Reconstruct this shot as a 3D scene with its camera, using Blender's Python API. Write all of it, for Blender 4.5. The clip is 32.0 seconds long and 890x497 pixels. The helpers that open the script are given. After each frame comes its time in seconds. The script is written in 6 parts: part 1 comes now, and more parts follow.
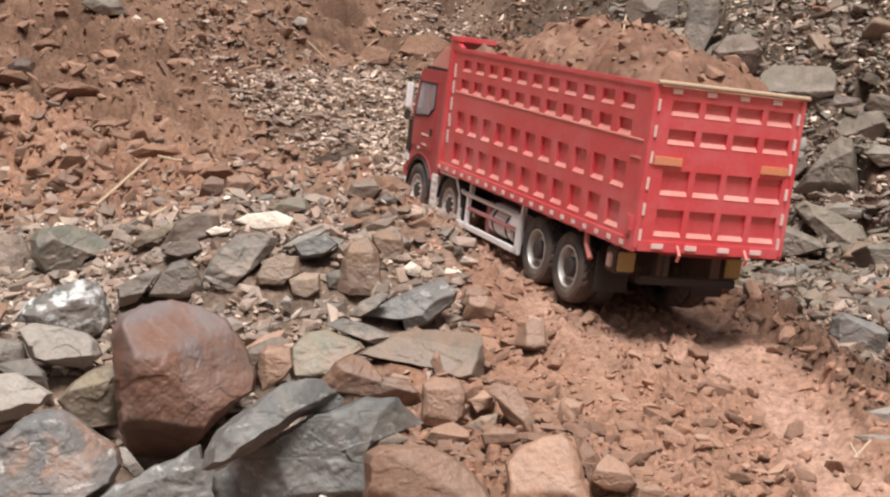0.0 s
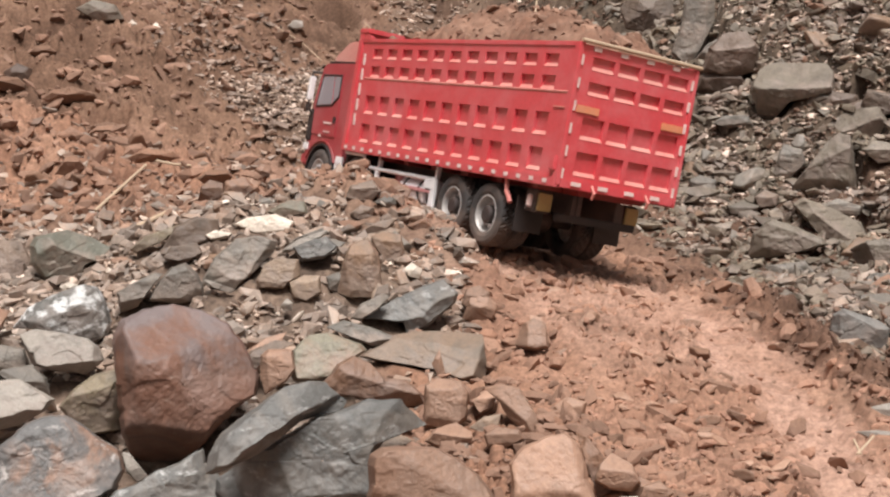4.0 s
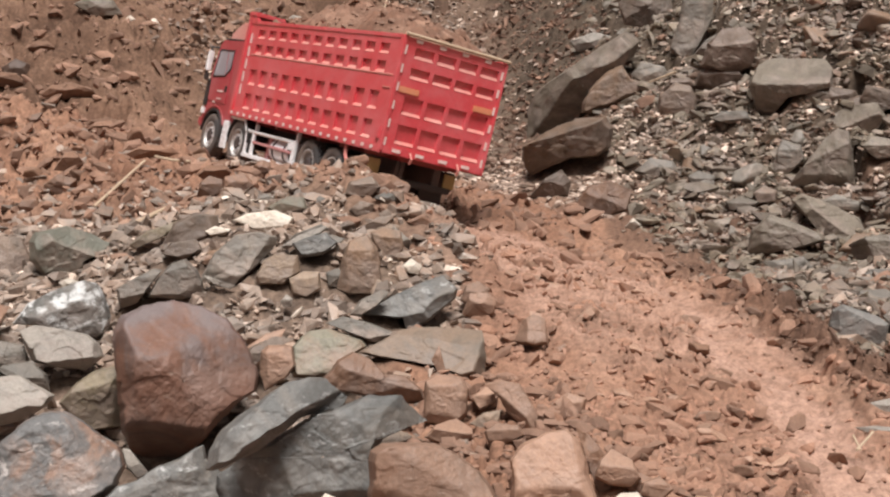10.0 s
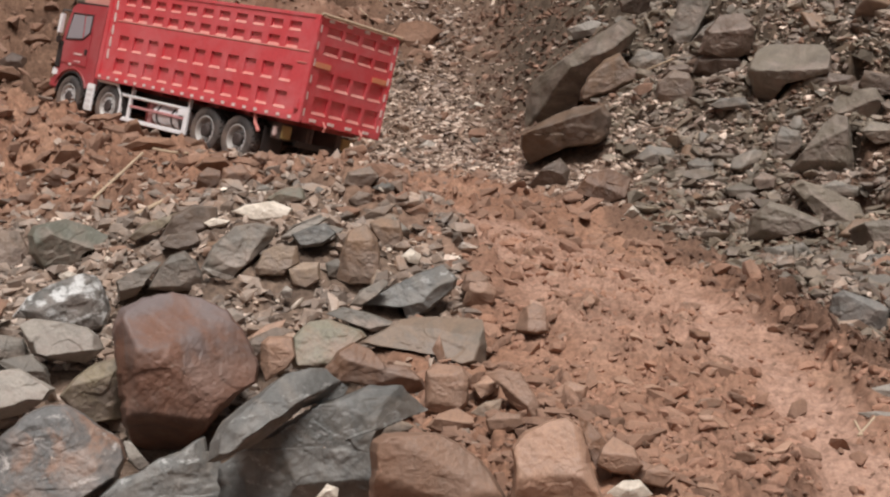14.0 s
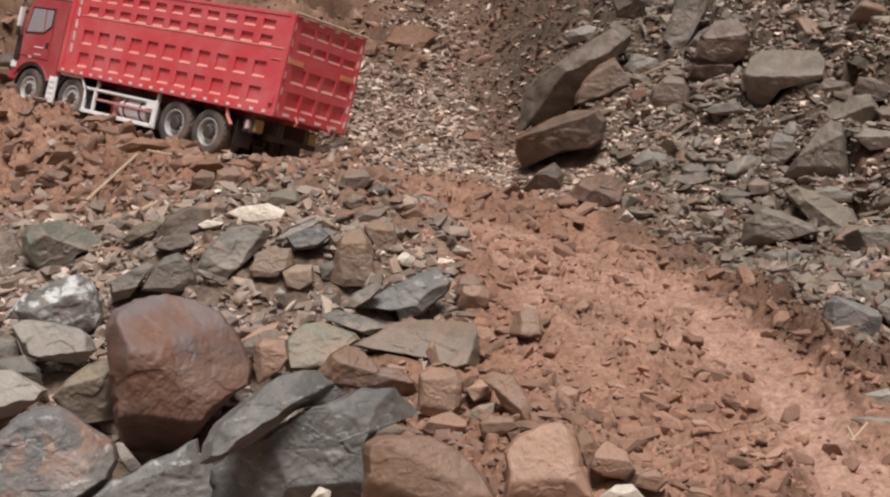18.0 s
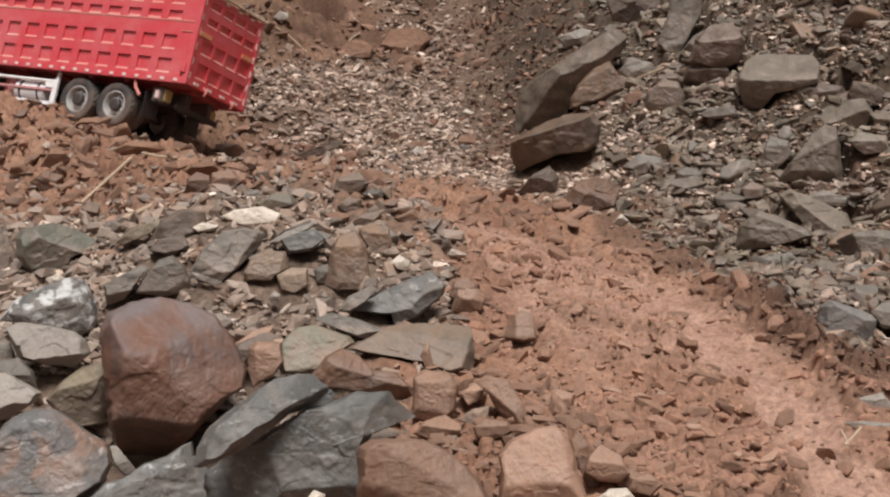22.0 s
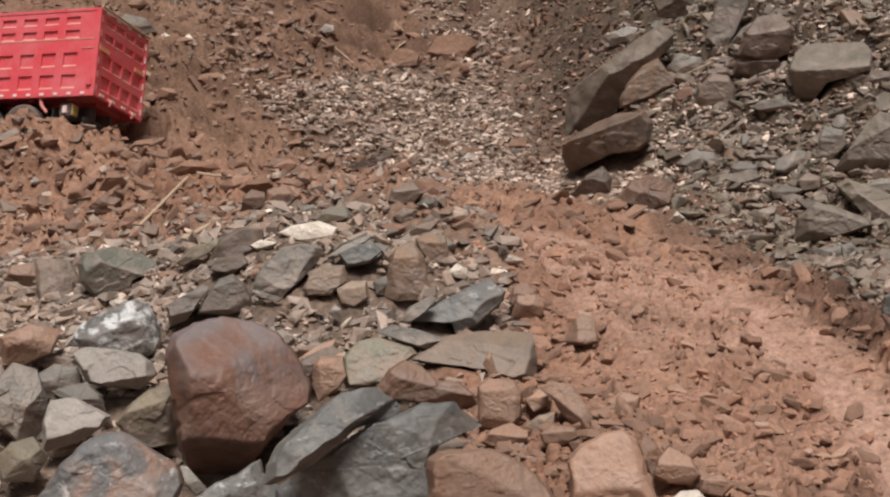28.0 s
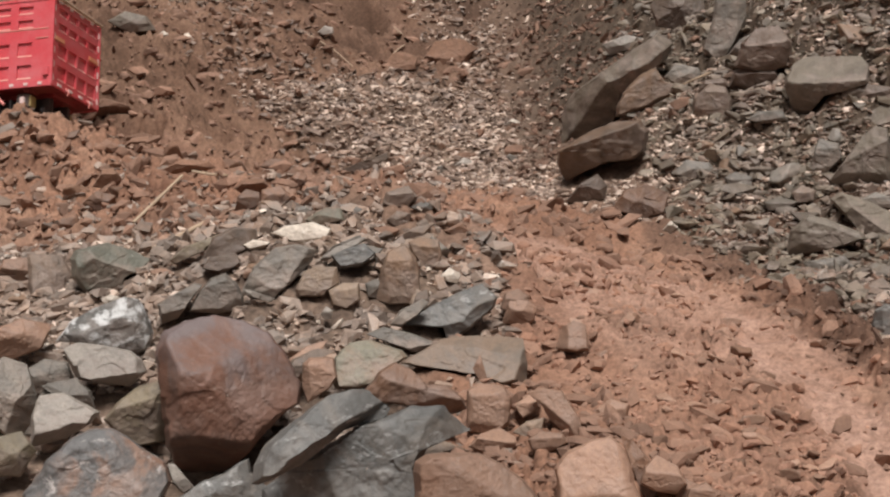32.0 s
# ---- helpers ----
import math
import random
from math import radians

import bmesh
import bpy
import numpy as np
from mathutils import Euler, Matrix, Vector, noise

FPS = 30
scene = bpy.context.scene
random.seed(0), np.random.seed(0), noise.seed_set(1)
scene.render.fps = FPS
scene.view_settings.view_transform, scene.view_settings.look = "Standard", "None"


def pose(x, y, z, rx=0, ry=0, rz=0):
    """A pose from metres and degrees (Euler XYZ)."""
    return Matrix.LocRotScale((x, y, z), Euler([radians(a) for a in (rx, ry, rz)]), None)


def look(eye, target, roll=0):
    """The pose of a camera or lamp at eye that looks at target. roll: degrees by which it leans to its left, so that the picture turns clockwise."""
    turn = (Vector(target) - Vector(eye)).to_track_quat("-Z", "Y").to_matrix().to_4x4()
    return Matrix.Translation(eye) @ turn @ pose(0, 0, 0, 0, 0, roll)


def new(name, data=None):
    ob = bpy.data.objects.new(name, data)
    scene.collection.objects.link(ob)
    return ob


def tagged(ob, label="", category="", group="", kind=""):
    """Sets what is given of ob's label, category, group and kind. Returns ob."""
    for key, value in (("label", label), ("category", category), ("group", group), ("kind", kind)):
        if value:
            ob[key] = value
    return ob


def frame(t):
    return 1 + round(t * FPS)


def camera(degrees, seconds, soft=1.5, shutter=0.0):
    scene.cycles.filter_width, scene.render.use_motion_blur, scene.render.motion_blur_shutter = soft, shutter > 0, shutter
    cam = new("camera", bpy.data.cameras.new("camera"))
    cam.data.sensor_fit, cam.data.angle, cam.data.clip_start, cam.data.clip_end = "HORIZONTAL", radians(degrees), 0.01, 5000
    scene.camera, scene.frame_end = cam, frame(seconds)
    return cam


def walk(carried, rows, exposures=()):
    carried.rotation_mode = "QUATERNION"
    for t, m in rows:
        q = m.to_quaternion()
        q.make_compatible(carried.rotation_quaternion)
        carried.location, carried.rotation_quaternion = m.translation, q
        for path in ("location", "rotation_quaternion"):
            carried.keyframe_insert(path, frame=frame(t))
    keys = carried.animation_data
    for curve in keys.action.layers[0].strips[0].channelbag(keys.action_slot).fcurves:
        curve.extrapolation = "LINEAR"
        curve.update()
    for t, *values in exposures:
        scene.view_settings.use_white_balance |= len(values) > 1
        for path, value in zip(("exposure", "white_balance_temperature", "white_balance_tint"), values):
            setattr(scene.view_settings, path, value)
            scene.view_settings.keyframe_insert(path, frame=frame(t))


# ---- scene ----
cam = camera(36.13, 32.0, soft=2.3)

CAMERA_ROWS = [
    (0, pose(0.0056, -0.0015, 0.4504, 82.347, -0.775, 0.681)),
    (0.5, pose(0.0051, -0.0011, 0.4499, 82.435, -0.860, 0.693)),
    (1, pose(0.0028, -0.0005, 0.4504, 82.300, -0.433, 0.592)),
    (1.5, pose(0.0034, -0.0035, 0.4526, 82.373, 0.215, 0.520)),
    (2, pose(0.0029, -0.0021, 0.4515, 82.345, 0.392, 0.560)),
    (2.5, pose(0.0031, -0.0018, 0.4509, 82.363, 0.293, 0.545)),
    (3, pose(0.0021, -0.0012, 0.4495, 82.419, 0.176, 0.494)),
    (3.5, pose(0.0028, -0.0013, 0.4502, 82.417, 0.015, 0.494)),
    (5.5, pose(0.0022, 0.0008, 0.4479, 82.280, -0.250, 0.439)),
    (6, pose(0.0019, 0.0015, 0.4481, 81.961, -0.327, 0.443)),
    (6.5, pose(0.0001, -0.0016, 0.4517, 82.068, -0.432, 0.436)),
    (7, pose(-0.0009, -0.0014, 0.4523, 82.082, 0.189, 0.491)),
    (7.5, pose(-0.0007, -0.0020, 0.4515, 82.095, 0.153, 0.472)),
    (8, pose(-0.0006, -0.0013, 0.4511, 82.132, 0.030, 0.451)),
    (8.5, pose(0.0002, -0.0013, 0.4509, 82.107, 0.017, 0.459)),
    (9, pose(-0.0009, -0.0013, 0.4516, 82.173, -0.016, 0.386)),
    (9.5, pose(-0.0013, -0.0001, 0.4511, 82.182, -0.011, 0.350)),
    (10, pose(0.0002, -0.0016, 0.4508, 82.212, -0.102, 0.373)),
    (10.5, pose(0.0001, -0.0004, 0.4507, 82.187, -0.179, 0.346)),
    (11, pose(-0.0003, -0.0029, 0.4530, 82.277, -0.109, 0.325)),
    (11.5, pose(-0.0016, -0.0007, 0.4513, 82.279, 0.079, 0.250)),
    (12, pose(-0.0003, 0.0024, 0.4475, 81.980, 0.141, 0.262)),
    (12.5, pose(-0.0019, 0.0021, 0.4490, 81.686, 0.429, 0.309)),
    (13, pose(-0.0008, 0.0009, 0.4499, 81.736, 0.458, 0.310)),
    (13.5, pose(-0.0000, -0.0004, 0.4518, 81.766, 0.518, 0.271)),
    (14, pose(-0.0002, 0.0005, 0.4499, 81.788, 0.439, 0.260)),
    (14.5, pose(-0.0009, 0.0015, 0.4496, 81.789, 0.398, 0.224)),
    (16.5, pose(-0.0015, 0.0005, 0.4511, 81.880, 0.226, 0.101)),
    (17, pose(-0.0004, 0.0005, 0.4495, 81.939, 0.219, 0.091)),
    (17.5, pose(0.0007, -0.0003, 0.4503, 81.913, 0.176, 0.107)),
    (18, pose(-0.0002, 0.0011, 0.4489, 81.959, 0.063, 0.059)),
    (18.5, pose(-0.0002, 0.0008, 0.4492, 81.985, 0.076, 0.025)),
    (19, pose(0.0000, 0.0000, 0.4500, 82.000, -0.000, -0.000)),
    (19.5, pose(-0.0001, 0.0006, 0.4495, 82.011, -0.101, 0.001)),
    (20, pose(-0.0007, 0.0001, 0.4493, 82.017, -0.112, -0.047)),
    (20.5, pose(-0.0005, 0.0003, 0.4498, 82.003, -0.110, -0.073)),
    (21, pose(-0.0003, -0.0005, 0.4494, 82.045, -0.088, -0.106)),
    (21.5, pose(0.0006, -0.0020, 0.4504, 82.065, -0.012, -0.108)),
    (22, pose(-0.0005, 0.0007, 0.4498, 82.073, -0.097, -0.151)),
    (22.5, pose(0.0001, -0.0008, 0.4501, 82.117, -0.169, -0.162)),
    (23, pose(0.0003, -0.0019, 0.4505, 82.146, -0.211, -0.177)),
    (23.5, pose(-0.0007, -0.0021, 0.4524, 82.210, -0.212, -0.203)),
    (24, pose(-0.0008, -0.0020, 0.4522, 82.261, -0.098, -0.116)),
    (24.5, pose(-0.0004, -0.0016, 0.4514, 82.241, -0.247, -0.100)),
    (25, pose(-0.0006, -0.0026, 0.4517, 82.241, -0.313, -0.127)),
    (25.5, pose(-0.0009, -0.0036, 0.4535, 82.344, 0.029, 0.024)),
    (27.5, pose(-0.0044, 0.0014, 0.4533, 82.171, 2.900, 1.753)),
    (28, pose(-0.0050, 0.0001, 0.4551, 82.262, 2.719, 1.721)),
    (28.5, pose(-0.0040, -0.0006, 0.4556, 82.302, 2.448, 1.750)),
    (29, pose(-0.0044, -0.0010, 0.4550, 82.353, 2.198, 1.747)),
    (29.5, pose(-0.0037, -0.0020, 0.4555, 82.349, 2.019, 1.768)),
    (30, pose(-0.0035, -0.0020, 0.4554, 82.376, 1.878, 1.765)),
    (30.5, pose(-0.0042, -0.0011, 0.4549, 82.412, 1.714, 1.739)),
    (31, pose(-0.0037, -0.0018, 0.4551, 82.431, 1.593, 1.747)),
    (31.5, pose(-0.0046, -0.0014, 0.4553, 82.490, 1.512, 1.686)),
    (32, pose(-0.0032, -0.0014, 0.4544, 82.459, 1.401, 1.667)),
]
walk(cam, CAMERA_ROWS, exposures=((0, 1.0), (9, 0.92), (11, 0.8), (12, 0.67), (13, 0.57), (16, 0.52), (32, 0.52)))

TRUCK_ROWS = [
    (0, pose(0.2629, 1.4602, 0.1579, 5.33, -4.05, 111.26)),
    (0.5, pose(0.2497, 1.4872, 0.1637, 5.86, -3.45, 111.57)),
    (1, pose(0.2402, 1.5167, 0.1596, 6.56, -3.90, 112.42)),
    (1.5, pose(0.2315, 1.5436, 0.1664, 6.97, -2.94, 113.74)),
    (2, pose(0.2283, 1.5726, 0.1736, 9.11, -2.76, 115.53)),
    (2.5, pose(0.2181, 1.5954, 0.1797, 9.38, -2.15, 116.49)),
    (3, pose(0.2058, 1.6188, 0.1889, 9.67, -1.31, 117.25)),
    (3.5, pose(0.1951, 1.6459, 0.1941, 10.29, -1.13, 118.62)),
    (5.5, pose(0.1314, 1.7581, 0.2093, 12.17, -1.87, 122.46)),
    (6, pose(0.1105, 1.7910, 0.2110, 12.91, -1.82, 122.46)),
    (6.5, pose(0.0984, 1.8139, 0.2067, 13.34, -1.83, 122.35)),
    (7, pose(0.0747, 1.8465, 0.2000, 12.27, -2.20, 121.70)),
    (7.5, pose(0.0580, 1.8775, 0.1992, 12.74, -2.83, 121.84)),
    (8, pose(0.0308, 1.9133, 0.1982, 9.73, -2.77, 120.94)),
    (8.5, pose(0.0089, 1.9442, 0.2002, 12.58, -3.14, 120.80)),
    (9, pose(-0.0154, 1.9766, 0.2015, 10.99, -2.99, 119.51)),
    (9.5, pose(-0.0338, 2.0089, 0.2025, 13.96, -3.53, 119.71)),
    (10, pose(-0.0555, 2.0428, 0.2074, 13.48, -3.32, 120.53)),
    (10.5, pose(-0.0735, 2.0781, 0.2035, 13.10, -4.14, 121.78)),
    (11, pose(-0.0868, 2.1113, 0.2039, 12.47, -4.15, 123.46)),
    (11.5, pose(-0.1052, 2.1432, 0.2080, 11.84, -4.51, 125.18)),
    (12, pose(-0.1249, 2.1676, 0.2161, 12.30, -5.41, 127.45)),
    (12.5, pose(-0.1435, 2.1903, 0.2203, 11.27, -4.91, 128.98)),
    (13, pose(-0.1638, 2.2261, 0.2209, 11.55, -5.38, 131.26)),
    (13.5, pose(-0.1872, 2.2498, 0.2226, 12.16, -5.71, 133.64)),
    (14, pose(-0.2099, 2.2772, 0.2285, 12.32, -6.33, 136.59)),
    (14.5, pose(-0.2293, 2.2906, 0.2367, 12.62, -6.14, 138.81)),
    (16.5, pose(-0.2511, 2.3377, 0.2337, 13.02, -6.36, 140.01)),
    (17, pose(-0.2555, 2.3601, 0.2372, 12.44, -6.55, 140.56)),
    (17.5, pose(-0.2589, 2.3601, 0.2356, 12.84, -6.45, 140.53)),
    (18, pose(-0.2609, 2.3730, 0.2373, 12.87, -6.90, 141.30)),
    (18.5, pose(-0.2793, 2.3798, 0.2413, 13.31, -7.45, 142.21)),
    (19, pose(-0.2947, 2.3854, 0.2453, 13.47, -7.57, 143.34)),
    (19.5, pose(-0.3165, 2.4139, 0.2577, 12.71, -5.15, 144.65)),
    (20, pose(-0.3307, 2.4393, 0.2625, 13.15, -5.12, 146.63)),
    (20.5, pose(-0.3513, 2.4548, 0.2679, 13.98, -4.64, 148.30)),
    (21, pose(-0.3772, 2.4684, 0.2772, 15.22, -4.46, 149.77)),
    (21.5, pose(-0.4114, 2.4882, 0.2821, 16.11, -3.94, 150.92)),
    (22, pose(-0.4360, 2.5005, 0.2877, 18.04, -4.15, 151.84)),
    (22.5, pose(-0.4631, 2.5067, 0.2938, 20.08, -4.44, 152.52)),
    (23, pose(-0.4919, 2.5206, 0.2972, 21.63, -4.68, 153.17)),
    (23.5, pose(-0.5227, 2.5473, 0.2970, 21.64, -4.42, 154.13)),
    (24, pose(-0.5558, 2.5783, 0.3015, 21.41, -4.49, 155.23)),
    (24.5, pose(-0.5916, 2.6142, 0.3053, 20.77, -5.28, 156.17)),
    (25, pose(-0.6283, 2.6330, 0.3037, 19.70, -4.61, 156.98)),
    (25.5, pose(-0.6512, 2.6309, 0.3028, 19.27, -3.05, 158.23)),
    (27.5, pose(-0.7297, 2.6351, 0.3092, 19.21, -0.61, 164.04)),
    (28, pose(-0.7393, 2.6376, 0.3077, 19.14, -0.11, 165.40)),
    (28.5, pose(-0.7503, 2.6314, 0.3088, 18.98, 0.96, 166.02)),
    (29, pose(-0.7632, 2.6239, 0.3164, 18.68, 2.24, 166.49)),
    (29.5, pose(-0.7858, 2.6154, 0.3225, 18.46, 3.18, 166.90)),
    (30, pose(-0.7954, 2.6122, 0.3257, 18.26, 3.78, 167.32)),
    (30.5, pose(-0.7965, 2.6119, 0.3260, 18.04, 4.14, 167.74)),
    (31, pose(-0.7997, 2.6124, 0.3255, 17.93, 4.08, 168.18)),
    (31.5, pose(-0.7988, 2.6148, 0.3226, 17.83, 3.75, 168.65)),
    (32, pose(-0.8016, 2.6160, 0.3236, 17.61, 3.47, 169.03)),
]

# ---- daylight: a bright overcast sky with a broad, weak sun ----
world = bpy.data.worlds.new("overcast_sky")
scene.world = world
world.use_nodes = True
wn = world.node_tree.nodes
sky = wn.new("ShaderNodeTexSky")
sky.sky_type = "NISHITA"
sky.sun_disc = False
sky.sun_elevation = radians(66)
sky.sun_rotation = radians(173)
sky.air_density, sky.dust_density, sky.ozone_density = 1.0, 6.0, 1.0
sat = wn.new("ShaderNodeHueSaturation")
sat.inputs["Saturation"].default_value = 0.25
world.node_tree.links.new(sky.outputs[0], sat.inputs["Color"])
world.node_tree.links.new(sat.outputs[0], wn["Background"].inputs[0])
wn["Background"].inputs[1].default_value = 0.030
sun = new("sun", bpy.data.lights.new("sun", "SUN"))
sun.data.energy, sun.data.angle, sun.data.color = 2.9, radians(25), (1.0, 0.975, 0.95)
sun.matrix_world = look((0.15, -1.25, 3.1), (0, 0, 0))


# ---- the lie of the land: a coarse survey grid, and the truck's track worn into it ----
GRID_X = np.array([-1.4, -1.0, -0.7, -0.45, -0.2, 0.05, 0.3, 0.6, 1.0])
GRID_Y = np.array([0.8, 1.1, 1.4, 1.65, 1.9, 2.15, 2.4, 2.7, 3.2, 4.0])
GRID_Z = np.array([
    (0.10, 0.06, 0.03, 0.01, 0.04, 0.05, 0.04, 0.06, 0.11),
    (0.18, 0.13, 0.09, 0.06, 0.06, 0.12, 0.09, 0.11, 0.17),
    (0.23, 0.19, 0.15, 0.15, 0.16, 0.14, 0.13, 0.14, 0.24),
    (0.26, 0.22, 0.19, 0.21, 0.26, 0.20, 0.16, 0.16, 0.32),
    (0.30, 0.25, 0.21, 0.27, 0.27, 0.20, 0.16, 0.15, 0.41),
    (0.32, 0.30, 0.28, 0.31, 0.22, 0.20, 0.18, 0.23, 0.53),
    (0.34, 0.35, 0.33, 0.27, 0.21, 0.22, 0.28, 0.41, 0.67),
    (0.40, 0.30, 0.34, 0.26, 0.23, 0.23, 0.37, 0.59, 0.81),
    (0.70, 0.56, 0.50, 0.41, 0.32, 0.30, 0.45, 0.69, 0.95),
    (0.97, 0.85, 0.74, 0.64, 0.55, 0.56, 0.75, 0.93, 1.15)])
# the track: x, y of its middle, the height of its left and of its right rut
TRACK = np.array([
    (0.30, 1.30, 0.135, 0.12), (0.19, 1.645, 0.180, 0.164), (0.115, 1.80, 0.207, 0.178), (0.0, 1.96, 0.236, 0.197),
    (-0.07, 2.085, 0.223, 0.193), (-0.155, 2.215, 0.238, 0.198), (-0.245, 2.326, 0.252, 0.215),
    (-0.355, 2.43, 0.270, 0.232), (-0.47, 2.52, 0.292, 0.252), (-0.62, 2.61, 0.328, 0.276),
    (-0.82, 2.71, 0.350, 0.289), (-1.05, 2.72, 0.340, 0.288), (-1.4, 2.66, 0.318, 0.27)])


# the berm between the pile and the track: x, y, height of its crest
BERM = ((0.03, 1.66, 0.226), (-0.02, 1.70, 0.263), (-0.10, 1.76, 0.300), (-0.22, 1.86, 0.304), (-0.34, 2.0, 0.306),
        (-0.45, 2.15, 0.312), (-0.65, 2.26, 0.334), (-0.85, 2.36, 0.36), (-1.2, 2.4, 0.36))


# hollows washed out of the face: x, y, half width, half length, depth
HOLLOWS = ((-0.41, 4.05, 0.12, 0.09, 0.14), (-0.056, 4.20, 0.06, 0.06, 0.06), (-0.97, 3.215, 0.11, 0.045, 0.06), (-0.33, 3.78, 0.08, 0.06, 0.03))
LIP = ((-1.0, 2.56, 0.392), (-0.87, 2.53, 0.386), (-0.765, 2.49, 0.371), (-0.70, 2.46, 0.360), (-0.60, 2.42, 0.33))


def smooth(a, b, v):
    u = np.clip((v - a) / (b - a), 0, 1)
    return u * u * (3 - 2 * u)


def spline(knots, q):
    """Weights of a natural cubic spline: one row for each query, one column for each knot."""
    n = len(knots)
    h = np.diff(knots)
    a, r = np.eye(n), np.zeros((n, n))
    for i in range(1, n - 1):
        a[i, i - 1:i + 2] = h[i - 1], 2 * (h[i - 1] + h[i]), h[i]
        r[i, i - 1:i + 2] = 6 / h[i - 1], -6 / h[i - 1] - 6 / h[i], 6 / h[i]
    second = np.linalg.solve(a, r)
    q = np.clip(q, knots[0], knots[-1])
    k = np.clip(np.searchsorted(knots, q) - 1, 0, n - 2)
    w, d = h[k], q - knots[k]
    e = np.eye(n)
    u, v = (w - d)[:, None], d[:, None]
    w = w[:, None]
    return (second[k] * (u ** 3 / w - w * u) + second[k + 1] * (v ** 3 / w - w * v)) / 6 + (e[k] * u + e[k + 1] * v) / w


def land(x, y):
    """The height of the ground before its small relief, for arrays of x and y, and how far each place belongs to the track."""
    z = np.einsum("qi,qj,ji->q", spline(GRID_X, x), spline(GRID_Y, y), GRID_Z)
    for (ax, ay, az), (bx, by, bz) in zip(BERM[:-1], BERM[1:]):
        dx, dy = bx - ax, by - ay
        s = np.clip(((x - ax) * dx + (y - ay) * dy) / (dx * dx + dy * dy), 0, 1)
        d = np.hypot(x - ax - s * dx, y - ay - s * dy)
        z = np.maximum(z, az + s * (bz - az) - 0.05 * (d / 0.085) ** 2)
    # a low lip of clay along the track's near side
    for (ax, ay, az), (bx, by, bz) in zip(LIP[:-1], LIP[1:]):
        dx, dy = bx - ax, by - ay
        s = np.clip(((x - ax) * dx + (y - ay) * dy) / (dx * dx + dy * dy), 0, 1)
        d = np.hypot(x - ax - s * dx, y - ay - s * dy)
        z = np.maximum(z, az + s * (bz - az) - 0.05 * (d / 0.07) ** 2)
    best = np.full(len(x), 9.0)
    tz = np.zeros(len(x))
    for a, b in zip(TRACK[:-1], TRACK[1:]):
        dx, dy = b[0] - a[0], b[1] - a[1]
        run = math.hypot(dx, dy)
        s = np.clip(((x - a[0]) * dx + (y - a[1]) * dy) / run ** 2, 0, 1)
        px, py = x - a[0] - s * dx, y - a[1] - s * dy
        d = np.hypot(px, py)
        side = np.clip((-dy * px + dx * py) / run / 0.09, -1.3, 1.3)
        rut = (a[2] + s * (b[2] - a[2])) * (1 + side) / 2 + (a[3] + s * (b[3] - a[3])) * (1 - side) / 2
        near = d < best
        best, tz = np.where(near, d, best), np.where(near, rut, tz)
    on = 1 - smooth(0.108, 0.15, best)
    on = on * smooth(1.25, 1.5, y)
    z = z * (1 - on) + tz * on
    return z + 0.35 * np.maximum(0, np.abs(x + 0.2) - 1.2) + 0.55 * np.maximum(0, y - 4.0), on


def hash3(i, j, k):
    n = (i * 374761393 + j * 668265263 + k * 2147483647) & 0xFFFFFFFF
    n = ((n ^ (n >> 13)) * 1274126177) & 0xFFFFFFFF
    return ((n ^ (n >> 16)) & 0xFFFF) / 65535.0


def grain(p, seed=0):
    """Smooth value noise of the points p (n x 3), -1 to 1."""
    f = np.floor(p).astype(np.int64)
    u = p - f
    u = u * u * (3 - 2 * u)
    out = 0
    for dx in (0, 1):
        for dy in (0, 1):
            for dz in (0, 1):
                w = np.abs(1 - dx - u[:, 0]) * np.abs(1 - dy - u[:, 1]) * np.abs(1 - dz - u[:, 2])
                out = out + w * hash3(f[:, 0] + dx, f[:, 1] + dy, f[:, 2] + dz + seed * 101)
    return out * 2 - 1


def rough(p, seed=0, octaves=4):
    out, gain = 0, 1.0
    for o in range(octaves):
        out = out + gain * grain(p * 2 ** o, seed + o)
        gain *= 0.5
    return out


def clumps(x, y, size, seed, flat=0.35):
    """Broken lumps side by side, 0 to about 1: each has its own height and slant, with a cleft between it and the next."""
    px = x / size + 0.35 * grain(np.stack([x, y, 0 * x], 1) / size * 1.6, seed + 3)
    py = y / size + 0.35 * grain(np.stack([x, y, 0 * x], 1) / size * 1.6, seed + 5)
    fx, fy = np.floor(px).astype(np.int64), np.floor(py).astype(np.int64)
    first, second, high = np.full(len(x), 9.0), np.full(len(x), 9.0), np.zeros(len(x))
    for dx in (-1, 0, 1):
        for dy in (-1, 0, 1):
            i, j = fx + dx, fy + dy
            cx, cy = i + 0.1 + 0.8 * hash3(i, j, i * 0 + seed), j + 0.1 + 0.8 * hash3(i, j, i * 0 + seed + 1)
            own = hash3(i, j, i * 0 + seed + 2)
            d = np.hypot(px - cx, py - cy) * (0.75 + 0.6 * own)
            top = own ** flat + (hash3(j, i, i * 0 + seed + 4) - 0.5) * 1.1 * (px - cx) + (hash3(j, i, i * 0 + seed + 6) - 0.5) * 1.1 * (py - cy)
            near = d < first
            second = np.where(near, first, np.minimum(second, d))
            high = np.where(near, top, high)
            first = np.where(near, d, first)
    return high * smooth(0.0, 0.42, second - first)


# ---- materials ----
def nodes_of(name):
    m = bpy.data.materials.new(name)
    m.use_nodes = True
    return m, m.node_tree.nodes, m.node_tree.links, m.node_tree.nodes["Principled BSDF"]


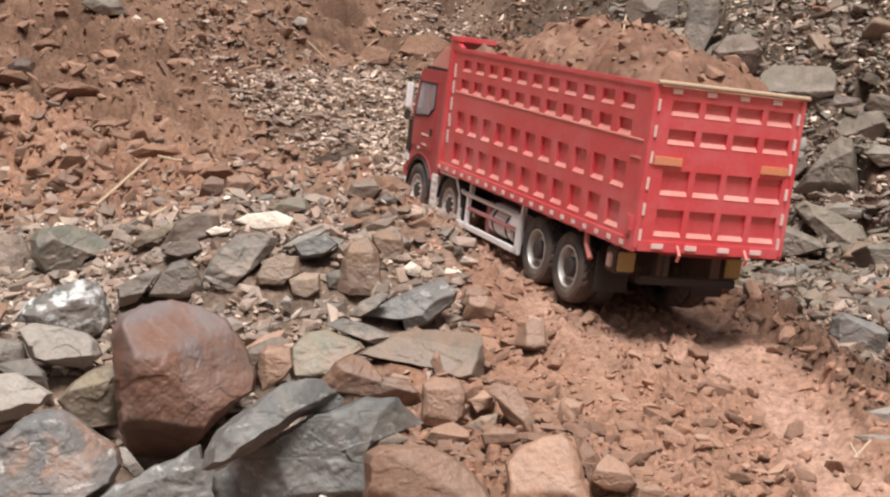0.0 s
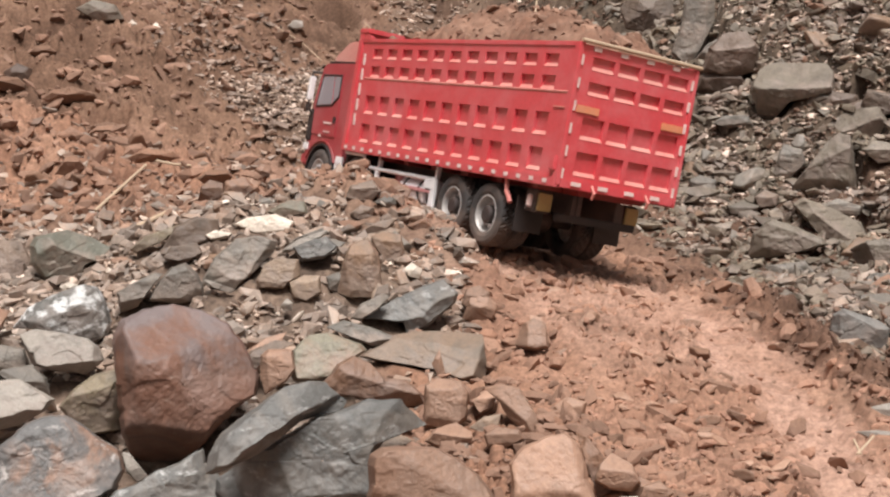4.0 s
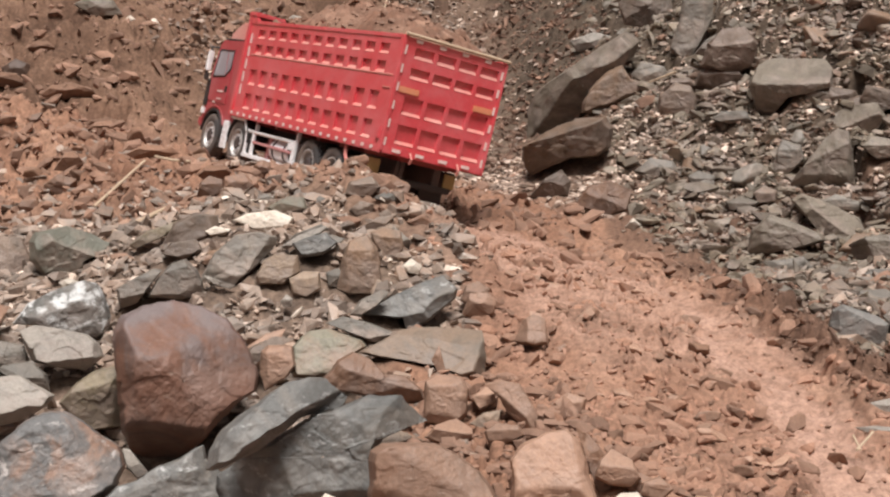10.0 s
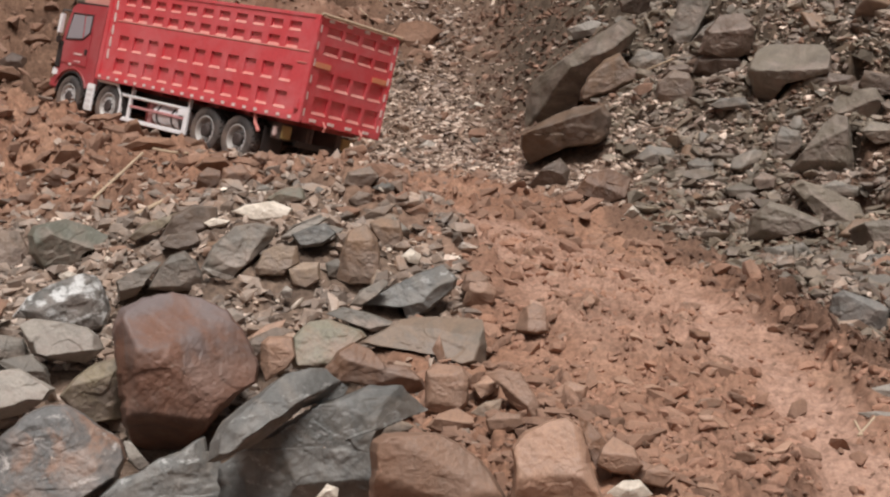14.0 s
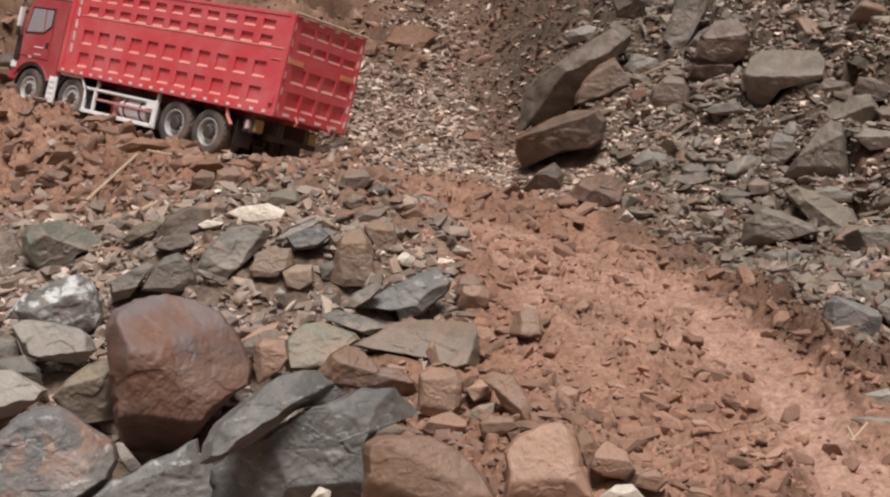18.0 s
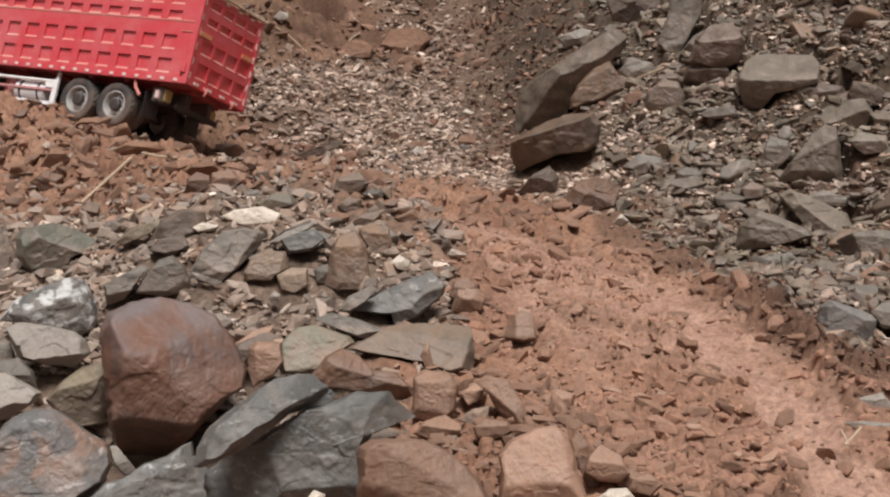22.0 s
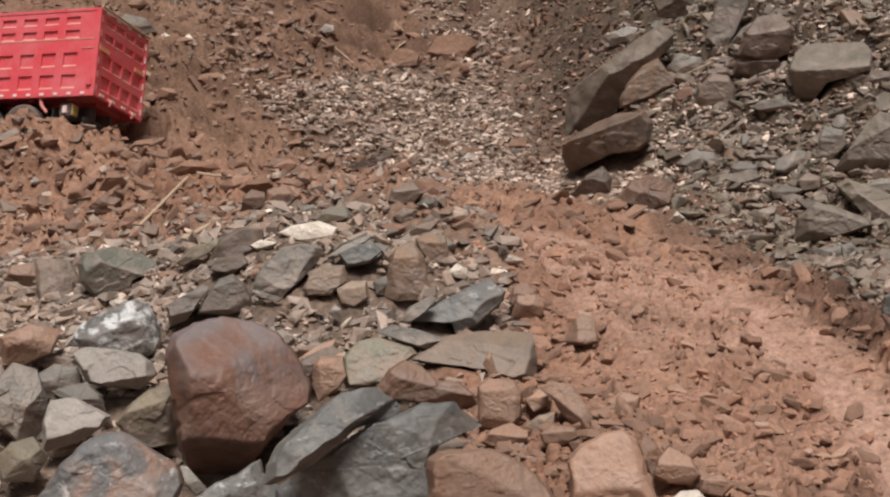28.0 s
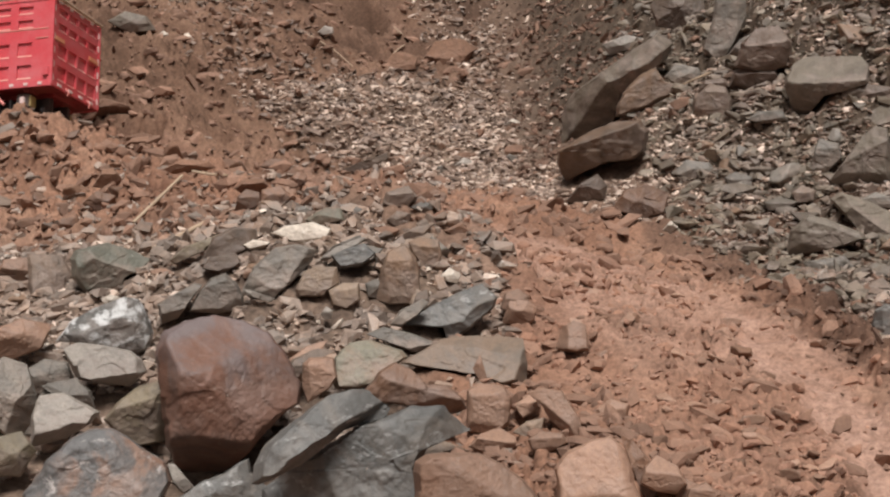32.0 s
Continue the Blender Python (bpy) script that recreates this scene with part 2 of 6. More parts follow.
def noise_node(n, l, coord, scale, detail=6, rough_by=0.6, distort=0.0):
    t = n.new("ShaderNodeTexNoise")
    t.inputs["Scale"].default_value = scale
    t.inputs["Detail"].default_value = detail
    t.inputs["Roughness"].default_value = rough_by
    t.inputs["Distortion"].default_value = distort
    l.new(coord, t.inputs["Vector"])
    return t.outputs["Fac"]


def ramp_node(n, l, fac, stops):
    r = n.new("ShaderNodeValToRGB")
    r.color_ramp.elements[0].position, r.color_ramp.elements[0].color = stops[0][0], (*stops[0][1], 1)
    r.color_ramp.elements[1].position, r.color_ramp.elements[1].color = stops[-1][0], (*stops[-1][1], 1)
    for at, c in stops[1:-1]:
        r.color_ramp.elements.new(at).color = (*c, 1)
    l.new(fac, r.inputs["Fac"])
    return r.outputs["Color"]


def mix_node(n, l, fac, a, b, blend="MIX"):
    m = n.new("ShaderNodeMix")
    m.data_type, m.blend_type = "RGBA", blend
    for value, socket in ((fac, m.inputs[0]), (a, m.inputs[6]), (b, m.inputs[7])):
        if isinstance(value, (int, float)):
            socket.default_value = value
        elif isinstance(value, tuple):
            socket.default_value = (*value, 1)
        else:
            l.new(value, socket)
    return m.outputs[2]


def scaled(n, l, value, low, high):
    m = n.new("ShaderNodeMapRange")
    m.inputs["To Min"].default_value, m.inputs["To Max"].default_value = low, high
    l.new(value, m.inputs["Value"])
    return m.outputs["Result"]


def bump_node(n, l, height, distance, strength, under=None):
    b = n.new("ShaderNodeBump")
    b.inputs["Distance"].default_value, b.inputs["Strength"].default_value = distance, strength
    l.new(height, b.inputs["Height"])
    if under is not None:
        l.new(under, b.inputs["Normal"])
    return b.outputs["Normal"]


def rock_material(name, base, second, vein=(0.5, 0.48, 0.44), veins=0.68, patch=(0.44, 0.62), islands=False, roughness=0.62, film_of=(0.33, 0.25, 0.21), spread=0.28, cap=None):
    """Weathered stone: two tones in patches, fine grain, pale veins and pits, its own shade for each piece."""
    m, n, l, b = nodes_of(name)
    base, second = [tuple(c * w for c, w in zip(tone, (1.5, 1.38, 1.3) if islands else (1.16, 1.08, 1.02))) for tone in (base, second)]
    coord = n.new("ShaderNodeTexCoord").outputs["Object"]
    patches = noise_node(n, l, coord, 22, 5, 0.62, 0.6)
    col = ramp_node(n, l, patches, [(patch[0], base), (patch[1], second)])
    fine = noise_node(n, l, coord, 260, 5, 0.7)
    col = mix_node(n, l, 0.75, col, ramp_node(n, l, fine, [(0.3, (0.58, 0.56, 0.54)), (0.68, (1.0, 1.0, 1.0))]), "MULTIPLY")
    streak = n.new("ShaderNodeMapping")
    streak.inputs["Scale"].default_value = (46, 46, 74)
    streak.inputs["Rotation"].default_value = (0.3, 0.5, 0)
    l.new(coord, streak.inputs["Vector"])
    lines = noise_node(n, l, streak.outputs[0], 1.0, 6, 0.68, 0.3)
    col = mix_node(n, l, ramp_node(n, l, lines, [(veins, (0, 0, 0)), (veins + 0.1, (1, 1, 1))]), col, vein)
    film = noise_node(n, l, coord, 11, 7, 0.7, 0.3)
    col = mix_node(n, l, scaled(n, l, ramp_node(n, l, film, [(0.47, (0, 0, 0)), (0.66, (1, 1, 1))]), 0.0, 0.55), col, film_of)
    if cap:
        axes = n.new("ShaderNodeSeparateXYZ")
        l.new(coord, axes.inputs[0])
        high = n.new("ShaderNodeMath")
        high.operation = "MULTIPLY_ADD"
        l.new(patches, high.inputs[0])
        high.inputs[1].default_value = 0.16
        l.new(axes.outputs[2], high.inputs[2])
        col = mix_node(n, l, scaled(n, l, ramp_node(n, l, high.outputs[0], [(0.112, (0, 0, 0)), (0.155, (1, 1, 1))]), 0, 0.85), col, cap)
    if islands:
        pick = n.new("ShaderNodeNewGeometry").outputs["Random Per Island"]
    else:
        pick = n.new("ShaderNodeObjectInfo").outputs["Random"]
    value = n.new("ShaderNodeHueSaturation")
    l.new(scaled(n, l, pick, 1 - spread, 1 + spread), value.inputs["Value"])
    l.new(col, value.inputs["Color"])
    l.new(value.outputs[0], b.inputs["Base Color"])
    l.new(scaled(n, l, fine, roughness - 0.2, roughness + 0.2), b.inputs["Roughness"])
    low = bump_node(n, l, lines, 0.0010, 0.22)
    l.new(bump_node(n, l, fine, 0.0010, 0.55, low), b.inputs["Normal"])
    return m


LOOKS = {
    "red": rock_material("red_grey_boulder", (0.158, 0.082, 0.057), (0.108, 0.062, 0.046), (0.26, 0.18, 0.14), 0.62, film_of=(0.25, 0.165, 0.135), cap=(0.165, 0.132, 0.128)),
    "pale": rock_material("pale_grey_stone", (0.29, 0.272, 0.247), (0.22, 0.208, 0.19), (0.5, 0.47, 0.42), 0.66),
    "streak": rock_material("quartz_streaked_stone", (0.13, 0.13, 0.125), (0.26, 0.255, 0.245), (0.74, 0.73, 0.71), 0.475),
    "white": rock_material("white_quartz", (0.58, 0.54, 0.48), (0.42, 0.38, 0.32), (0.7, 0.68, 0.64), 0.6),
    "olive": rock_material("olive_brown_stone", (0.17, 0.145, 0.10), (0.12, 0.105, 0.08)),
    "grey": rock_material("grey_stone", (0.15, 0.14, 0.125), (0.20, 0.18, 0.155)),
    "orange_grey": rock_material("rust_stained_stone", (0.096, 0.099, 0.102), (0.185, 0.117, 0.086), (0.36, 0.33, 0.31), 0.58, (0.5, 0.62)),
    "slate": rock_material("slate_grey_stone", (0.10, 0.104, 0.103), (0.15, 0.14, 0.127), (0.33, 0.32, 0.305), 0.58, film_of=(0.27, 0.262, 0.25)),
    "tan": rock_material("clay_coated_tan_stone", (0.295, 0.188, 0.135), (0.235, 0.156, 0.115), (0.38, 0.28, 0.22), 0.68, film_of=(0.36, 0.23, 0.17)),
    "green": rock_material("greenish_stone", (0.19, 0.185, 0.145), (0.22, 0.16, 0.115)),
    "orange": rock_material("rusty_clay_stone", (0.20, 0.118, 0.078), (0.145, 0.09, 0.066)),
    "tan_grey": rock_material("tan_grey_stone", (0.24, 0.18, 0.135), (0.17, 0.145, 0.12)),
    "dark": rock_material("dark_grey_stone", (0.105, 0.10, 0.09), (0.15, 0.13, 0.11)),
    "green_dark": rock_material("dark_greenish_stone", (0.115, 0.12, 0.10), (0.16, 0.15, 0.125)),
    "pale_tan": rock_material("pale_tan_stone", (0.31, 0.24, 0.18), (0.24, 0.19, 0.15)),
    "brown_grey": rock_material("brown_grey_stone", (0.165, 0.125, 0.098), (0.12, 0.10, 0.085)),
    "brown": rock_material("brown_stone", (0.185, 0.124, 0.084), (0.128, 0.096, 0.073), (0.27, 0.22, 0.17), 0.68),
    "brown_slab": rock_material("brown_slab_stone", (0.134, 0.115, 0.092), (0.094, 0.081, 0.068)),
    "dark_brown": rock_material("dark_brown_stone", (0.10, 0.072, 0.055), (0.13, 0.10, 0.08)),
    "grey_blue": rock_material("blue_grey_stone", (0.165, 0.165, 0.16), (0.115, 0.115, 0.112), (0.3, 0.29, 0.27), 0.62),
    "clay": rock_material("hard_red_clay", (0.20, 0.118, 0.08), (0.145, 0.085, 0.058), (0.32, 0.2, 0.145), 0.68, roughness=0.9, film_of=(0.28, 0.168, 0.118)),
    "earth": rock_material("dark_lump_of_earth", (0.088, 0.052, 0.036), (0.06, 0.036, 0.026), (0.15, 0.1, 0.07), 0.7, film_of=(0.16, 0.10, 0.07)),
    "grey_brown": rock_material("grey_brown_stone", (0.155, 0.136, 0.110), (0.115, 0.10, 0.083)),
}
M_CHIPS = rock_material("scree_chips", (0.225, 0.166, 0.13), (0.115, 0.083, 0.064), (0.5, 0.43, 0.38), 0.66, (0.4, 0.6), True, spread=0.4)
M_PALE_CHIPS = rock_material("pale_scree_chips", (0.53, 0.455, 0.40), (0.32, 0.26, 0.215), (0.6, 0.58, 0.52), 0.7, (0.4, 0.6), True)
M_WHITE_CHIPS = rock_material("white_quartz_chips", (0.55, 0.52, 0.47), (0.42, 0.39, 0.34), (0.65, 0.63, 0.6), 0.66, (0.4, 0.6), True)
M_CLODS = rock_material("red_clay_clods", (0.205, 0.126, 0.09), (0.145, 0.09, 0.065), (0.32, 0.2, 0.145), 0.68, (0.4, 0.6), True, 0.9, (0.28, 0.168, 0.118), 0.2)
M_SLOPE = rock_material("brown_slope_rubble", (0.150, 0.129, 0.100), (0.094, 0.080, 0.063), (0.32, 0.27, 0.21), 0.62, (0.42, 0.58), True, spread=0.34)
M_ROAD_CLODS = rock_material("road_clay_clods", (0.25, 0.145, 0.10), (0.18, 0.103, 0.072), (0.36, 0.225, 0.165), 0.68, (0.4, 0.6), True, 0.92, (0.31, 0.19, 0.14), 0.16)
M_DAMP_CLODS = rock_material("damp_clay_clods", (0.13, 0.078, 0.055), (0.085, 0.052, 0.038), (0.24, 0.16, 0.12), 0.68, (0.4, 0.6), True, 0.92, (0.17, 0.105, 0.075), 0.2)
M_CRUMBS = rock_material("dry_clay_crumbs", (0.30, 0.18, 0.13), (0.23, 0.135, 0.098), (0.36, 0.24, 0.18), 0.72, (0.4, 0.6), True, 0.9, (0.34, 0.205, 0.145), 0.14)
M_LOAD = rock_material("loose_red_soil", (0.19, 0.10, 0.066), (0.13, 0.07, 0.046), (0.33, 0.2, 0.145), 0.66, (0.4, 0.6), False, 0.9, (0.36, 0.21, 0.145), 0.02)
M_RUBBLE = rock_material("grey_rubble", (0.172, 0.145, 0.124), (0.225, 0.168, 0.132), (0.42, 0.39, 0.35), 0.6, (0.4, 0.6), True, film_of=(0.25, 0.208, 0.18), spread=0.42)


def soil_material():
    m, n, l, b = nodes_of("red_clay_soil")
    coord = n.new("ShaderNodeTexCoord").outputs["Object"]
    broad = noise_node(n, l, coord, 5, 6, 0.6, 0.5)
    clay = ramp_node(n, l, broad, [(0.32, (0.19, 0.10, 0.066)), (0.5, (0.29, 0.161, 0.107)), (0.68, (0.38, 0.229, 0.159))])
    scree = n.new("ShaderNodeAttribute")
    scree.attribute_name = "scree"
    worn = n.new("ShaderNodeAttribute")
    worn.attribute_name = "worn"
    face = n.new("ShaderNodeAttribute")
    face.attribute_name = "face"
    clay = mix_node(n, l, face.outputs["Fac"], clay, ramp_node(n, l, broad, [(0.35, (0.095, 0.056, 0.037)), (0.65, (0.20, 0.122, 0.083))]))
    rubble = ramp_node(n, l, noise_node(n, l, coord, 30, 5), [(0.35, (0.05, 0.038, 0.028)), (0.65, (0.115, 0.086, 0.063))])
    near_rubble = ramp_node(n, l, noise_node(n, l, coord, 34, 5), [(0.35, (0.10, 0.072, 0.056)), (0.65, (0.24, 0.172, 0.13))])
    rubble = mix_node(n, l, face.outputs["Fac"], near_rubble, rubble)
    col = mix_node(n, l, scree.outputs["Fac"], clay, rubble)
    col = mix_node(n, l, worn.outputs["Fac"], col, ramp_node(n, l, noise_node(n, l, coord, 16, 6), [(0.33, (0.31, 0.185, 0.135)), (0.66, (0.48, 0.31, 0.24))]))
    # dark soil: damp clay by the road, painted shade in the hollows
    damp_shade = n.new("ShaderNodeAttribute")
    damp_shade.attribute_name = "damp_shade"
    col = mix_node(n, l, damp_shade.outputs["Fac"], col, ramp_node(n, l, broad, [(0.35, (0.085, 0.048, 0.033)), (0.65, (0.17, 0.10, 0.07))]))
    crumbs = noise_node(n, l, coord, 130, 6, 0.7)
    col = mix_node(n, l, 0.8, col, ramp_node(n, l, crumbs, [(0.33, (0.42, 0.38, 0.36)), (0.62, (1.08, 1.04, 1.0))]), "MULTIPLY")
    l.new(col, b.inputs["Base Color"])
    b.inputs["Roughness"].default_value = 0.92
    b.inputs["Specular IOR Level"].default_value = 0.25
    low = bump_node(n, l, noise_node(n, l, coord, 70, 6, 0.65), 0.003, 0.5)
    l.new(bump_node(n, l, crumbs, 0.0018, 0.6, low), b.inputs["Normal"])
    return m


def paint(name, colour, roughness=0.42, dust=(0.32, 0.17, 0.12), dusty=0.3, metal=0.0, coat=0.0):
    """Painted or bare metal under a film of dust, with faint scuffs."""
    m, n, l, b = nodes_of(name)
    coord = n.new("ShaderNodeTexCoord").outputs["Object"]
    film = noise_node(n, l, coord, 14, 6, 0.65, 0.4)
    scuff = noise_node(n, l, coord, 180, 4, 0.7)
    tone = mix_node(n, l, 0.35, colour, ramp_node(n, l, scuff, [(0.3, (0.6, 0.6, 0.6)), (0.7, (1, 1, 1))]), "MULTIPLY")
    mask = scaled(n, l, ramp_node(n, l, film, [(0.42, (0, 0, 0)), (0.75, (1, 1, 1))]), 0.02, dusty)
    l.new(mix_node(n, l, mask, tone, dust), b.inputs["Base Color"])
    l.new(scaled(n, l, film, roughness - 0.08, roughness + 0.25), b.inputs["Roughness"])
    b.inputs["Metallic"].default_value = metal
    b.inputs["Coat Weight"].default_value, b.inputs["Coat Roughness"].default_value = coat, 0.12
    l.new(bump_node(n, l, scuff, 0.0003, 0.3), b.inputs["Normal"])
    return m


M_SOIL = soil_material()
# the dust's pink also paints in the sky's sheen on the sides
M_RED = paint("red_truck_paint", (0.66, 0.069, 0.083), 0.27, (0.63, 0.28, 0.29), 0.46, coat=0.7)
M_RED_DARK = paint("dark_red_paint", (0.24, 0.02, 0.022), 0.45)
M_CAB = paint("cab_red_paint", (0.40, 0.048, 0.058), 0.26, (0.46, 0.24, 0.23), 0.4)
M_ROOF = paint("dusty_roof_paint", (0.64, 0.27, 0.23), 0.4, (0.66, 0.46, 0.38), 0.6)
M_WHITE = paint("white_metal", (0.90, 0.88, 0.88), 0.35, (0.55, 0.45, 0.4), 0.25)
M_STICKER = paint("pink_white_reflector", (0.80, 0.62, 0.58), 0.35, (0.5, 0.3, 0.25), 0.4)
M_LEDGE = paint("dusty_ledge", (0.62, 0.20, 0.17), 0.6, (0.6, 0.38, 0.32), 0.6)
M_AMBER = paint("amber_reflector", (0.72, 0.27, 0.14), 0.3, (0.6, 0.36, 0.28), 0.6)
M_BLACK = paint("black_plastic", (0.018, 0.017, 0.018), 0.5, (0.16, 0.10, 0.075), 0.25)
M_FRAME = paint("dark_chassis_metal", (0.05, 0.038, 0.036), 0.55, (0.20, 0.125, 0.095), 0.55)
M_TYRE = paint("dusty_rubber", (0.045, 0.04, 0.039), 0.8, (0.26, 0.18, 0.14), 0.75)
M_RIM = paint("steel_rim", (0.55, 0.53, 0.51), 0.38, (0.36, 0.26, 0.2), 0.5, 0.3)
M_TANK = paint("silver_tank", (0.82, 0.79, 0.80), 0.35, (0.55, 0.42, 0.38), 0.3, 0.1)
M_PINK = paint("faded_red_box", (0.58, 0.27, 0.27), 0.5)
M_LAMP = paint("muddy_amber_glass", (0.46, 0.35, 0.13), 0.25, (0.3, 0.2, 0.12), 0.6)
M_STRAW = paint("dry_straw", (0.48, 0.36, 0.25), 0.8, (0.35, 0.22, 0.15), 0.4)
glass, gn, gl, gb = nodes_of("tinted_window_glass")
gb.inputs["Base Color"].default_value = (0.44, 0.41, 0.44, 1)
gb.inputs["Roughness"].default_value = 0.08
gb.inputs["Transmission Weight"].default_value = 0.35
gb.inputs["IOR"].default_value = 1.45
M_GLASS = glass


def fast_mesh(name, verts, quads, mat, smooth_faces=True):
    """A mesh from numpy arrays; quads may be triangles too."""
    me = bpy.data.meshes.new(name)
    k = quads.shape[1]
    me.vertices.add(len(verts))
    me.vertices.foreach_set("co", np.ascontiguousarray(verts, dtype=np.float32).ravel())
    me.loops.add(quads.size)
    me.loops.foreach_set("vertex_index", np.ascontiguousarray(quads, dtype=np.int32).ravel())
    me.polygons.add(len(quads))
    me.polygons.foreach_set("loop_start", np.arange(len(quads), dtype=np.int32) * k)
    me.polygons.foreach_set("use_smooth", np.full(len(quads), smooth_faces))
    me.materials.append(mat)
    me.update(calc_edges=True)
    me.validate()
    return me


# ---- rocks ----
def ico(level):
    bm = bmesh.new()
    bmesh.ops.create_icosphere(bm, subdivisions=level, radius=1.0)
    v = np.array([q.co[:] for q in bm.verts])
    f = np.array([[q.index for q in t.verts] for t in bm.faces])
    bm.free()
    return v / np.linalg.norm(v, axis=1)[:, None], f


ICO = {k: ico(k) for k in (3, 4)}
ROCK_SPOTS = []


def outcrop(kind, x, y, z, turn, tilt, depth, look_of, outline, label, ridge=None, over=None, lean=None, front=None, faces=()):
    """One broken rock: its side view (millimetres) and half depth, chipped and weathered. front: how its front face leans,
    to the side and upwards; faces: where each further face breaks off from the front (an edge's place in millimetres,
    the way it falls in degrees and how steeply). Without them the faces are split off at random."""
    rng = np.random.default_rng(int(1000 * abs(x) + 7000 * y + 13 * turn * turn) % 100000)
    poly = np.array([[float(v) for v in q.split(",")] for q in outline.split()]) / 1000
    a, b = np.ptp(poly[:, 0]) / 2, np.ptp(poly[:, 1]) / 2
    size = 2 * math.sqrt(a * b)
    spokes, rings = {"boulder": (220, 64), "rock": (170, 46), "stone": (90, 22)}[kind]
    # the outline's reach in every direction, with the corners kept
    ang = np.sort(np.concatenate([np.linspace(-math.pi, math.pi, spokes, endpoint=False), np.arctan2(poly[:, 1], poly[:, 0])]))
    radius = np.zeros(len(ang))
    for p, q in zip(poly, np.roll(poly, -1, axis=0)):
        e = q - p
        den = np.cos(ang) * e[1] - np.sin(ang) * e[0]
        den = np.where(np.abs(den) < 1e-12, 1e-12, den)
        t = (p[0] * e[1] - p[1] * e[0]) / den
        s = (p[0] * np.sin(ang) - p[1] * np.cos(ang)) / den
        radius = np.maximum(radius, np.where((t > 0) & (s >= -1e-4) & (s <= 1.0001), t, 0))
    radius = np.where(radius == 0, np.median(radius), radius)
    around = np.stack([np.cos(ang), np.sin(ang), 0 * ang], 1)
    radius *= 1 + 0.022 * grain(around * size / 0.012 + rng.uniform(0, 9), 1) + 0.02 * grain(around * size / 0.03 + rng.uniform(0, 9), 1)
    n = len(ang)
    s_front = np.concatenate([[0.015], 1 - (1 - np.linspace(0.03, 1, rings)) ** 1.25])
    s_back = np.linspace(1, 0.02, 9)[1:]
    S = np.concatenate([s_front, s_back])[:, None]
    u, v = S * radius * np.cos(ang), S * radius * np.sin(ang)
    S = np.broadcast_to(S, u.shape)
    flat = np.stack([u.ravel(), v.ravel(), 0 * u.ravel()], 1)
    shift = rng.uniform(0, 50, 3)
    bend = 0.032 * size * rough(flat / size * 2.4 + shift, 1, 3).reshape(u.shape)
    gu, gv = (u + bend) / a, (v - bend) / b
    # flat faces: a top that takes the light, a front, chamfers to the sides and a few at random
    ridge = rng.uniform(-0.05, 0.5) if ridge is None else ridge
    lean = rng.normal(0, 0.28) if lean is None else lean
    over = rng.uniform(0.0, 0.8) if over is None else over
    planes = [1 - (gv - ridge - lean * gu) * rng.uniform(0.75, 0.95) / (1 - ridge),
              1 + (gv - ridge - lean * gu) * over + gu * rng.normal(0, 0.2)]
    for side in (-1, 1):
        corner = rng.uniform(0.05, 0.75)
        planes.append(1 - (gu * side - corner - rng.normal(0, 0.35) * gv) * rng.uniform(0.5, 0.95) / (1 - corner))
    for k in range(4):
        th = rng.uniform(0, 6.283)
        planes.append(rng.uniform(0.95, 1.25) - (gu * math.cos(th) + gv * math.sin(th)) * rng.uniform(0.3, 0.9))
    if front:
        # a given face starts at its edge and bends away from the front; small ones break off at random
        level = 1 + (front[0] * u + front[1] * v + 0.25 * bend) / depth
        planes = [level]
        for eu, ev, way, steep in faces:
            along = math.cos(radians(way)) * (u + 0.8 * bend - eu / 1000) + math.sin(radians(way)) * (v - 0.8 * bend - ev / 1000)
            planes.append(level - steep * along / depth)
        for k in range(3):
            th = rng.uniform(0, 6.283)
            planes.append(level + rng.uniform(0.02, 0.2) - rng.uniform(0.5, 0.9) * (np.maximum(0, gu * math.cos(th) + gv * math.sin(th)) - 0.5) * size / depth * 0.4)
        planes = [np.maximum(q, -0.95) for q in planes]
    rim = np.interp(ang, np.linspace(-math.pi, math.pi, 9), rng.uniform(3.5, 10, 9))
    if front:
        rim = rim * 1.3
    planes.append((1 - S) * rim + 0.02)
    planes = np.stack(planes)
    low = planes.min(axis=0)
    crisp = 34 if look_of == "red" else 30 if look_of in ("olive", "orange_grey", "tan") else 70
    h = low - np.log(np.exp(-crisp * (planes - low)).sum(axis=0)) / crisp
    h = np.maximum(h, -1.0 if front else -0.2) * depth
    # chipped places, each with its own slant
    cells = max(6, min(26, int(a * b * 4 / 0.0005)))
    sites = rng.uniform(-1, 1, (cells, 2)) * (a, b)
    slant = rng.normal(0, 0.06, (cells, 2))
    wu = u + 0.12 * size * grain(flat / size * 3 + shift, 3).reshape(u.shape)
    wv = v + 0.12 * size * grain(flat / size * 3 - shift, 3).reshape(u.shape)
    best = np.argmin((wu[..., None] - sites[:, 0]) ** 2 + 2 * (wv[..., None] - sites[:, 1]) ** 2, axis=-1)
    chips = slant[best, 0] * (u - sites[best, 0]) + slant[best, 1] * (v - sites[best, 1])
    q = flat / size + shift
    fine = (0.014 * rough(q * 5, 1, 4) + 0.010 * grain(q * 22, 8) + 0.006 * grain(q * 60, 6)).reshape(u.shape) * size
    # thin flakes that have come off in steps
    flake = rough(q * np.array([3.2, 5.5, 1]) + 7, 21, 3).reshape(u.shape)
    steps = 0.008 * size * np.tanh(6 * (flake - 0.35))
    chips, fine = (0.35 * chips + (0 if look_of == "red" else steps), 0.5 * fine) if front else (0.6 * chips, 0.7 * fine)
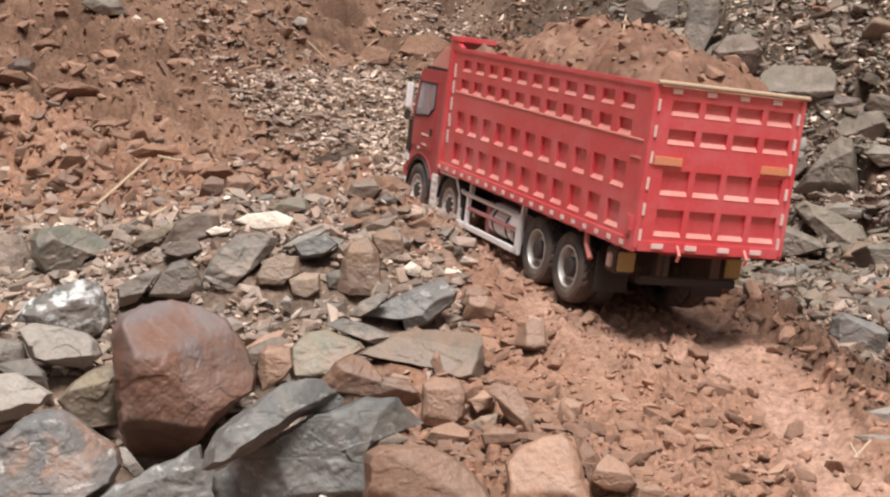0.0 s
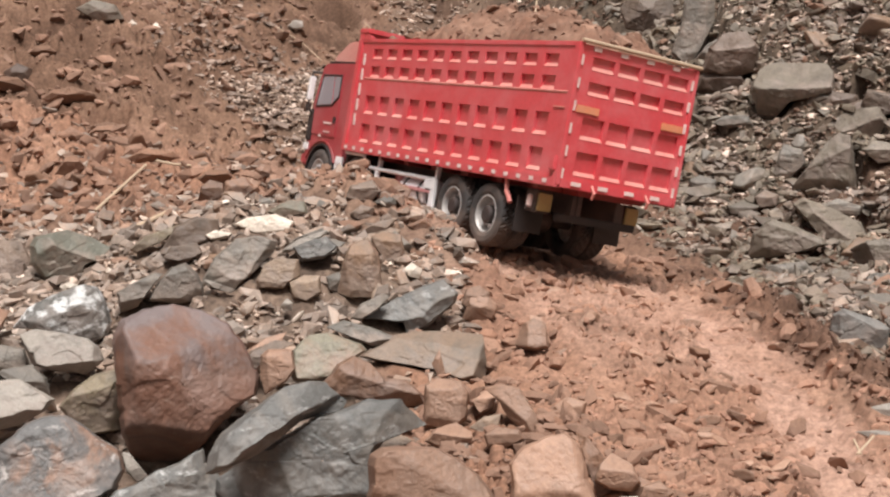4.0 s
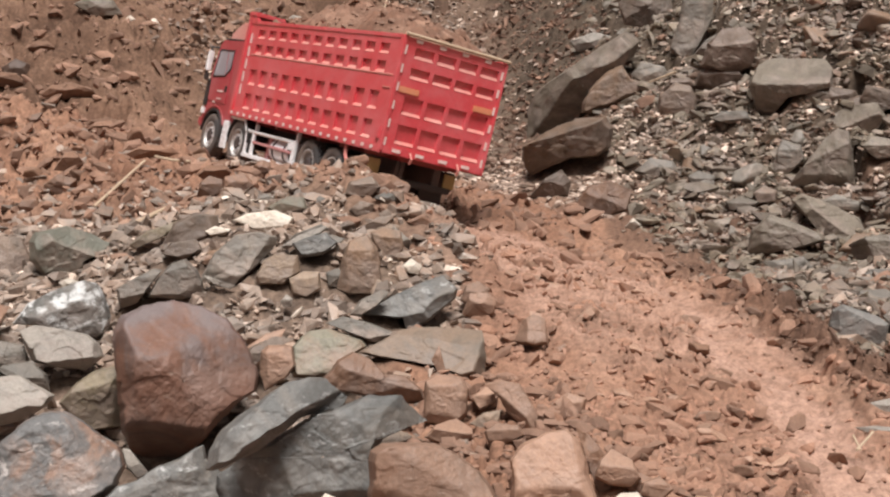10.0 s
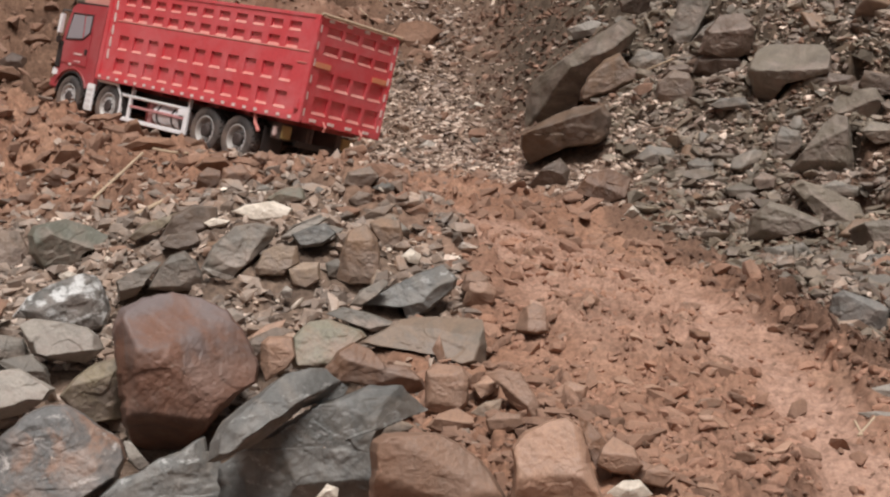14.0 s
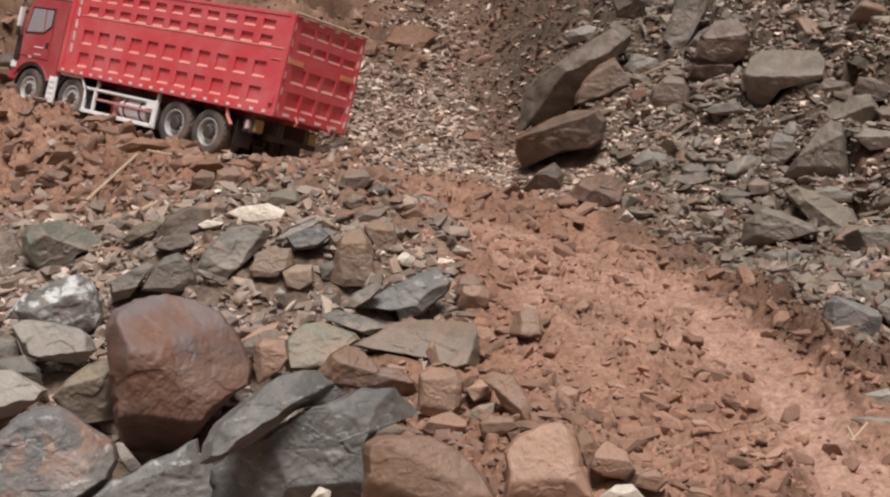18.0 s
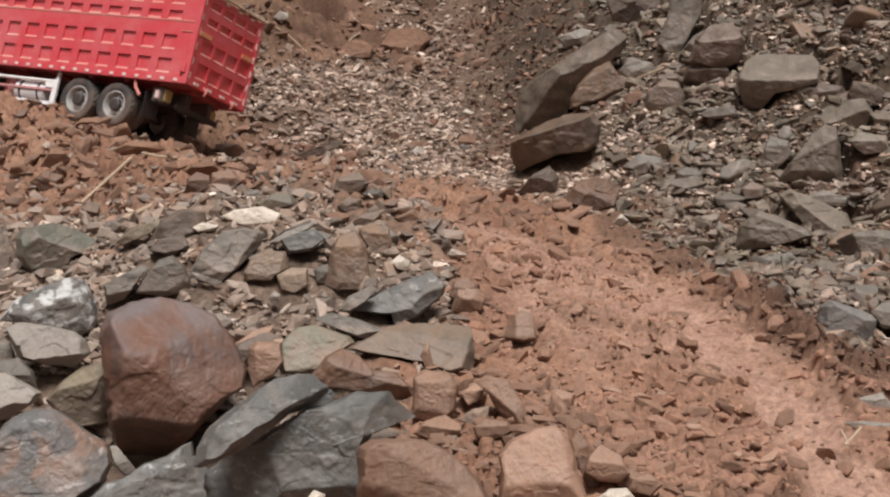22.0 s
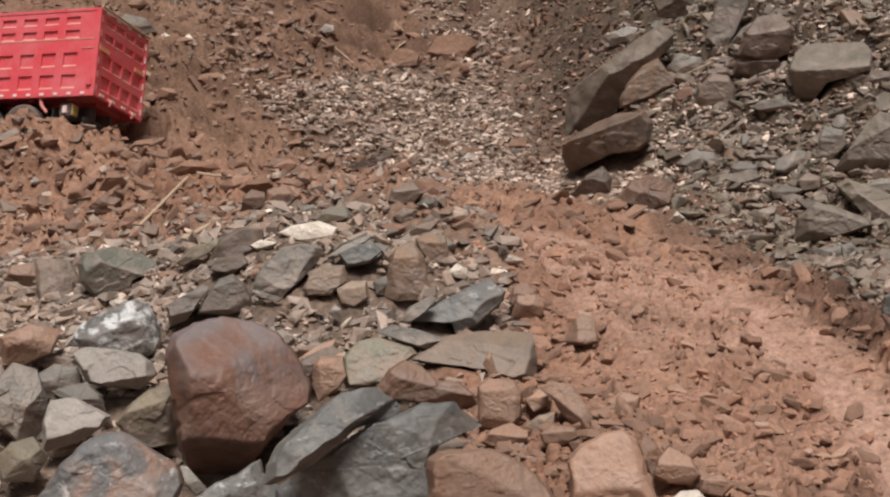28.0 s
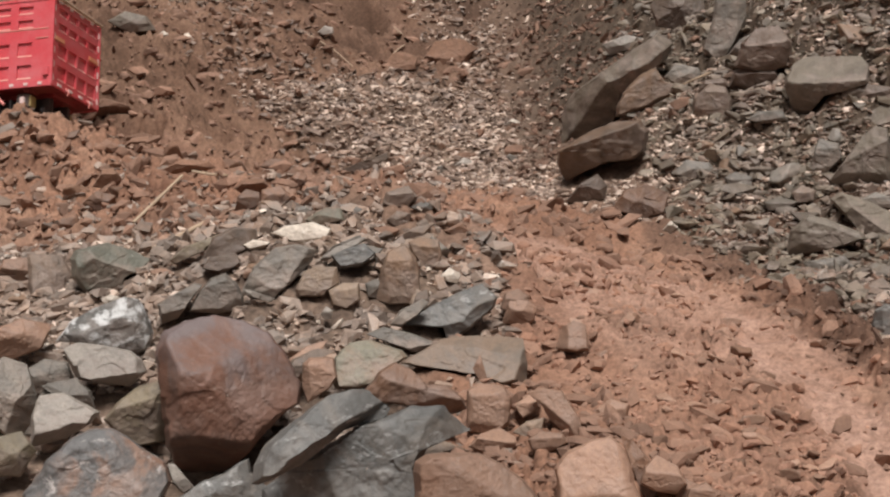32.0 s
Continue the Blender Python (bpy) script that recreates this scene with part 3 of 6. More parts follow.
    inner = np.clip((1 - S) * 9, 0, 1)
    h = h + (np.clip(chips, -0.04 * size, 0.04 * size) + fine) * inner
    back = np.arange(len(S)) > rings
    edge = np.broadcast_to(h[rings], h.shape)
    h[back] = np.minimum(edge[back], -depth * np.clip((1 - S[back]) * 3, 0, 1))
    p = np.stack([u.ravel(), v.ravel(), h.ravel()], 1)
    r, c = np.meshgrid(np.arange(len(S) - 1), np.arange(n), indexing="ij")
    d = (c + 1) % n
    f = np.stack([r * n + c, (r + 1) * n + c, (r + 1) * n + d, r * n + d], -1).reshape(-1, 4)
    ti = radians(tilt)
    across = np.array([1.0, 0, 0])
    w = np.array([0, -math.cos(ti), math.sin(ti)])
    p = p @ np.stack([across, np.cross(w, across), w])
    # the foot of the rock along its width, for its bed in the ground
    at = np.linspace(-a, a, 13)
    foot = np.array([p[np.abs(p[:, 0] - k) < a / 8, 2].min() for k in at])
    ROCK_SPOTS.append((x, y, a, depth, at, z + foot))
    ob = new(kind, fast_mesh(kind, p, f, LOOKS[look_of]))
    ob.matrix_world = pose(x, y, z, 0, 0, turn)
    return tagged(ob, label, kind, "rocks of the quarry")


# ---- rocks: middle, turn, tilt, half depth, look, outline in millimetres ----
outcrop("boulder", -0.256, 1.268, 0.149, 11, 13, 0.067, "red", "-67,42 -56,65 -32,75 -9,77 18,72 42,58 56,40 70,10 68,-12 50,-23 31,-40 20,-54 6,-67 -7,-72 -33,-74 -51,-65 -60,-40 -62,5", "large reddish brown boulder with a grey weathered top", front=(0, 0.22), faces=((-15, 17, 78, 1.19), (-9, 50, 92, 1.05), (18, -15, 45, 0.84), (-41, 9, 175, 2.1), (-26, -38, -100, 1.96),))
outcrop("rock", -0.404, 1.376, 0.158, 16, 11, 0.021, "pale", "-41,19 -25,25 0,20 28,12 37,3 42,-11 31,-19 24,-25 -10,-19 -30,-13", "pale grey angular rock leaning on other rocks", front=(0, -0.4), faces=((31, -4, -5, 1.26), (-1, -13, -86, 2.1), (-31, 5, 175, 1.12),))
outcrop("boulder", -0.425, 1.455, 0.181, 16, 10, 0.028, "streak", "-52,-10 -37,9 -19,19 2,27 23,33 38,29 47,14 52,-8 47,-27 32,-35 15,-31 -32,-13", "grey boulder streaked with white quartz", front=(0, 0.12), faces=((-2, 2, 112, 1.05), (32, -4, 5, 0.84), (-20, -10, 215, 0.84),))
outcrop("stone", -0.446, 1.558, 0.195, 16, 9, 0.007, "white", "-11,2 0,7 11,3 11,-6 -5,-7", "small white quartz stone lying on grey rock")
outcrop("rock", -0.350, 1.289, 0.129, 15, 13, 0.027, "olive", "-32,-5 -14,14 3,24 31,31 33,19 29,-31 1,-33 -20,-22", "olive brown rounded rock among grey boulders", front=(0, 0.4), faces=((3, 9, 105, 1.33), (-18, -5, 180, 0.84), (23, -7, 0, 0.7),))
outcrop("rock", -0.418, 1.279, 0.126, 18, 14, 0.019, "pale", "-23,25 1,25 34,3 23,-8 1,-19 -34,-25 -31,5", "pale grey slab of rock beside boulders", front=(0.05, -0.4), faces=((-2, -9, -82, 1.82),))
outcrop("rock", -0.431, 1.334, 0.135, 18, 13, 0.013, "grey", "-26,12 -9,16 9,16 23,3 26,-16 -3,-8", "dull grey rock wedged in the pile")
outcrop("boulder", -0.355, 1.164, 0.098, 17, 16, 0.042, "orange_grey", "-63,-5 -44,21 -20,40 -5,46 14,46 28,37 43,24 60,11 64,-7 56,-24 35,-37 10,-47 -64,-40", "large grey boulder with rusty orange stains", front=(0.12, -0.12), faces=((26, 7, 28, 0.98), (-1, 33, 92, 0.77), (-35, 8, 165, 0.7),))
outcrop("stone", -0.288, 1.202, 0.088, 13, 16, 0.007, "pale", "-12,14 -6,13 12,-11 1,-14 -9,-4", "thin pale sliver of stone between boulders")
outcrop("boulder", -0.251, 1.154, 0.086, 12, 17, 0.028, "slate", "-62,-17 -43,-2 -26,2 -9,13 11,19 26,28 33,30 35,18 46,7 60,-8 62,-35 -62,-27", "slate grey jagged boulder at the pile's foot", front=(0, -0.28), faces=((25, 11, 10, 1.12), (-14, -1, -70, 0.49), (6, 14, 110, 0.56),))
outcrop("boulder", -0.147, 1.106, 0.151, 8, 15, 0.021, "slate", "-59,-36 -57,-21 -46,-3 -25,12 -8,24 8,34 28,39 43,37 60,21 56,14 34,11 22,6 8,-5 -16,-22 -35,-30 -53,-37", "leaf-shaped slab of layered slate grey rock", front=(-0.05, -0.42), faces=((13, 18, 15, 0.56), (-21, -14, -58, 3.08), (-34, 1, 140, 0.7),))
outcrop("boulder", -0.111, 1.127, 0.117, 6, 16, 0.019, "slate", "-90,-13 -71,0 -4,38 23,45 39,51 68,50 92,29 72,22 52,14 44,-3 47,-27 51,-53 -90,-49", "large dark slate slab leaning in the pile", front=(0.02, 0.06), faces=((-32, -5, 195, 0.77), (23, 31, 78, 0.77), (46, 2, 5, 0.98),))
outcrop("boulder", -0.013, 1.045, 0.121, 1, 17, 0.033, "tan", "-54,17 -51,24 -43,30 -25,31 -2,31 17,22 35,8 44,-5 53,-21 54,-31 -54,-30", "large tan brown boulder coated with clay", front=(-0.05, 0.12), faces=((-7, 10, 60, 0.77), (-47, 4, 178, 1.26), (-25, 26, 92, 1.26),))
outcrop("rock", -0.127, 1.357, 0.157, 6, 13, 0.027, "green", "-40,-15 -37,7 -19,24 2,25 34,13 40,6 22,-5 -1,-22 -14,-25 -36,-24", "greenish grey rock with brown sides", front=(0, -0.38), faces=((-32, -6, 182, 0.98), (4, -16, -60, 1.26),))
outcrop("stone", -0.200, 1.401, 0.151, 8, 12, 0.019, "tan", "-25,-19 -19,2 4,17 25,22 19,10 4,-7 -4,-22 -13,-20", "small brown stone behind a greenish rock")
outcrop("rock", -0.077, 1.302, 0.144, 3, 13, 0.024, "orange", "-51,-1 -36,18 -20,26 -3,19 9,5 32,2 48,-12 51,-27 30,-27 3,-19 -25,-13 -47,-12", "orange brown clay-coated rock with layered edge", front=(0, 0.3), faces=((-3, 2, 72, 1.05), (-33, 5, 150, 0.7), (3, -12, -80, 0.84),))
outcrop("rock", -0.033, 1.400, 0.148, 1, 12, 0.018, "tan_grey", "-66,1 -41,14 -23,25 7,28 43,27 64,24 66,6 66,-23 54,-29 31,-20 1,-12 -23,-8 -53,-3", "flat pale tan slab of rock", front=(0, -0.62), faces=((7, -15, -102, 2.8),))
outcrop("rock", -0.053, 1.494, 0.184, 2, 10, 0.022, "slate", "-58,-12 -31,1 13,22 42,32 58,16 55,6 24,-22 1,-32 -3,-17 -28,-14", "tilted grey slate slab with square edges", front=(0.1, -0.46), faces=((26, -4, -41, 0.98), (-31, -15, -85, 1.12),))
outcrop("rock", -0.097, 1.440, 0.165, 4, 11, 0.011, "dark", "-41,8 -21,15 9,7 41,-6 34,-15 9,-13 -15,-3", "dark grey thin slab under another slab", front=(0, -0.35), faces=((3, -8, -105, 2.52),))
outcrop("rock", -0.006, 1.235, 0.140, 0, 14, 0.019, "tan", "-21,-21 -20,18 -10,24 14,21 21,10 19,-14 12,-22 -7,-24", "tan squarish rock coated with dry clay", front=(0, 0.05), faces=((-2, 13, 92, 1.33), (14, -3, 0, 0.98), (-16, -3, 180, 1.12),))
outcrop("stone", -0.003, 1.175, 0.126, 0, 15, 0.009, "tan", "-22,-5 -12,6 6,12 20,3 22,-5 11,-10 -4,-12", "small tan stone with a dark underside", front=(0, 0.5), faces=((1, 0, 82, 2.1),))
outcrop("stone", 0.028, 1.257, 0.132, -1, 14, 0.009, "orange", "-16,-4 -3,6 16,10 14,-4 -3,-10 -15,-10", "small red brown stone in clay", front=(0, 0.35), faces=((-1, 2, 95, 1.26),))
outcrop("stone", 0.029, 1.202, 0.130, -1, 15, 0.006, "tan_grey", "-15,-4 -1,6 15,9 13,-1 -3,-9", "small flat brown stone")
outcrop("rock", 0.056, 1.219, 0.138, -3, 14, 0.015, "tan", "-28,20 -12,24 5,21 20,-2 28,-21 15,-24 -6,-6 -14,8", "tan slab half buried in clay", front=(0, -0.3), faces=((-4, 3, -130, 1.4),))
outcrop("stone", 0.045, 1.151, 0.131, -2, 16, 0.009, "tan", "-18,2 -7,9 13,7 18,-1 2,-9 -15,-8", "tan clay-coated stone in the pile", front=(0, 0.25), faces=((-1, 3, 92, 1.26),))
outcrop("boulder", 0.079, 1.028, 0.133, -5, 17, 0.031, "tan", "-37,-36 -32,-3 -35,10 -24,24 -6,32 9,35 19,27 25,12 28,-1 34,-19 38,-34", "large tan boulder coated with clay", front=(0, -0.34), faces=((-10, -12, -86, 0.98), (-29, 1, 188, 1.4), (17, 9, 8, 1.26),))
outcrop("rock", 0.114, 1.073, 0.130, -6, 17, 0.010, "orange", "-15,28 -3,21 14,1 15,-22 6,-28 -6,1", "rusty brown rock beside a tan boulder")
outcrop("stone", 0.136, 1.026, 0.110, -8, 18, 0.007, "white", "-19,-3 -5,8 8,9 19,-2 4,-9", "pale whitish stone in the clay")
outcrop("stone", -0.106, 1.094, 0.087, 6, 18, 0.006, "white", "-10,-4 0,8 10,4 8,-8", "small white stone among slate slabs")
outcrop("stone", 0.095, 1.462, 0.162, -4, 11, 0.007, "tan", "-12,20 1,17 12,-12 -1,-20 -12,-3", "clay-coated flat stone standing in the road bank")
outcrop("rock", -0.464, 1.629, 0.223, 16, 8, 0.024, "green_dark", "-47,14 -39,24 -2,31 30,19 49,8 36,-6 17,-13 12,-31 -31,-29 -46,-10", "dark greenish grey block of rock", front=(-0.08, 0.38), faces=((-5, 7, 68, 1.4), (-36, -2, 180, 0.7),))
outcrop("rock", -0.244, 1.534, 0.227, 9, 8, 0.018, "grey", "-45,-25 -39,-12 -29,7 -3,29 23,32 46,25 39,12 15,-13 -7,-33 -30,-29", "dark grey tilted flat rock", front=(-0.04, -0.28), faces=((17, -3, -31, 1.26), (-29, -12, 160, 0.56),))
outcrop("stone", -0.230, 1.637, 0.260, 8, 7, 0.009, "white", "-37,1 -20,9 14,13 37,3 33,-9 10,-17 -13,-12", "white flat stone lying on dark rocks", front=(0, -0.35), faces=((0, -8, -85, 0.9),))
outcrop("rock", -0.197, 1.513, 0.219, 7, 9, 0.014, "pale_tan", "-25,-8 -16,11 -3,17 23,16 25,-2 7,-17 -22,-17", "pale tan rounded rock", front=(0, -0.22), faces=((16, -2, -12, 0.98), (-3, -14, -80, 1.26),))
outcrop("stone", -0.166, 1.503, 0.204, 6, 9, 0.013, "pale_tan", "-18,7 -1,15 17,14 18,-5 2,-15 -14,-11", "tan grey stone beside a pale rock", front=(0, 0.05), faces=((0, 7, 92, 1.12),))
outcrop("rock", -0.310, 1.499, 0.210, 12, 9, 0.021, "grey", "-31,-19 -19,3 -4,18 12,23 24,11 31,-5 30,-21 -2,-23", "dark grey rounded rock", front=(0, -0.05), faces=((-1, 10, 105, 0.84), (-2, -16, -90, 1.68), (22, -5, 5, 0.84),))
outcrop("rock", -0.348, 1.490, 0.201, 13, 9, 0.019, "grey", "-25,0 -9,10 16,22 26,20 14,6 -3,-16 -22,-22", "dark grey flat rock under a rounded one", front=(0, -0.2), faces=((-3, -7, -80, 1.68),))
outcrop("rock", -0.107, 1.530, 0.222, 4, 8, 0.023, "brown", "-26,-28 -20,6 -11,28 9,35 22,18 26,-21 15,-34 -11,-35", "brown grey upright rock", front=(0, 0.06), faces=((2, 17, 92, 0.98), (15, -1, 5, 0.84), (-17, -7, 178, 0.7),))
outcrop("stone", -0.161, 1.583, 0.235, 6, 8, 0.009, "grey", "-34,-8 -14,8 13,16 34,10 22,-2 -1,-14 -24,-16", "flat grey stone in the rubble", front=(0, -0.35), faces=((-1, -8, -80, 1.96),))
outcrop("stone", -0.079, 1.609, 0.234, 3, 8, 0.015, "brown", "-20,16 -5,22 17,17 20,-1 12,-22 -5,-11 -15,2", "dark brown stone in the rubble", front=(0, 0.15), faces=((0, 10, 90, 1.26),))
outcrop("stone", -0.048, 1.571, 0.214, 2, 9, 0.008, "white", "-12,1 -1,10 12,1 8,-10 -5,-7", "small white pebble on the rubble edge")
outcrop("stone", -0.043, 1.680, 0.256, 1, 7, 0.006, "orange", "-17,-2 8,9 17,-4 -1,-9", "dark red brown clod of stone")
outcrop("stone", -0.097, 1.672, 0.252, 3, 7, 0.007, "brown_grey", "-26,-8 4,9 26,12 15,-4 -18,-12", "flat brown stone on the crest")
outcrop("stone", -0.207, 1.685, 0.273, 7, 6, 0.008, "green", "-26,-2 0,12 21,11 26,-4 -7,-12", "greenish grey stone on the crest")
outcrop("stone", -0.116, 1.734, 0.293, 4, 5, 0.014, "brown_grey", "-23,-9 -17,6 12,14 23,0 12,-13 -10,-14", "reddish brown block lying on the crest", front=(0, 0.3), faces=((-1, 3, 92, 1.26),))
outcrop("stone", -0.329, 1.834, 0.283, 10, 5, 0.010, "orange", "-18,-13 -13,6 -1,15 17,10 18,-8 -2,-15", "red brown stone in the bank", front=(0, 0.2), faces=((0, 4, 92, 1.12),))
outcrop("stone", -0.285, 1.810, 0.288, 9, 5, 0.012, "orange", "-23,-12 -20,11 6,16 23,-1 -2,-16", "red brown clay stone in the bank", front=(0, 0.2), faces=((-1, 4, 92, 1.12),))
outcrop("stone", -0.316, 1.623, 0.249, 11, 7, 0.015, "brown_grey", "-35,-17 -20,10 7,22 33,18 35,2 10,-15 -14,-22", "brown flat stone in the bank", front=(0, -0.1), faces=((0, -11, -75, 1.54), (24, 6, 10, 0.84),))
outcrop("stone", -0.262, 1.497, 0.208, 10, 9, 0.004, "pale", "-19,9 -10,6 19,-5 13,-9 -5,-3", "pale thin sliver of stone")
outcrop("rock", -0.548, 1.661, 0.212, 18, 8, 0.021, "brown_grey", "-27,28 15,23 27,-3 20,-22 -27,-28", "brown rock beside a greenish block")
outcrop("stone", -0.180, 1.607, 0.245, 6, 7, 0.008, "grey", "-26,-13 -8,3 24,15 26,11 2,-3 -18,-15", "long pale grey sliver of stone")
outcrop("stone", -0.182, 1.466, 0.192, 7, 10, 0.005, "pale", "-7,-1 0,7 7,2 5,-7 -4,-7", "small pale pebble in the rubble")
outcrop("stone", -0.242, 1.732, 0.277, 8, 6, 0.005, "grey", "-14,-3 1,7 14,1 4,-7", "small grey stone on the crest")
outcrop("stone", -0.170, 1.728, 0.274, 6, 6, 0.006, "dark", "-14,-3 -1,8 14,1 4,-8", "small dark stone on the crest")
outcrop("stone", -0.138, 1.600, 0.237, 5, 8, 0.005, "tan_grey", "-15,0 1,8 15,0 5,-8", "small tan grey stone in rubble")
outcrop("stone", -0.085, 1.716, 0.280, 3, 6, 0.006, "dark", "-18,0 0,9 18,1 4,-9", "small dark brown stone")
outcrop("boulder", 0.261, 2.769, 0.404, -5, 1, 0.073, "brown_slab", "-113,-111 -113,-47 -88,-6 -31,35 25,73 84,109 112,89 101,58 45,18 8,-10 -8,-64 -58,-87", "large brown grey slab leaning on the slope", front=(0, 0.72), faces=((-57, -35, 140, 1.54), (31, 33, 114, 1.68),))
outcrop("stone", 0.326, 3.287, 0.498, -6, -1, 0.014, "pale", "-50,3 7,24 50,14 20,-10 -34,-24", "pale flat stone on a slab")
outcrop("rock", 0.320, 2.664, 0.399, -7, 1, 0.040, "brown", "-73,-47 -69,-23 -49,8 -26,32 5,47 23,19 73,8 38,-10 -14,-32 -49,-47", "brown angular rock on the slope", front=(0, -0.05), faces=((-3, -20, -68, 2.24), (-38, 8, 120, 0.98),))
outcrop("rock", 0.203, 2.431, 0.302, -5, 4, 0.051, "brown", "-83,0 -66,8 -26,33 14,49 67,54 82,34 77,-1 56,-17 5,-22 -45,-43 -65,-54 -77,-34", "brown squared boulder with a pale top edge", front=(0, 0.42), faces=((0, 27, 107, 4.2), (58, 14, 2, 1.12), (-25, -17, -110, 0.7),))
outcrop("boulder", 0.465, 2.703, 0.525, -10, -2, 0.022, "grey", "-42,-48 -25,2 -16,81 40,80 41,13 26,-31 -6,-81 -28,-66", "tall upright grey slab of rock", front=(0, -0.12), faces=((25, -9, -12, 1.68), (-25, -31, 170, 0.84),))
outcrop("rock", 0.482, 2.655, 0.479, -10, -1, 0.025, "dark", "-33,-31 2,15 33,31 27,-5 -3,-29", "dark rock behind an upright slab")
outcrop("rock", 0.406, 2.502, 0.381, -9, 2, 0.029, "brown_grey", "-37,-29 -32,8 -2,35 25,27 38,3 36,-34 -10,-35", "brown grey block of rock", front=(0, 0.1), faces=((2, 19, 86, 1.26), (28, -7, 5, 0.98),))
outcrop("boulder", 0.589, 2.401, 0.407, -14, 1, 0.044, "grey_brown", "-72,7 -57,38 -38,52 57,52 70,33 70,2 41,-7 -5,-17 -33,-53 -55,-47 -67,-18", "large squared grey brown boulder", front=(0, 0.5), faces=((-6, 6, 92, 2.24), (-51, -6, 165, 0.7),))
outcrop("rock", 0.490, 2.534, 0.421, -11, 1, 0.025, "dark_brown", "-51,-20 -39,13 -19,25 38,15 51,-2 19,-25 -33,-25", "dark brown rock on the slope", front=(0, 0.45), faces=((-3, 9, 90, 1.68),))
outcrop("rock", 0.658, 2.353, 0.393, -16, 1, 0.015, "dark_brown", "-41,-8 -20,18 29,11 41,-16 0,-18", "dark brown rock beside a squared boulder")
outcrop("rock", 0.721, 2.295, 0.391, -17, 1, 0.019, "brown_grey", "-44,-9 -32,23 6,16 44,-12 -13,-23", "tan brown rock on the slope")
outcrop("rock", 0.671, 2.288, 0.353, -16, 2, 0.023, "grey_brown", "-49,-3 -39,10 -12,27 33,33 49,9 30,-32 -6,-18", "grey brown flat boulder on the slope", front=(0, 0.45), faces=((9, 3, 112, 1.68),))
outcrop("boulder", 0.601, 2.226, 0.296, -15, 4, 0.037, "grey_brown", "-51,-42 -29,-12 5,35 23,50 41,45 47,17 54,-48 9,-50 -41,-48", "wedge-shaped grey boulder on the slope", front=(0, 0.1), faces=((-7, 2, 118, 1.19), (39, -10, 0, 1.54),))
outcrop("rock", 0.554, 2.264, 0.294, -14, 4, 0.019, "grey", "-26,-23 -16,16 -10,31 21,21 27,-2 -1,-32", "grey angular rock on the slope", front=(0, 0.05), faces=((-2, 12, 92, 0.7),))
outcrop("rock", 0.587, 2.122, 0.210, -15, 6, 0.019, "grey_brown", "-59,27 -44,38 -5,25 47,1 58,-22 31,-38 6,-38 -21,-16", "long grey slab on the slope", front=(0, 0.32), faces=((2, -6, 54, 1.33),))
outcrop("stone", 0.612, 2.149, 0.232, -16, 6, 0.008, "grey", "-34,-2 -9,13 34,0 28,-13 -14,-12", "flat grey stone on a slab")
outcrop("rock", 0.507, 2.064, 0.190, -14, 7, 0.023, "grey_brown", "-59,-34 -53,6 -26,31 -1,25 50,5 60,-6 26,-18 -16,-28", "grey flat rock at the slope's foot", front=(0, 0.02), faces=((8, 12, 70, 1.12), (-46, -11, 175, 0.98),))
outcrop("rock", 0.490, 1.980, 0.155, -14, 8, 0.010, "grey", "-37,5 22,15 37,-1 6,-15 -27,-7", "grey rock at the slope's foot")
outcrop("rock", 0.621, 1.989, 0.179, -17, 7, 0.017, "grey_brown", "-55,-17 -38,6 -15,19 25,24 50,21 56,-12 11,-18 -21,-24", "grey boulder at the road's edge", front=(0, 0), faces=((-8, 0, 205, 1.12), (25, 16, 88, 1.26),))
outcrop("rock", 0.592, 1.850, 0.157, -18, 9, 0.012, "grey", "-44,-9 -19,13 44,17 44,-8 -26,-17", "grey slab at the road's edge")
outcrop("stone", 0.489, 1.730, 0.159, -16, 9, 0.016, "brown_grey", "-23,-14 -11,9 7,18 23,5 20,-11 -11,-18", "round brown stone at the road's edge", front=(0, 0.45), faces=((0, 4, 92, 1.54),))
outcrop("rock", 0.456, 1.510, 0.159, -17, 10, 0.017, "grey_blue", "-33,-3 -30,15 -18,22 19,11 33,2 30,-21 2,-23 -22,-18", "blue grey slab at the road's edge", front=(0, 0.08), faces=((7, 7, 66, 1.4), (-20, -1, 180, 0.84),))
outcrop("stone", 0.288, 2.175, 0.193, -8, 7, 0.010, "white", "-13,-5 0,11 13,0 1,-11", "small white stone beside the road")
outcrop("rock", 0.248, 2.251, 0.226, -6, 6, 0.025, "orange", "-47,-10 -26,20 12,31 47,15 42,-20 2,-31", "red brown lump of clay")
outcrop("rock", 0.166, 2.333, 0.243, -4, 5, 0.021, "dark_brown", "-36,-21 -10,10 19,26 36,5 31,-17 -5,-26", "dark brown rock under a boulder")
outcrop("stone", 0.350, 2.346, 0.271, -8, 4, 0.011, "grey", "-39,-7 -12,17 27,12 39,-6 -2,-17", "grey stone on the scree")
outcrop("stone", 0.422, 1.290, 0.121, -18, 14, 0.006, "pale", "-21,1 5,9 21,-9 -3,-8", "pale flat stone at the road's edge")
outcrop("stone", 0.403, 1.245, 0.109, -18, 15, 0.002, "pale", "-26,1 -6,4 26,4 26,-3 -11,-4", "long pale stone at the road's edge")
outcrop("stone", 0.417, 2.263, 0.247, -10, 5, 0.009, "pale", "-20,-12 -6,9 15,13 20,-13", "pale stone on the scree")
outcrop("stone", -0.055, 2.919, 0.250, 1, 4, 0.010, "pale", "-22,-7 2,14 22,5 12,-14", "pale stone at the scree's foot")
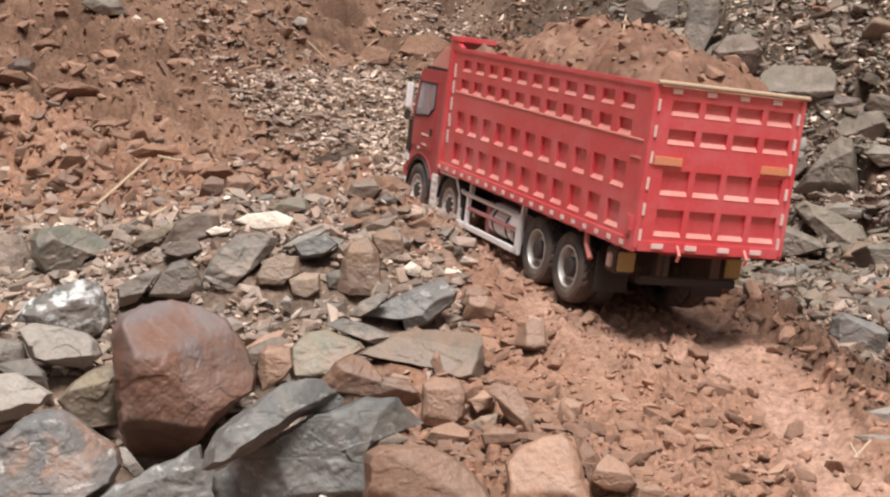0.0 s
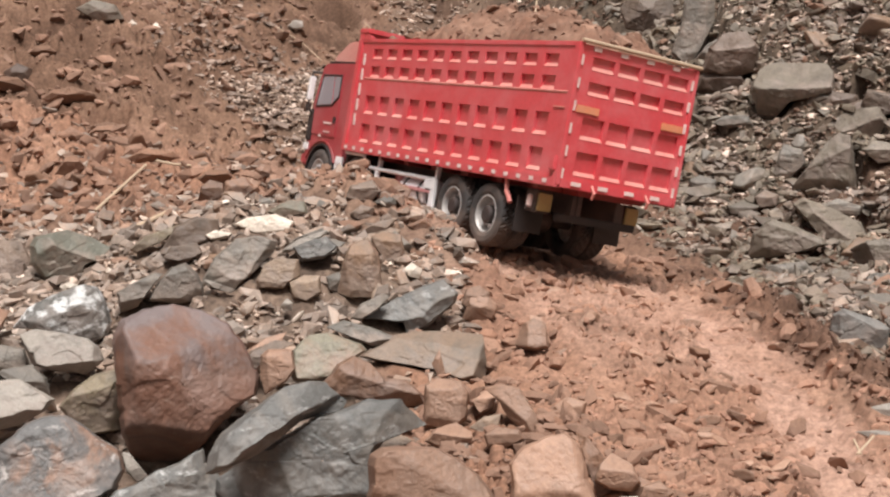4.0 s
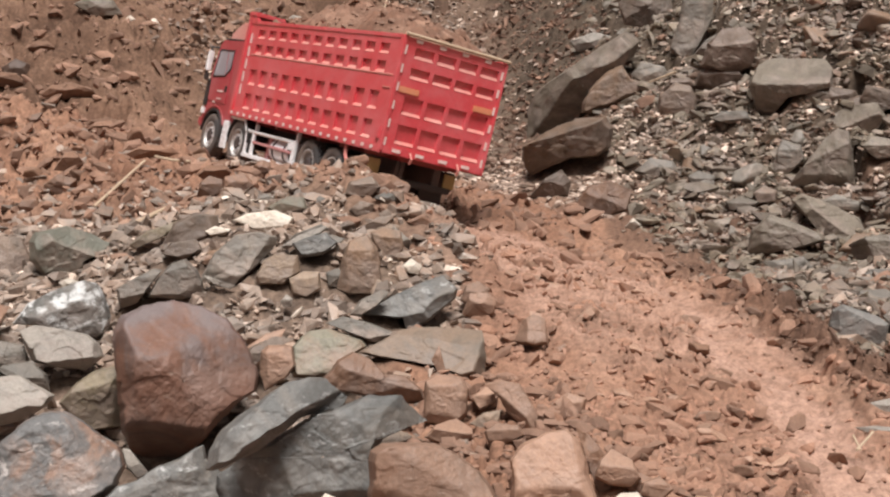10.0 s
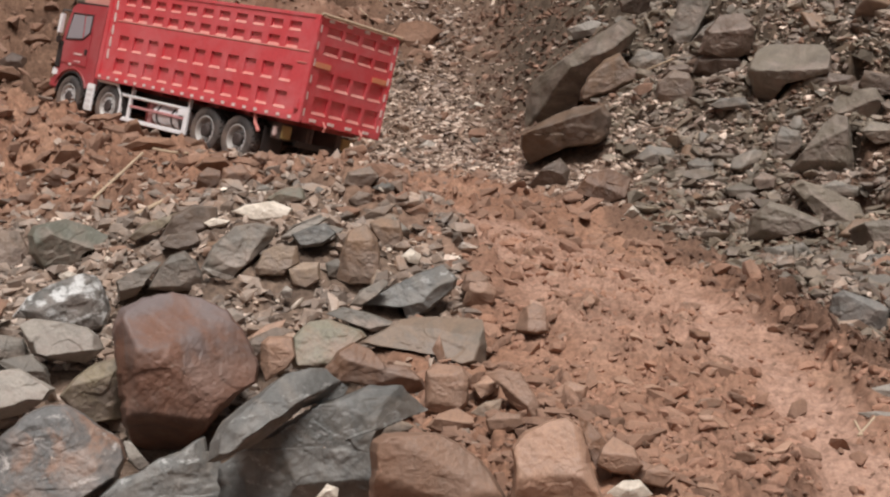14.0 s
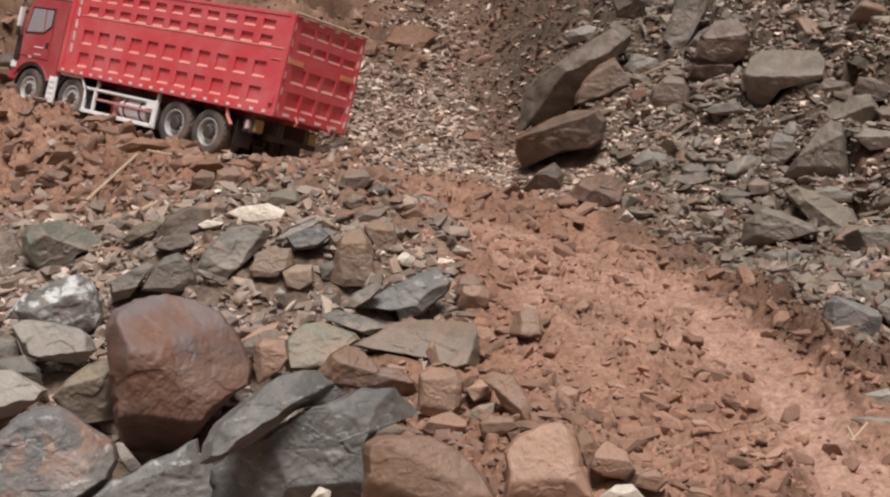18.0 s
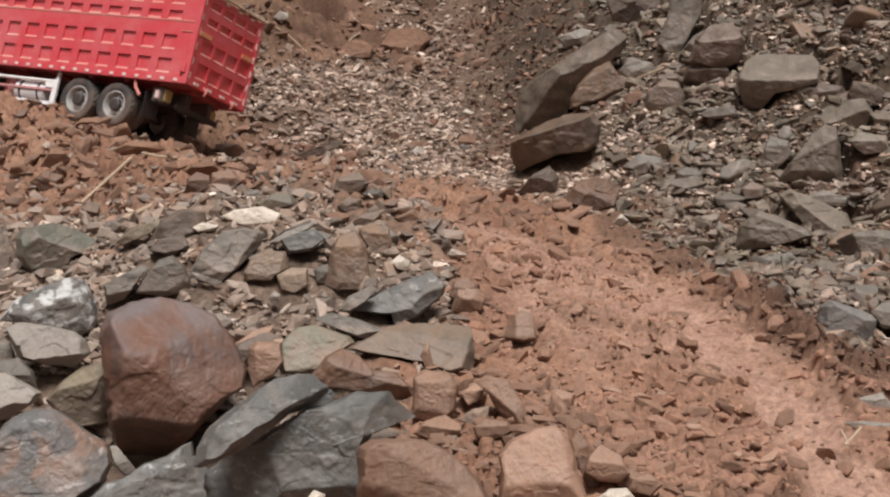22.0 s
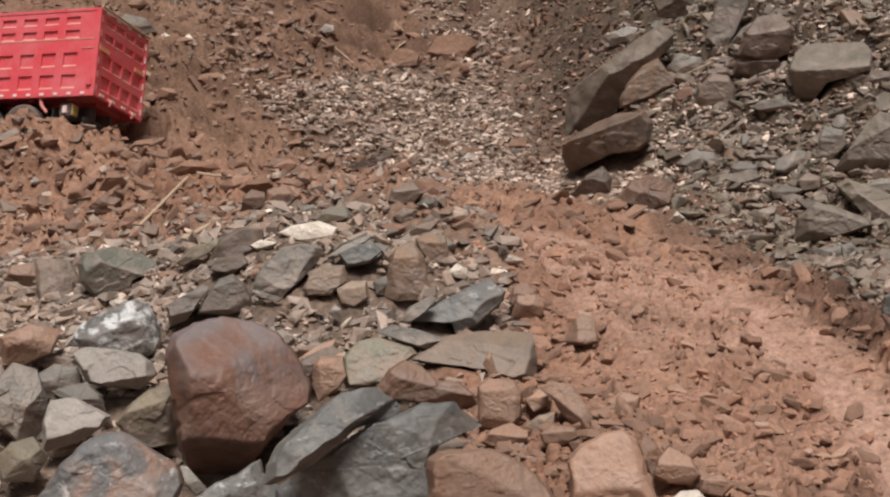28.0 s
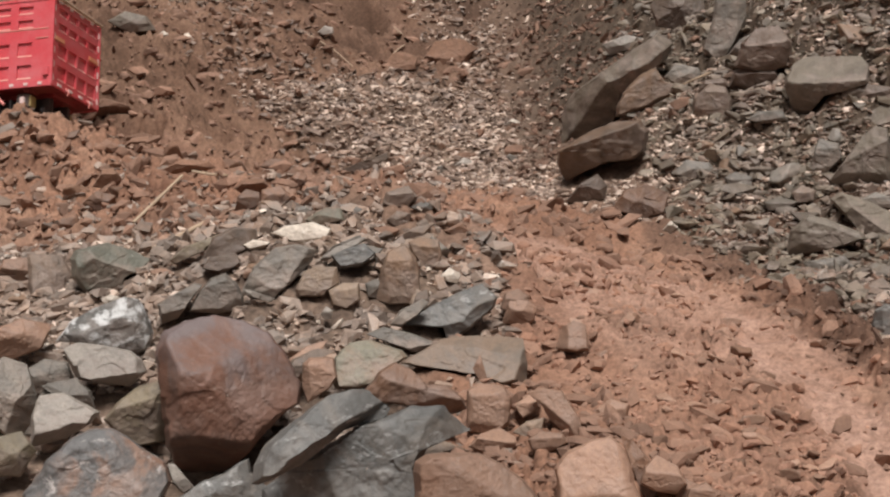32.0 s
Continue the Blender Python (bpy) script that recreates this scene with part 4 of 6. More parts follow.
outcrop("stone", 0.060, 3.235, 0.320, -1, 2, 0.009, "white", "-18,0 -1,13 18,3 5,-13", "small white stone on the scree")
outcrop("rock", -0.516, 1.453, 0.172, 19, 10, 0.017, "tan", "-33,11 1,22 33,13 21,-12 -11,-22 -33,-20", "tan rock at the edge of the boulder pile")
outcrop("boulder", -0.483, 1.304, 0.142, 20, 13, 0.022, "grey", "-23,22 -1,40 22,31 29,0 23,-38 -1,-40 -29,-11", "grey slab at the edge of the pile")
outcrop("rock", -0.464, 1.383, 0.146, 18, 12, 0.012, "grey", "-26,7 -5,18 19,12 26,-11 2,-18 -17,-18", "grey rock between paler rocks")
outcrop("rock", -0.452, 1.221, 0.107, 20, 15, 0.018, "olive", "-23,7 -10,18 11,21 23,1 7,-21 -20,-17", "olive tan rock at the pile's foot")
outcrop("rock", 0.384, 2.682, 0.428, -8, 1, 0.016, "grey", "-40,-2 -18,23 26,15 40,-18 -7,-23", "flat grey rock on the slope")
outcrop("rock", 0.433, 3.120, 0.567, -8, -2, 0.031, "brown_grey", "-62,13 -43,45 53,45 62,-13 15,-45 -49,-32", "brown grey rock high on the slope")
outcrop("stone", -0.843, 3.270, 0.580, 14, -2, 0.019, "grey_brown", "-57,4 -14,27 37,14 57,-20 -7,-27", "flat grey stone on the brown face")
outcrop("stone", -0.764, 3.262, 0.548, 13, -2, 0.007, "white", "-14,1 -1,11 14,-1 1,-11", "small white chip on the brown face")
outcrop("stone", -0.710, 3.274, 0.539, 12, -1, 0.009, "white", "-16,5 0,14 16,-5 -3,-14", "small white chip on the brown face")
outcrop("stone", -0.635, 2.472, 0.327, 14, 3, 0.008, "orange", "-32,-1 -14,12 22,10 32,-1 -4,-12", "flat red brown stone in the bank")
outcrop("stone", -0.435, 2.752, 0.269, 9, 4, 0.008, "orange", "-30,-3 -10,12 24,10 30,-7 1,-12", "flat red brown stone on the crest")
outcrop("stone", -0.265, 1.884, 0.306, 8, 4, 0.008, "orange", "-13,0 -3,10 11,7 13,-6 -2,-10", "red brown clod on the crest")
outcrop("stone", -0.581, 2.005, 0.271, 16, 5, 0.012, "orange", "-24,-1 -3,15 24,7 24,-11 -7,-15", "red brown clod in the bank")
outcrop("stone", -0.261, 2.817, 0.263, 5, 4, 0.012, "brown_grey", "-55,-17 -6,2 53,21 55,8 -6,-21", "long brown stone on the crest")
outcrop("rock", -0.605, 1.712, 0.210, 19, 8, 0.014, "tan", "-29,-1 -18,16 11,17 29,3 22,-17 -18,-17", "tan clay-coated rock by a greenish block")
outcrop("rock", -0.437, 1.341, 0.135, 18, 13, 0.012, "dark", "-30,-6 -16,13 13,16 30,-7 7,-16", "dark grey rock behind a pale slab")
outcrop("rock", -0.097, 3.808, 0.498, 1, -1, 0.022, "clay", "-74,-13 -43,30 5,38 38,32 74,8 35,-38 -27,-44", "red brown lump of earth on the face", front=(0, -0.45), faces=((0, -18, -80, 0.5), (40, 0, 10, 0.5),))
outcrop("rock", -0.225, 3.661, 0.474, 4, -0, 0.016, "clay", "-45,0 -22,22 8,26 45,10 38,-23 -15,-30", "red brown lump of earth on the face", front=(0, -0.4), faces=((0, -14, -80, 0.5),))
outcrop("stone", -0.962, 3.015, 0.432, 18, 0, 0.020, "earth", "-31,6 0,25 31,12 25,-19 -25,-25", "dark clod on the brown face")
outcrop("stone", -0.083, 1.672, 0.247, 3, 7, 0.007, "tan_grey", "-18,-2 -7,9 18,3 11,-9", "tan grey stone in the rubble")
outcrop("stone", -0.131, 1.521, 0.208, 5, 9, 0.008, "grey", "-13,7 0,12 13,2 3,-12 -10,-9", "grey stone in the rubble")
outcrop("stone", -0.084, 1.509, 0.196, 3, 10, 0.008, "tan_grey", "-10,-2 -1,14 10,8 9,-11 -4,-14", "tan grey stone in the rubble")
outcrop("stone", -0.115, 1.701, 0.268, 4, 6, 0.008, "brown_grey", "-16,-1 -2,10 16,6 12,-8 -7,-10", "brown stone in the rubble")
outcrop("stone", 0.030, 1.512, 0.181, -1, 10, 0.013, "tan", "-20,-13 -12,13 6,16 20,3 15,-13 -4,-16", "tan clay stone on the road bank")
outcrop("stone", 0.110, 1.247, 0.133, -5, 14, 0.009, "tan", "-16,1 -3,11 16,6 13,-7 -8,-11", "tan clay stone on the road bank")
outcrop("stone", 0.153, 1.059, 0.114, -8, 17, 0.008, "orange", "-18,2 -5,11 14,4 18,-8 -5,-11", "red brown stone in the clay")
outcrop("stone", -0.015, 1.366, 0.149, 1, 12, 0.005, "tan", "-7,0 1,15 7,-9 0,-15", "tan stone under a slab")
outcrop("rock", -0.808, 2.878, 0.387, 16, 1, 0.020, "clay", "-61,-5 -37,14 8,19 51,5 61,-19 8,-14 -33,-19", "hard clod of red clay jutting from the bank", 0.3, 1, 0)
outcrop("rock", -0.718, 2.809, 0.321, 14, 3, 0.017, "clay", "-44,-9 -30,9 5,16 40,6 44,-13 5,-16", "hard clod of red clay jutting from the bank", 0.3, 1, 0)
outcrop("rock", -0.928, 3.088, 0.482, 17, -1, 0.015, "clay", "-31,-4 -13,13 15,14 31,1 31,-11 -3,-14", "hard clod of red clay jutting from the bank", 0.3, 1, 0)
outcrop("rock", -0.974, 2.969, 0.411, 18, 1, 0.019, "clay", "-41,-6 -8,18 26,14 41,-1 41,-18 2,-16", "hard clod of red clay jutting from the bank", 0.3, 1, 0)
outcrop("rock", -0.337, 1.920, 0.295, 10, 5, 0.012, "clay", "-26,-2 -9,11 17,10 26,-3 7,-11 -14,-11", "hard clod of red clay jutting from the bank", 0.3, 1, 0)
outcrop("rock", -0.458, 2.072, 0.314, 12, 4, 0.012, "clay", "-41,-2 -11,12 28,9 41,-2 8,-12 -24,-12", "hard clod of red clay jutting from the bank", 0.2, 1, 0)
outcrop("rock", -0.173, 1.315, 0.151, 7, 13, 0.020, "tan", "-18,-5 -16,17 -9,23 15,22 18,3 9,-9 -13,-22", "clay-coated tan rock beside a greenish rock", front=(0, 0.05), faces=((-10, 1, 182, 1.12), (1, 16, 92, 1.12), (-3, -12, -70, 0.84),))
outcrop("rock", -0.190, 1.368, 0.156, 8, 12, 0.013, "brown_grey", "-28,-9 -17,6 8,16 28,13 10,5 -7,-3 -16,-16", "brown grey rock behind a red boulder")
outcrop("stone", -0.047, 1.178, 0.121, 2, 16, 0.008, "pale_tan", "-24,5 -16,9 5,3 24,-5 4,-9 -20,-9", "pale pinkish stone wedged behind a tan boulder", front=(0, -0.4), faces=((-1, -5, -80, 2.1),))
outcrop("rock", 0.521, 1.650, 0.164, -18, 9, 0.016, "grey", "-28,-3 -22,9 8,13 28,3 25,-11 -8,-11", "grey flat stone at the road's edge", front=(0, 0.1), faces=((-2, 3, 85, 1.4),))
outcrop("rock", 0.508, 1.528, 0.161, -18, 10, 0.018, "grey", "-19,3 -7,14 18,16 19,-14 -5,-16", "grey squarish stone at the road's edge", front=(0, 0.05), faces=((3, 4, 85, 1.4),))
outcrop("stone", -0.080, 1.489, 0.199, 3, 10, 0.010, "brown_grey", "-10,-7 -4,9 8,13 10,-1 -1,-13", "brown stone behind a slate slab", front=(0, 0.1), faces=((-1, 2, 90, 1.12),))
outcrop("stone", -0.091, 1.460, 0.191, 4, 10, 0.008, "grey", "-22,-13 -10,3 15,15 22,11 9,-3 -11,-15", "thin grey stone beside a slate slab", front=(0, -0.3), faces=((2, -7, -60, 1.68),))
outcrop("stone", -0.355, 1.618, 0.245, 12, 7, 0.009, "olive", "-33,-12 -13,4 27,17 34,11 0,-6 -27,-17", "long tan stone half sunk in the bank", front=(0, -0.2), faces=((-7, -8, -60, 1.68),))
outcrop("rock", -0.316, 1.571, 0.234, 11, 8, 0.014, "brown_grey", "-23,-5 -13,8 17,12 23,0 3,-13", "grey brown flat stone in rubble", front=(0, -0.2), faces=((0, -7, -80, 1.68),))
outcrop("stone", -0.173, 1.570, 0.248, 6, 7, 0.006, "pale", "-29,-11 -8,3 25,14 29,10 5,-1 -21,-14", "long pale sliver of stone on rubble", front=(0, -0.4), faces=((-1, -4, -60, 2.1),))
outcrop("stone", -0.281, 1.615, 0.250, 10, 7, 0.005, "white", "-16,0 -4,6 16,2 8,-5 -9,-6", "white quartz shard among grey stones", front=(0, -0.2), faces=((-2, -3, -80, 1.68),))
outcrop("rock", -0.160, 1.558, 0.241, 6, 8, 0.014, "slate", "-26,2 -6,10 13,15 26,3 10,-12 -16,-14", "flat slate stone in the rubble", front=(0, -0.25), faces=((0, -9, -80, 1.82),))
outcrop("stone", 0.029, 1.247, 0.138, -1, 14, 0.012, "tan", "-12,1 1,11 12,9 10,-4 -4,-11", "tan clay stone against a slab", front=(0, 0.1), faces=((1, 4, 92, 1.12),))
outcrop("rock", 0.415, 2.535, 0.407, -9, 1, 0.020, "dark_brown", "-31,-9 -16,14 20,17 31,2 0,-17", "dark rock between paler slabs", front=(0, 0.4), faces=((0, 7, 92, 1.4),))
outcrop("rock", 0.685, 2.188, 0.316, -17, 3, 0.016, "grey_brown", "-33,3 -16,19 26,13 33,-11 -6,-19", "dark grey rock beside a wedge-shaped boulder", front=(0, 0.3), faces=((-2, 4, 92, 1.4),))
outcrop("stone", 0.413, 2.272, 0.257, -10, 5, 0.012, "grey", "-23,5 -5,15 23,6 19,-13 -14,-15", "grey stone on the scree", front=(0, 0.1), faces=((0, 2, 92, 1.26),))
outcrop("stone", 0.468, 2.200, 0.225, -12, 6, 0.012, "grey_brown", "-28,2 -3,11 28,3 15,-11 -21,-12", "flat brown grey stone on the scree", front=(0, 0.1), faces=((-1, 0, 92, 1.26),))
outcrop("stone", 0.484, 2.392, 0.356, -11, 2, 0.012, "grey", "-36,-4 -17,10 26,12 37,-8 -7,-11", "flat grey stone below a squared boulder", front=(0, -0.2), faces=((-2, -5, -85, 1.4),))
outcrop("stone", 0.505, 2.203, 0.239, -13, 5, 0.014, "brown_grey", "-20,1 -3,15 20,6 16,-12 -11,-15", "brown grey stone on the slope", front=(0, 0.2), faces=((0, 3, 92, 1.26),))
outcrop("stone", -0.428, 3.686, 0.560, 7, -2, 0.020, "pale", "-23,-4 -3,14 20,10 22,-8 -8,-13", "pale stone below a hollow in the face", front=(0, -0.2), faces=((1, -8, -85, 1.12),))
outcrop("rock", -0.626, 2.434, 0.331, 14, 3, 0.025, "clay", "-28,0 -12,13 17,15 28,3 11,-13 -10,-15", "clay ledge with a dark underside in the bank", front=(0, 0.9), faces=((2, 6, 92, 1.96),))
outcrop("rock", -0.585, 2.072, 0.299, 16, 4, 0.020, "clay", "-24,-12 -8,14 9,17 23,-3 7,-17", "clay ledge with a dark underside in the bank", front=(0, 0.5), faces=((0, 7, 92, 1.68),))
outcrop("rock", 0.132, 1.060, 0.128, -7, 17, 0.020, "tan", "-18,-7 -14,6 -5,16 12,7 19,-7 12,-15 -7,-14", "tan clay-coated rock beside the road", front=(0, 0.35), faces=((0, 1, 85, 1.4), (-13, 0, 170, 0.7),))
outcrop("stone", 0.162, 1.046, 0.116, -9, 18, 0.014, "tan", "-14,-6 -11,4 2,10 14,0 4,-10", "tan clay-coated stone beside the road", front=(0, 0.3), faces=((0, 3, 88, 1.26),))
outcrop("stone", 0.085, 1.443, 0.164, -3, 11, 0.012, "tan", "-18,-11 -11,11 1,18 14,14 18,-14 5,-18 -11,-16", "tan slab of hard clay standing on the road bank", front=(-0.1, -0.6), faces=((-5, 5, 182, 1.54),))
outcrop("stone", 0.025, 1.522, 0.190, -1, 10, 0.014, "tan", "-17,-7 -11,11 4,15 17,6 14,-11 -5,-15", "hard clod of red clay on the road bank", front=(0, 0.2), faces=((1, 4, 88, 1.26),))
outcrop("rock", 0.503, 2.520, 0.474, -11, -1, 0.030, "dark_brown", "-52,-30 -40,11 -13,37 26,42 52,11 46,-30 18,-42 -23,-38", "dark brown rock wedged above paler stones", front=(0, 0.25), faces=((-4, 9, 92, 1.4), (-39, -9, 170, 0.7),))


# ---- ground ----
def surface_height(x, y):
    z, on = land(x, y)
    road = on + (1 - on) * road_share(x, y) * 0.6
    p = np.stack([x, y, 0.6 * z], 1)
    far = 0.5 + 0.5 * smooth(1.4, 2.6, y)
    bank = (1 - scree_share(x, y)) * (1 - road)
    lumps = (0.014 + 0.016 * smooth(2.6, 3.1, y)) * rough(p * 6, 3, 3) * far
    clods = 0.014 * (np.abs(rough(p * 24, 7, 3)) - 0.45) + 0.008 * np.maximum(0, grain(p * 55, 12)) + 0.0045 * rough(p * 130, 9, 2) + 0.0018 * grain(p * 380, 5)
    calm = smooth(-0.02, 0.05, x) * smooth(0.42, 0.34, x) * smooth(1.7, 1.85, y) * smooth(2.55, 2.4, y)
    clods = clods * (1 - 0.6 * calm)
    gaps = 0.024 * scree_share(x, y) * smooth(1.62, 1.4, y)
    loose = loose_share(x, y)
    dark_clay = damp_shade_share(x, y)
    z = z - hollow_share(x, y, True)
    here = smooth(0.9, 1.1, y) * smooth(3.6, 3.2, y) * smooth(1.4, 1.1, np.abs(x))
    open_clay = np.clip(bank * (1 - loose), 0, 1) * here
    far_face = smooth(2.5, 2.9, y)
    coarse = smooth(-0.35, 0.5, rough(p * 7, 91, 2))
    z = z + (0.3 * road + 0.7 * loose) * here * (0.027 * coarse * (clumps(x, y, 0.030, 11, 0.9) - 0.4) + 0.0095 * (clumps(x, y, 0.0125, 23, 1.0) - 0.4) + 0.0035 * (clumps(x, y, 0.0065, 29, 1.0) - 0.4))
    z = z + open_clay * ((0.016 + 0.016 * far_face) * (0.35 + 0.65 * coarse) * (clumps(x, y, 0.036, 37, 0.8) - 0.45) + 0.0075 * (clumps(x, y, 0.017, 47) - 0.5)) * (1 - 0.15 * calm)
    z = z + 0.0055 * dark_clay * here * (clumps(x, y, 0.012, 59) - 0.5)
    lip = smooth(0.362, 0.405, x - 0.15 * (1.45 - y) + 0.03 * rough(p * 8, 51, 3)) * smooth(1.15, 1.3, y) * smooth(1.95, 1.75, y)
    z = z + lip * (0.016 + 0.012 * rough(p * 30, 53, 3))
    z = z - 0.010 * wheel_strip(x, y) * road_share(x, y) + lumps * (1 - 0.9 * on) + clods * (1 - 0.62 * road) * far * (1 + 0.7 * bank) - gaps
    # each rock has bedded itself a little into the ground
    for rx, ry, half, deep, at, foot in ROCK_SPOTS:
        near = np.nonzero((np.abs(x - rx) < half * 1.3) & (y > ry - deep - 0.06) & (y < ry + deep * 1.2))[0]
        if len(near):
            w = (1 - smooth(half * 0.95, half * 1.28, np.abs(x[near] - rx))) * smooth(-deep - 0.05, -deep - 0.015, y[near] - ry) * (1 - smooth(deep * 0.7, deep * 1.2, y[near] - ry))
            bed = np.interp(x[near] - rx, at, foot) + 0.004
            z[near] = np.minimum(z[near], z[near] * (1 - w) + bed * w)
    return z


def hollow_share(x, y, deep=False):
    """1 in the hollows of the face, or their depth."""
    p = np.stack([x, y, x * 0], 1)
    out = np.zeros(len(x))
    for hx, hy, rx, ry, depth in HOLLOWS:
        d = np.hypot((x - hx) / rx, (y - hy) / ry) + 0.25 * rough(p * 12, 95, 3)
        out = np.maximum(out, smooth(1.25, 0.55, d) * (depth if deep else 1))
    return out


def damp_shade_share(x, y):
    """1 on the damp, darker clay of the bank beside the road; the face's hollows get shade painted in."""
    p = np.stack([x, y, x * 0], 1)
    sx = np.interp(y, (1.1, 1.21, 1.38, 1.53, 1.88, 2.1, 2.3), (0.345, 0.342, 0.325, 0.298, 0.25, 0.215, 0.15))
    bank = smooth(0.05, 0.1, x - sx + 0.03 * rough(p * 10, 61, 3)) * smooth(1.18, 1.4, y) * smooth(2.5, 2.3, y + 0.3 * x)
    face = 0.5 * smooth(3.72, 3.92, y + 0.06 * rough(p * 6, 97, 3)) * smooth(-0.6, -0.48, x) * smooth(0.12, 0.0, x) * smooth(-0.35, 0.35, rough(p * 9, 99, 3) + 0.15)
    # the hollows' shade is painted in here as darker soil
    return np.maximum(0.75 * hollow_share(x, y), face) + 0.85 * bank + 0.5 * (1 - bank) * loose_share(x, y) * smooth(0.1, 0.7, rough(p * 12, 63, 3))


def loose_share(x, y):
    """1 where the road's clay is churned up into clods."""
    p = np.stack([x, y, x * 0], 1)
    return road_share(x, y) * (1 - wheel_strip(x, y)) * smooth(-0.5, 0.5, rough(p * 9, 41, 2) + 0.25)


def wheel_strip(x, y):
    """1 on the strip of the road that wheels have pressed smooth."""
    p = np.stack([x, y, x * 0], 1)
    best = np.full(len(x), 9.0)
    way = ((0.15, 2.3), (0.22, 2.1), (0.255, 1.88), (0.305, 1.53), (0.335, 1.38), (0.348, 1.24), (0.35, 1.1), (0.335, 0.8))
    for (ax, ay), (bx, by) in zip(way[:-1], way[1:]):
        s = np.clip(((x - ax) * (bx - ax) + (y - ay) * (by - ay)) / ((bx - ax) ** 2 + (by - ay) ** 2), 0, 1)
        best = np.minimum(best, np.hypot(x - ax - s * (bx - ax), y - ay - s * (by - ay)))
    wide = np.interp(y, (1.1, 1.3, 1.5, 1.9), (0.072, 0.054, 0.034, 0.032))
    return smooth(wide, 0.45 * wide, best + 0.022 * rough(p * 14, 43, 3))


def road_share(x, y):
    """1 on the broad clay road that comes down towards the eye."""
    wide = 0.33 + 0.4 * smooth(1.46, 1.28, y)
    return smooth(-0.03, 0.10, x - 0.35 * (1.45 - y)) * smooth(wide + 0.05, wide - 0.05, x) * smooth(1.95, 1.75, y)


def scree_share(x, y):
    """0 on clay, 1 on stony rubble: the boulder pile, the scree below the face and the rocky slope."""
    p = np.stack([x, y, x * 0], 1)
    edge = 0.06 * rough(p * 5, 31, 3)
    pile = smooth(0.04, -0.04, x + 0.015 + 0.35 * (1.45 - y) + edge) * smooth(1.78, 1.58, y + 0.35 * x + edge)
    foot = np.where(x < 0.04, 2.43 + 0.95 * (0.04 - x), 2.43 - 1.25 * np.minimum(x - 0.04, 0.25))
    head = np.minimum(3.65, 3.5 + 1.5 * (x + 0.27))
    fan = smooth(0, 0.14, y - foot + edge) * smooth(0.1, -0.1, y - head + edge)
    slope = smooth(0.10, 0.24, x + edge) * smooth(0, 0.12, y - foot + edge)
    right = smooth(0.42, 0.5, x + edge - 0.25 * (1.6 - y)) * smooth(1.35, 1.5, y)
    pit = smooth(-1.3, -1.0, x + edge) * smooth(1.7, 1.4, x + edge) * smooth(0.6, 0.85, y + edge) * smooth(4.8, 4.2, y + edge)
    return pit * np.clip(np.maximum(np.maximum(pile, fan * 0.9), np.maximum(slope * 0.8, right * 0.75)), 0, 1)


def build_ground():
    # azimuth from straight ahead (+y), dense over the pit's open side; distance in even ratios
    az = np.radians(np.concatenate([np.arange(-180, -30, 2.0), np.arange(-30, 30, 0.10), np.arange(30, 180, 2.0)]))
    far = np.concatenate([[0.02, 0.3, 0.55], np.geomspace(0.8, 4.6, 860), np.geomspace(4.75, 60, 60)])
    A, R = np.meshgrid(az, far)
    x, y = (R * np.sin(A)).ravel(), (R * np.cos(A)).ravel() - 0.06
    z = surface_height(x, y)
    away = np.hypot(x, y)
    aside = smooth(4.6, 6, away) + (1 - smooth(4.6, 6, away)) * np.maximum(smooth(31, 40, np.abs(np.degrees(np.arctan2(x, y + 0.06)))), 0)
    z = z + aside * smooth(0.5, 1.2, away) * (0.09 * rough(np.stack([x, y, 0 * x], 1) * 1.7, 71, 4) + 0.25 * rough(np.stack([x, y, 0 * x], 1) * 0.35, 73, 3) * smooth(3, 8, away))
    z = np.where(away > 6, z * 0 + 1.2 + 6 * np.tanh((z - 1.2) / 6), z)
    n, rows = len(az), len(far)
    r, c = np.meshgrid(np.arange(rows - 1), np.arange(n), indexing="ij")
    d = (c + 1) % n
    quads = np.stack([r * n + c, r * n + d, (r + 1) * n + d, (r + 1) * n + c], -1).reshape(-1, 4)[:, ::-1]
    me = fast_mesh("ground", np.stack([x, y, z], 1), quads, M_SOIL)
    scree = scree_share(x, y)
    brown = np.maximum(smooth(2.55, 3.0, y - 0.15 * x) * (1 - 0.22 * smooth(0.1, -0.1, x)) * (1 - 0.8 * scree * smooth(0.2, 0.08, x)), smooth(0.37, 0.46, x - 0.12 * (1.5 - y)) * smooth(1.15, 1.4, y))
    worn = np.maximum(land(x, y)[1] * 0.7, road_share(x, y) * (0.22 + 0.72 * wheel_strip(x, y)))
    for key, value in (("scree", scree), ("worn", worn), ("face", brown), ("damp_shade", damp_shade_share(x, y))):
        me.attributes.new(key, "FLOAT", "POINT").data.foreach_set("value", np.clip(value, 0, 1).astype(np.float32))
    ob = new("ground", me)
    return tagged(ob, "red clay ground with stones and a worn track", "ground", kind="structure")


ground = build_ground()


# ---- the truck: x forward from its tailgate, y to its left, z up from the tyres' foot ----
def part(name, bm, material, parent, label="", soft=0.0):
    me = bpy.data.meshes.new(name)
    if soft:
        bmesh.ops.bevel(bm, geom=bm.edges[:], offset=soft, segments=2, affect="EDGES", clamp_overlap=True)
    bmesh.ops.recalc_face_normals(bm, faces=bm.faces)
    bm.to_mesh(me)
    bm.free()
    me.materials.append(material)
    ob = new(name, me)
    ob.parent = parent
    return tagged(ob, label)


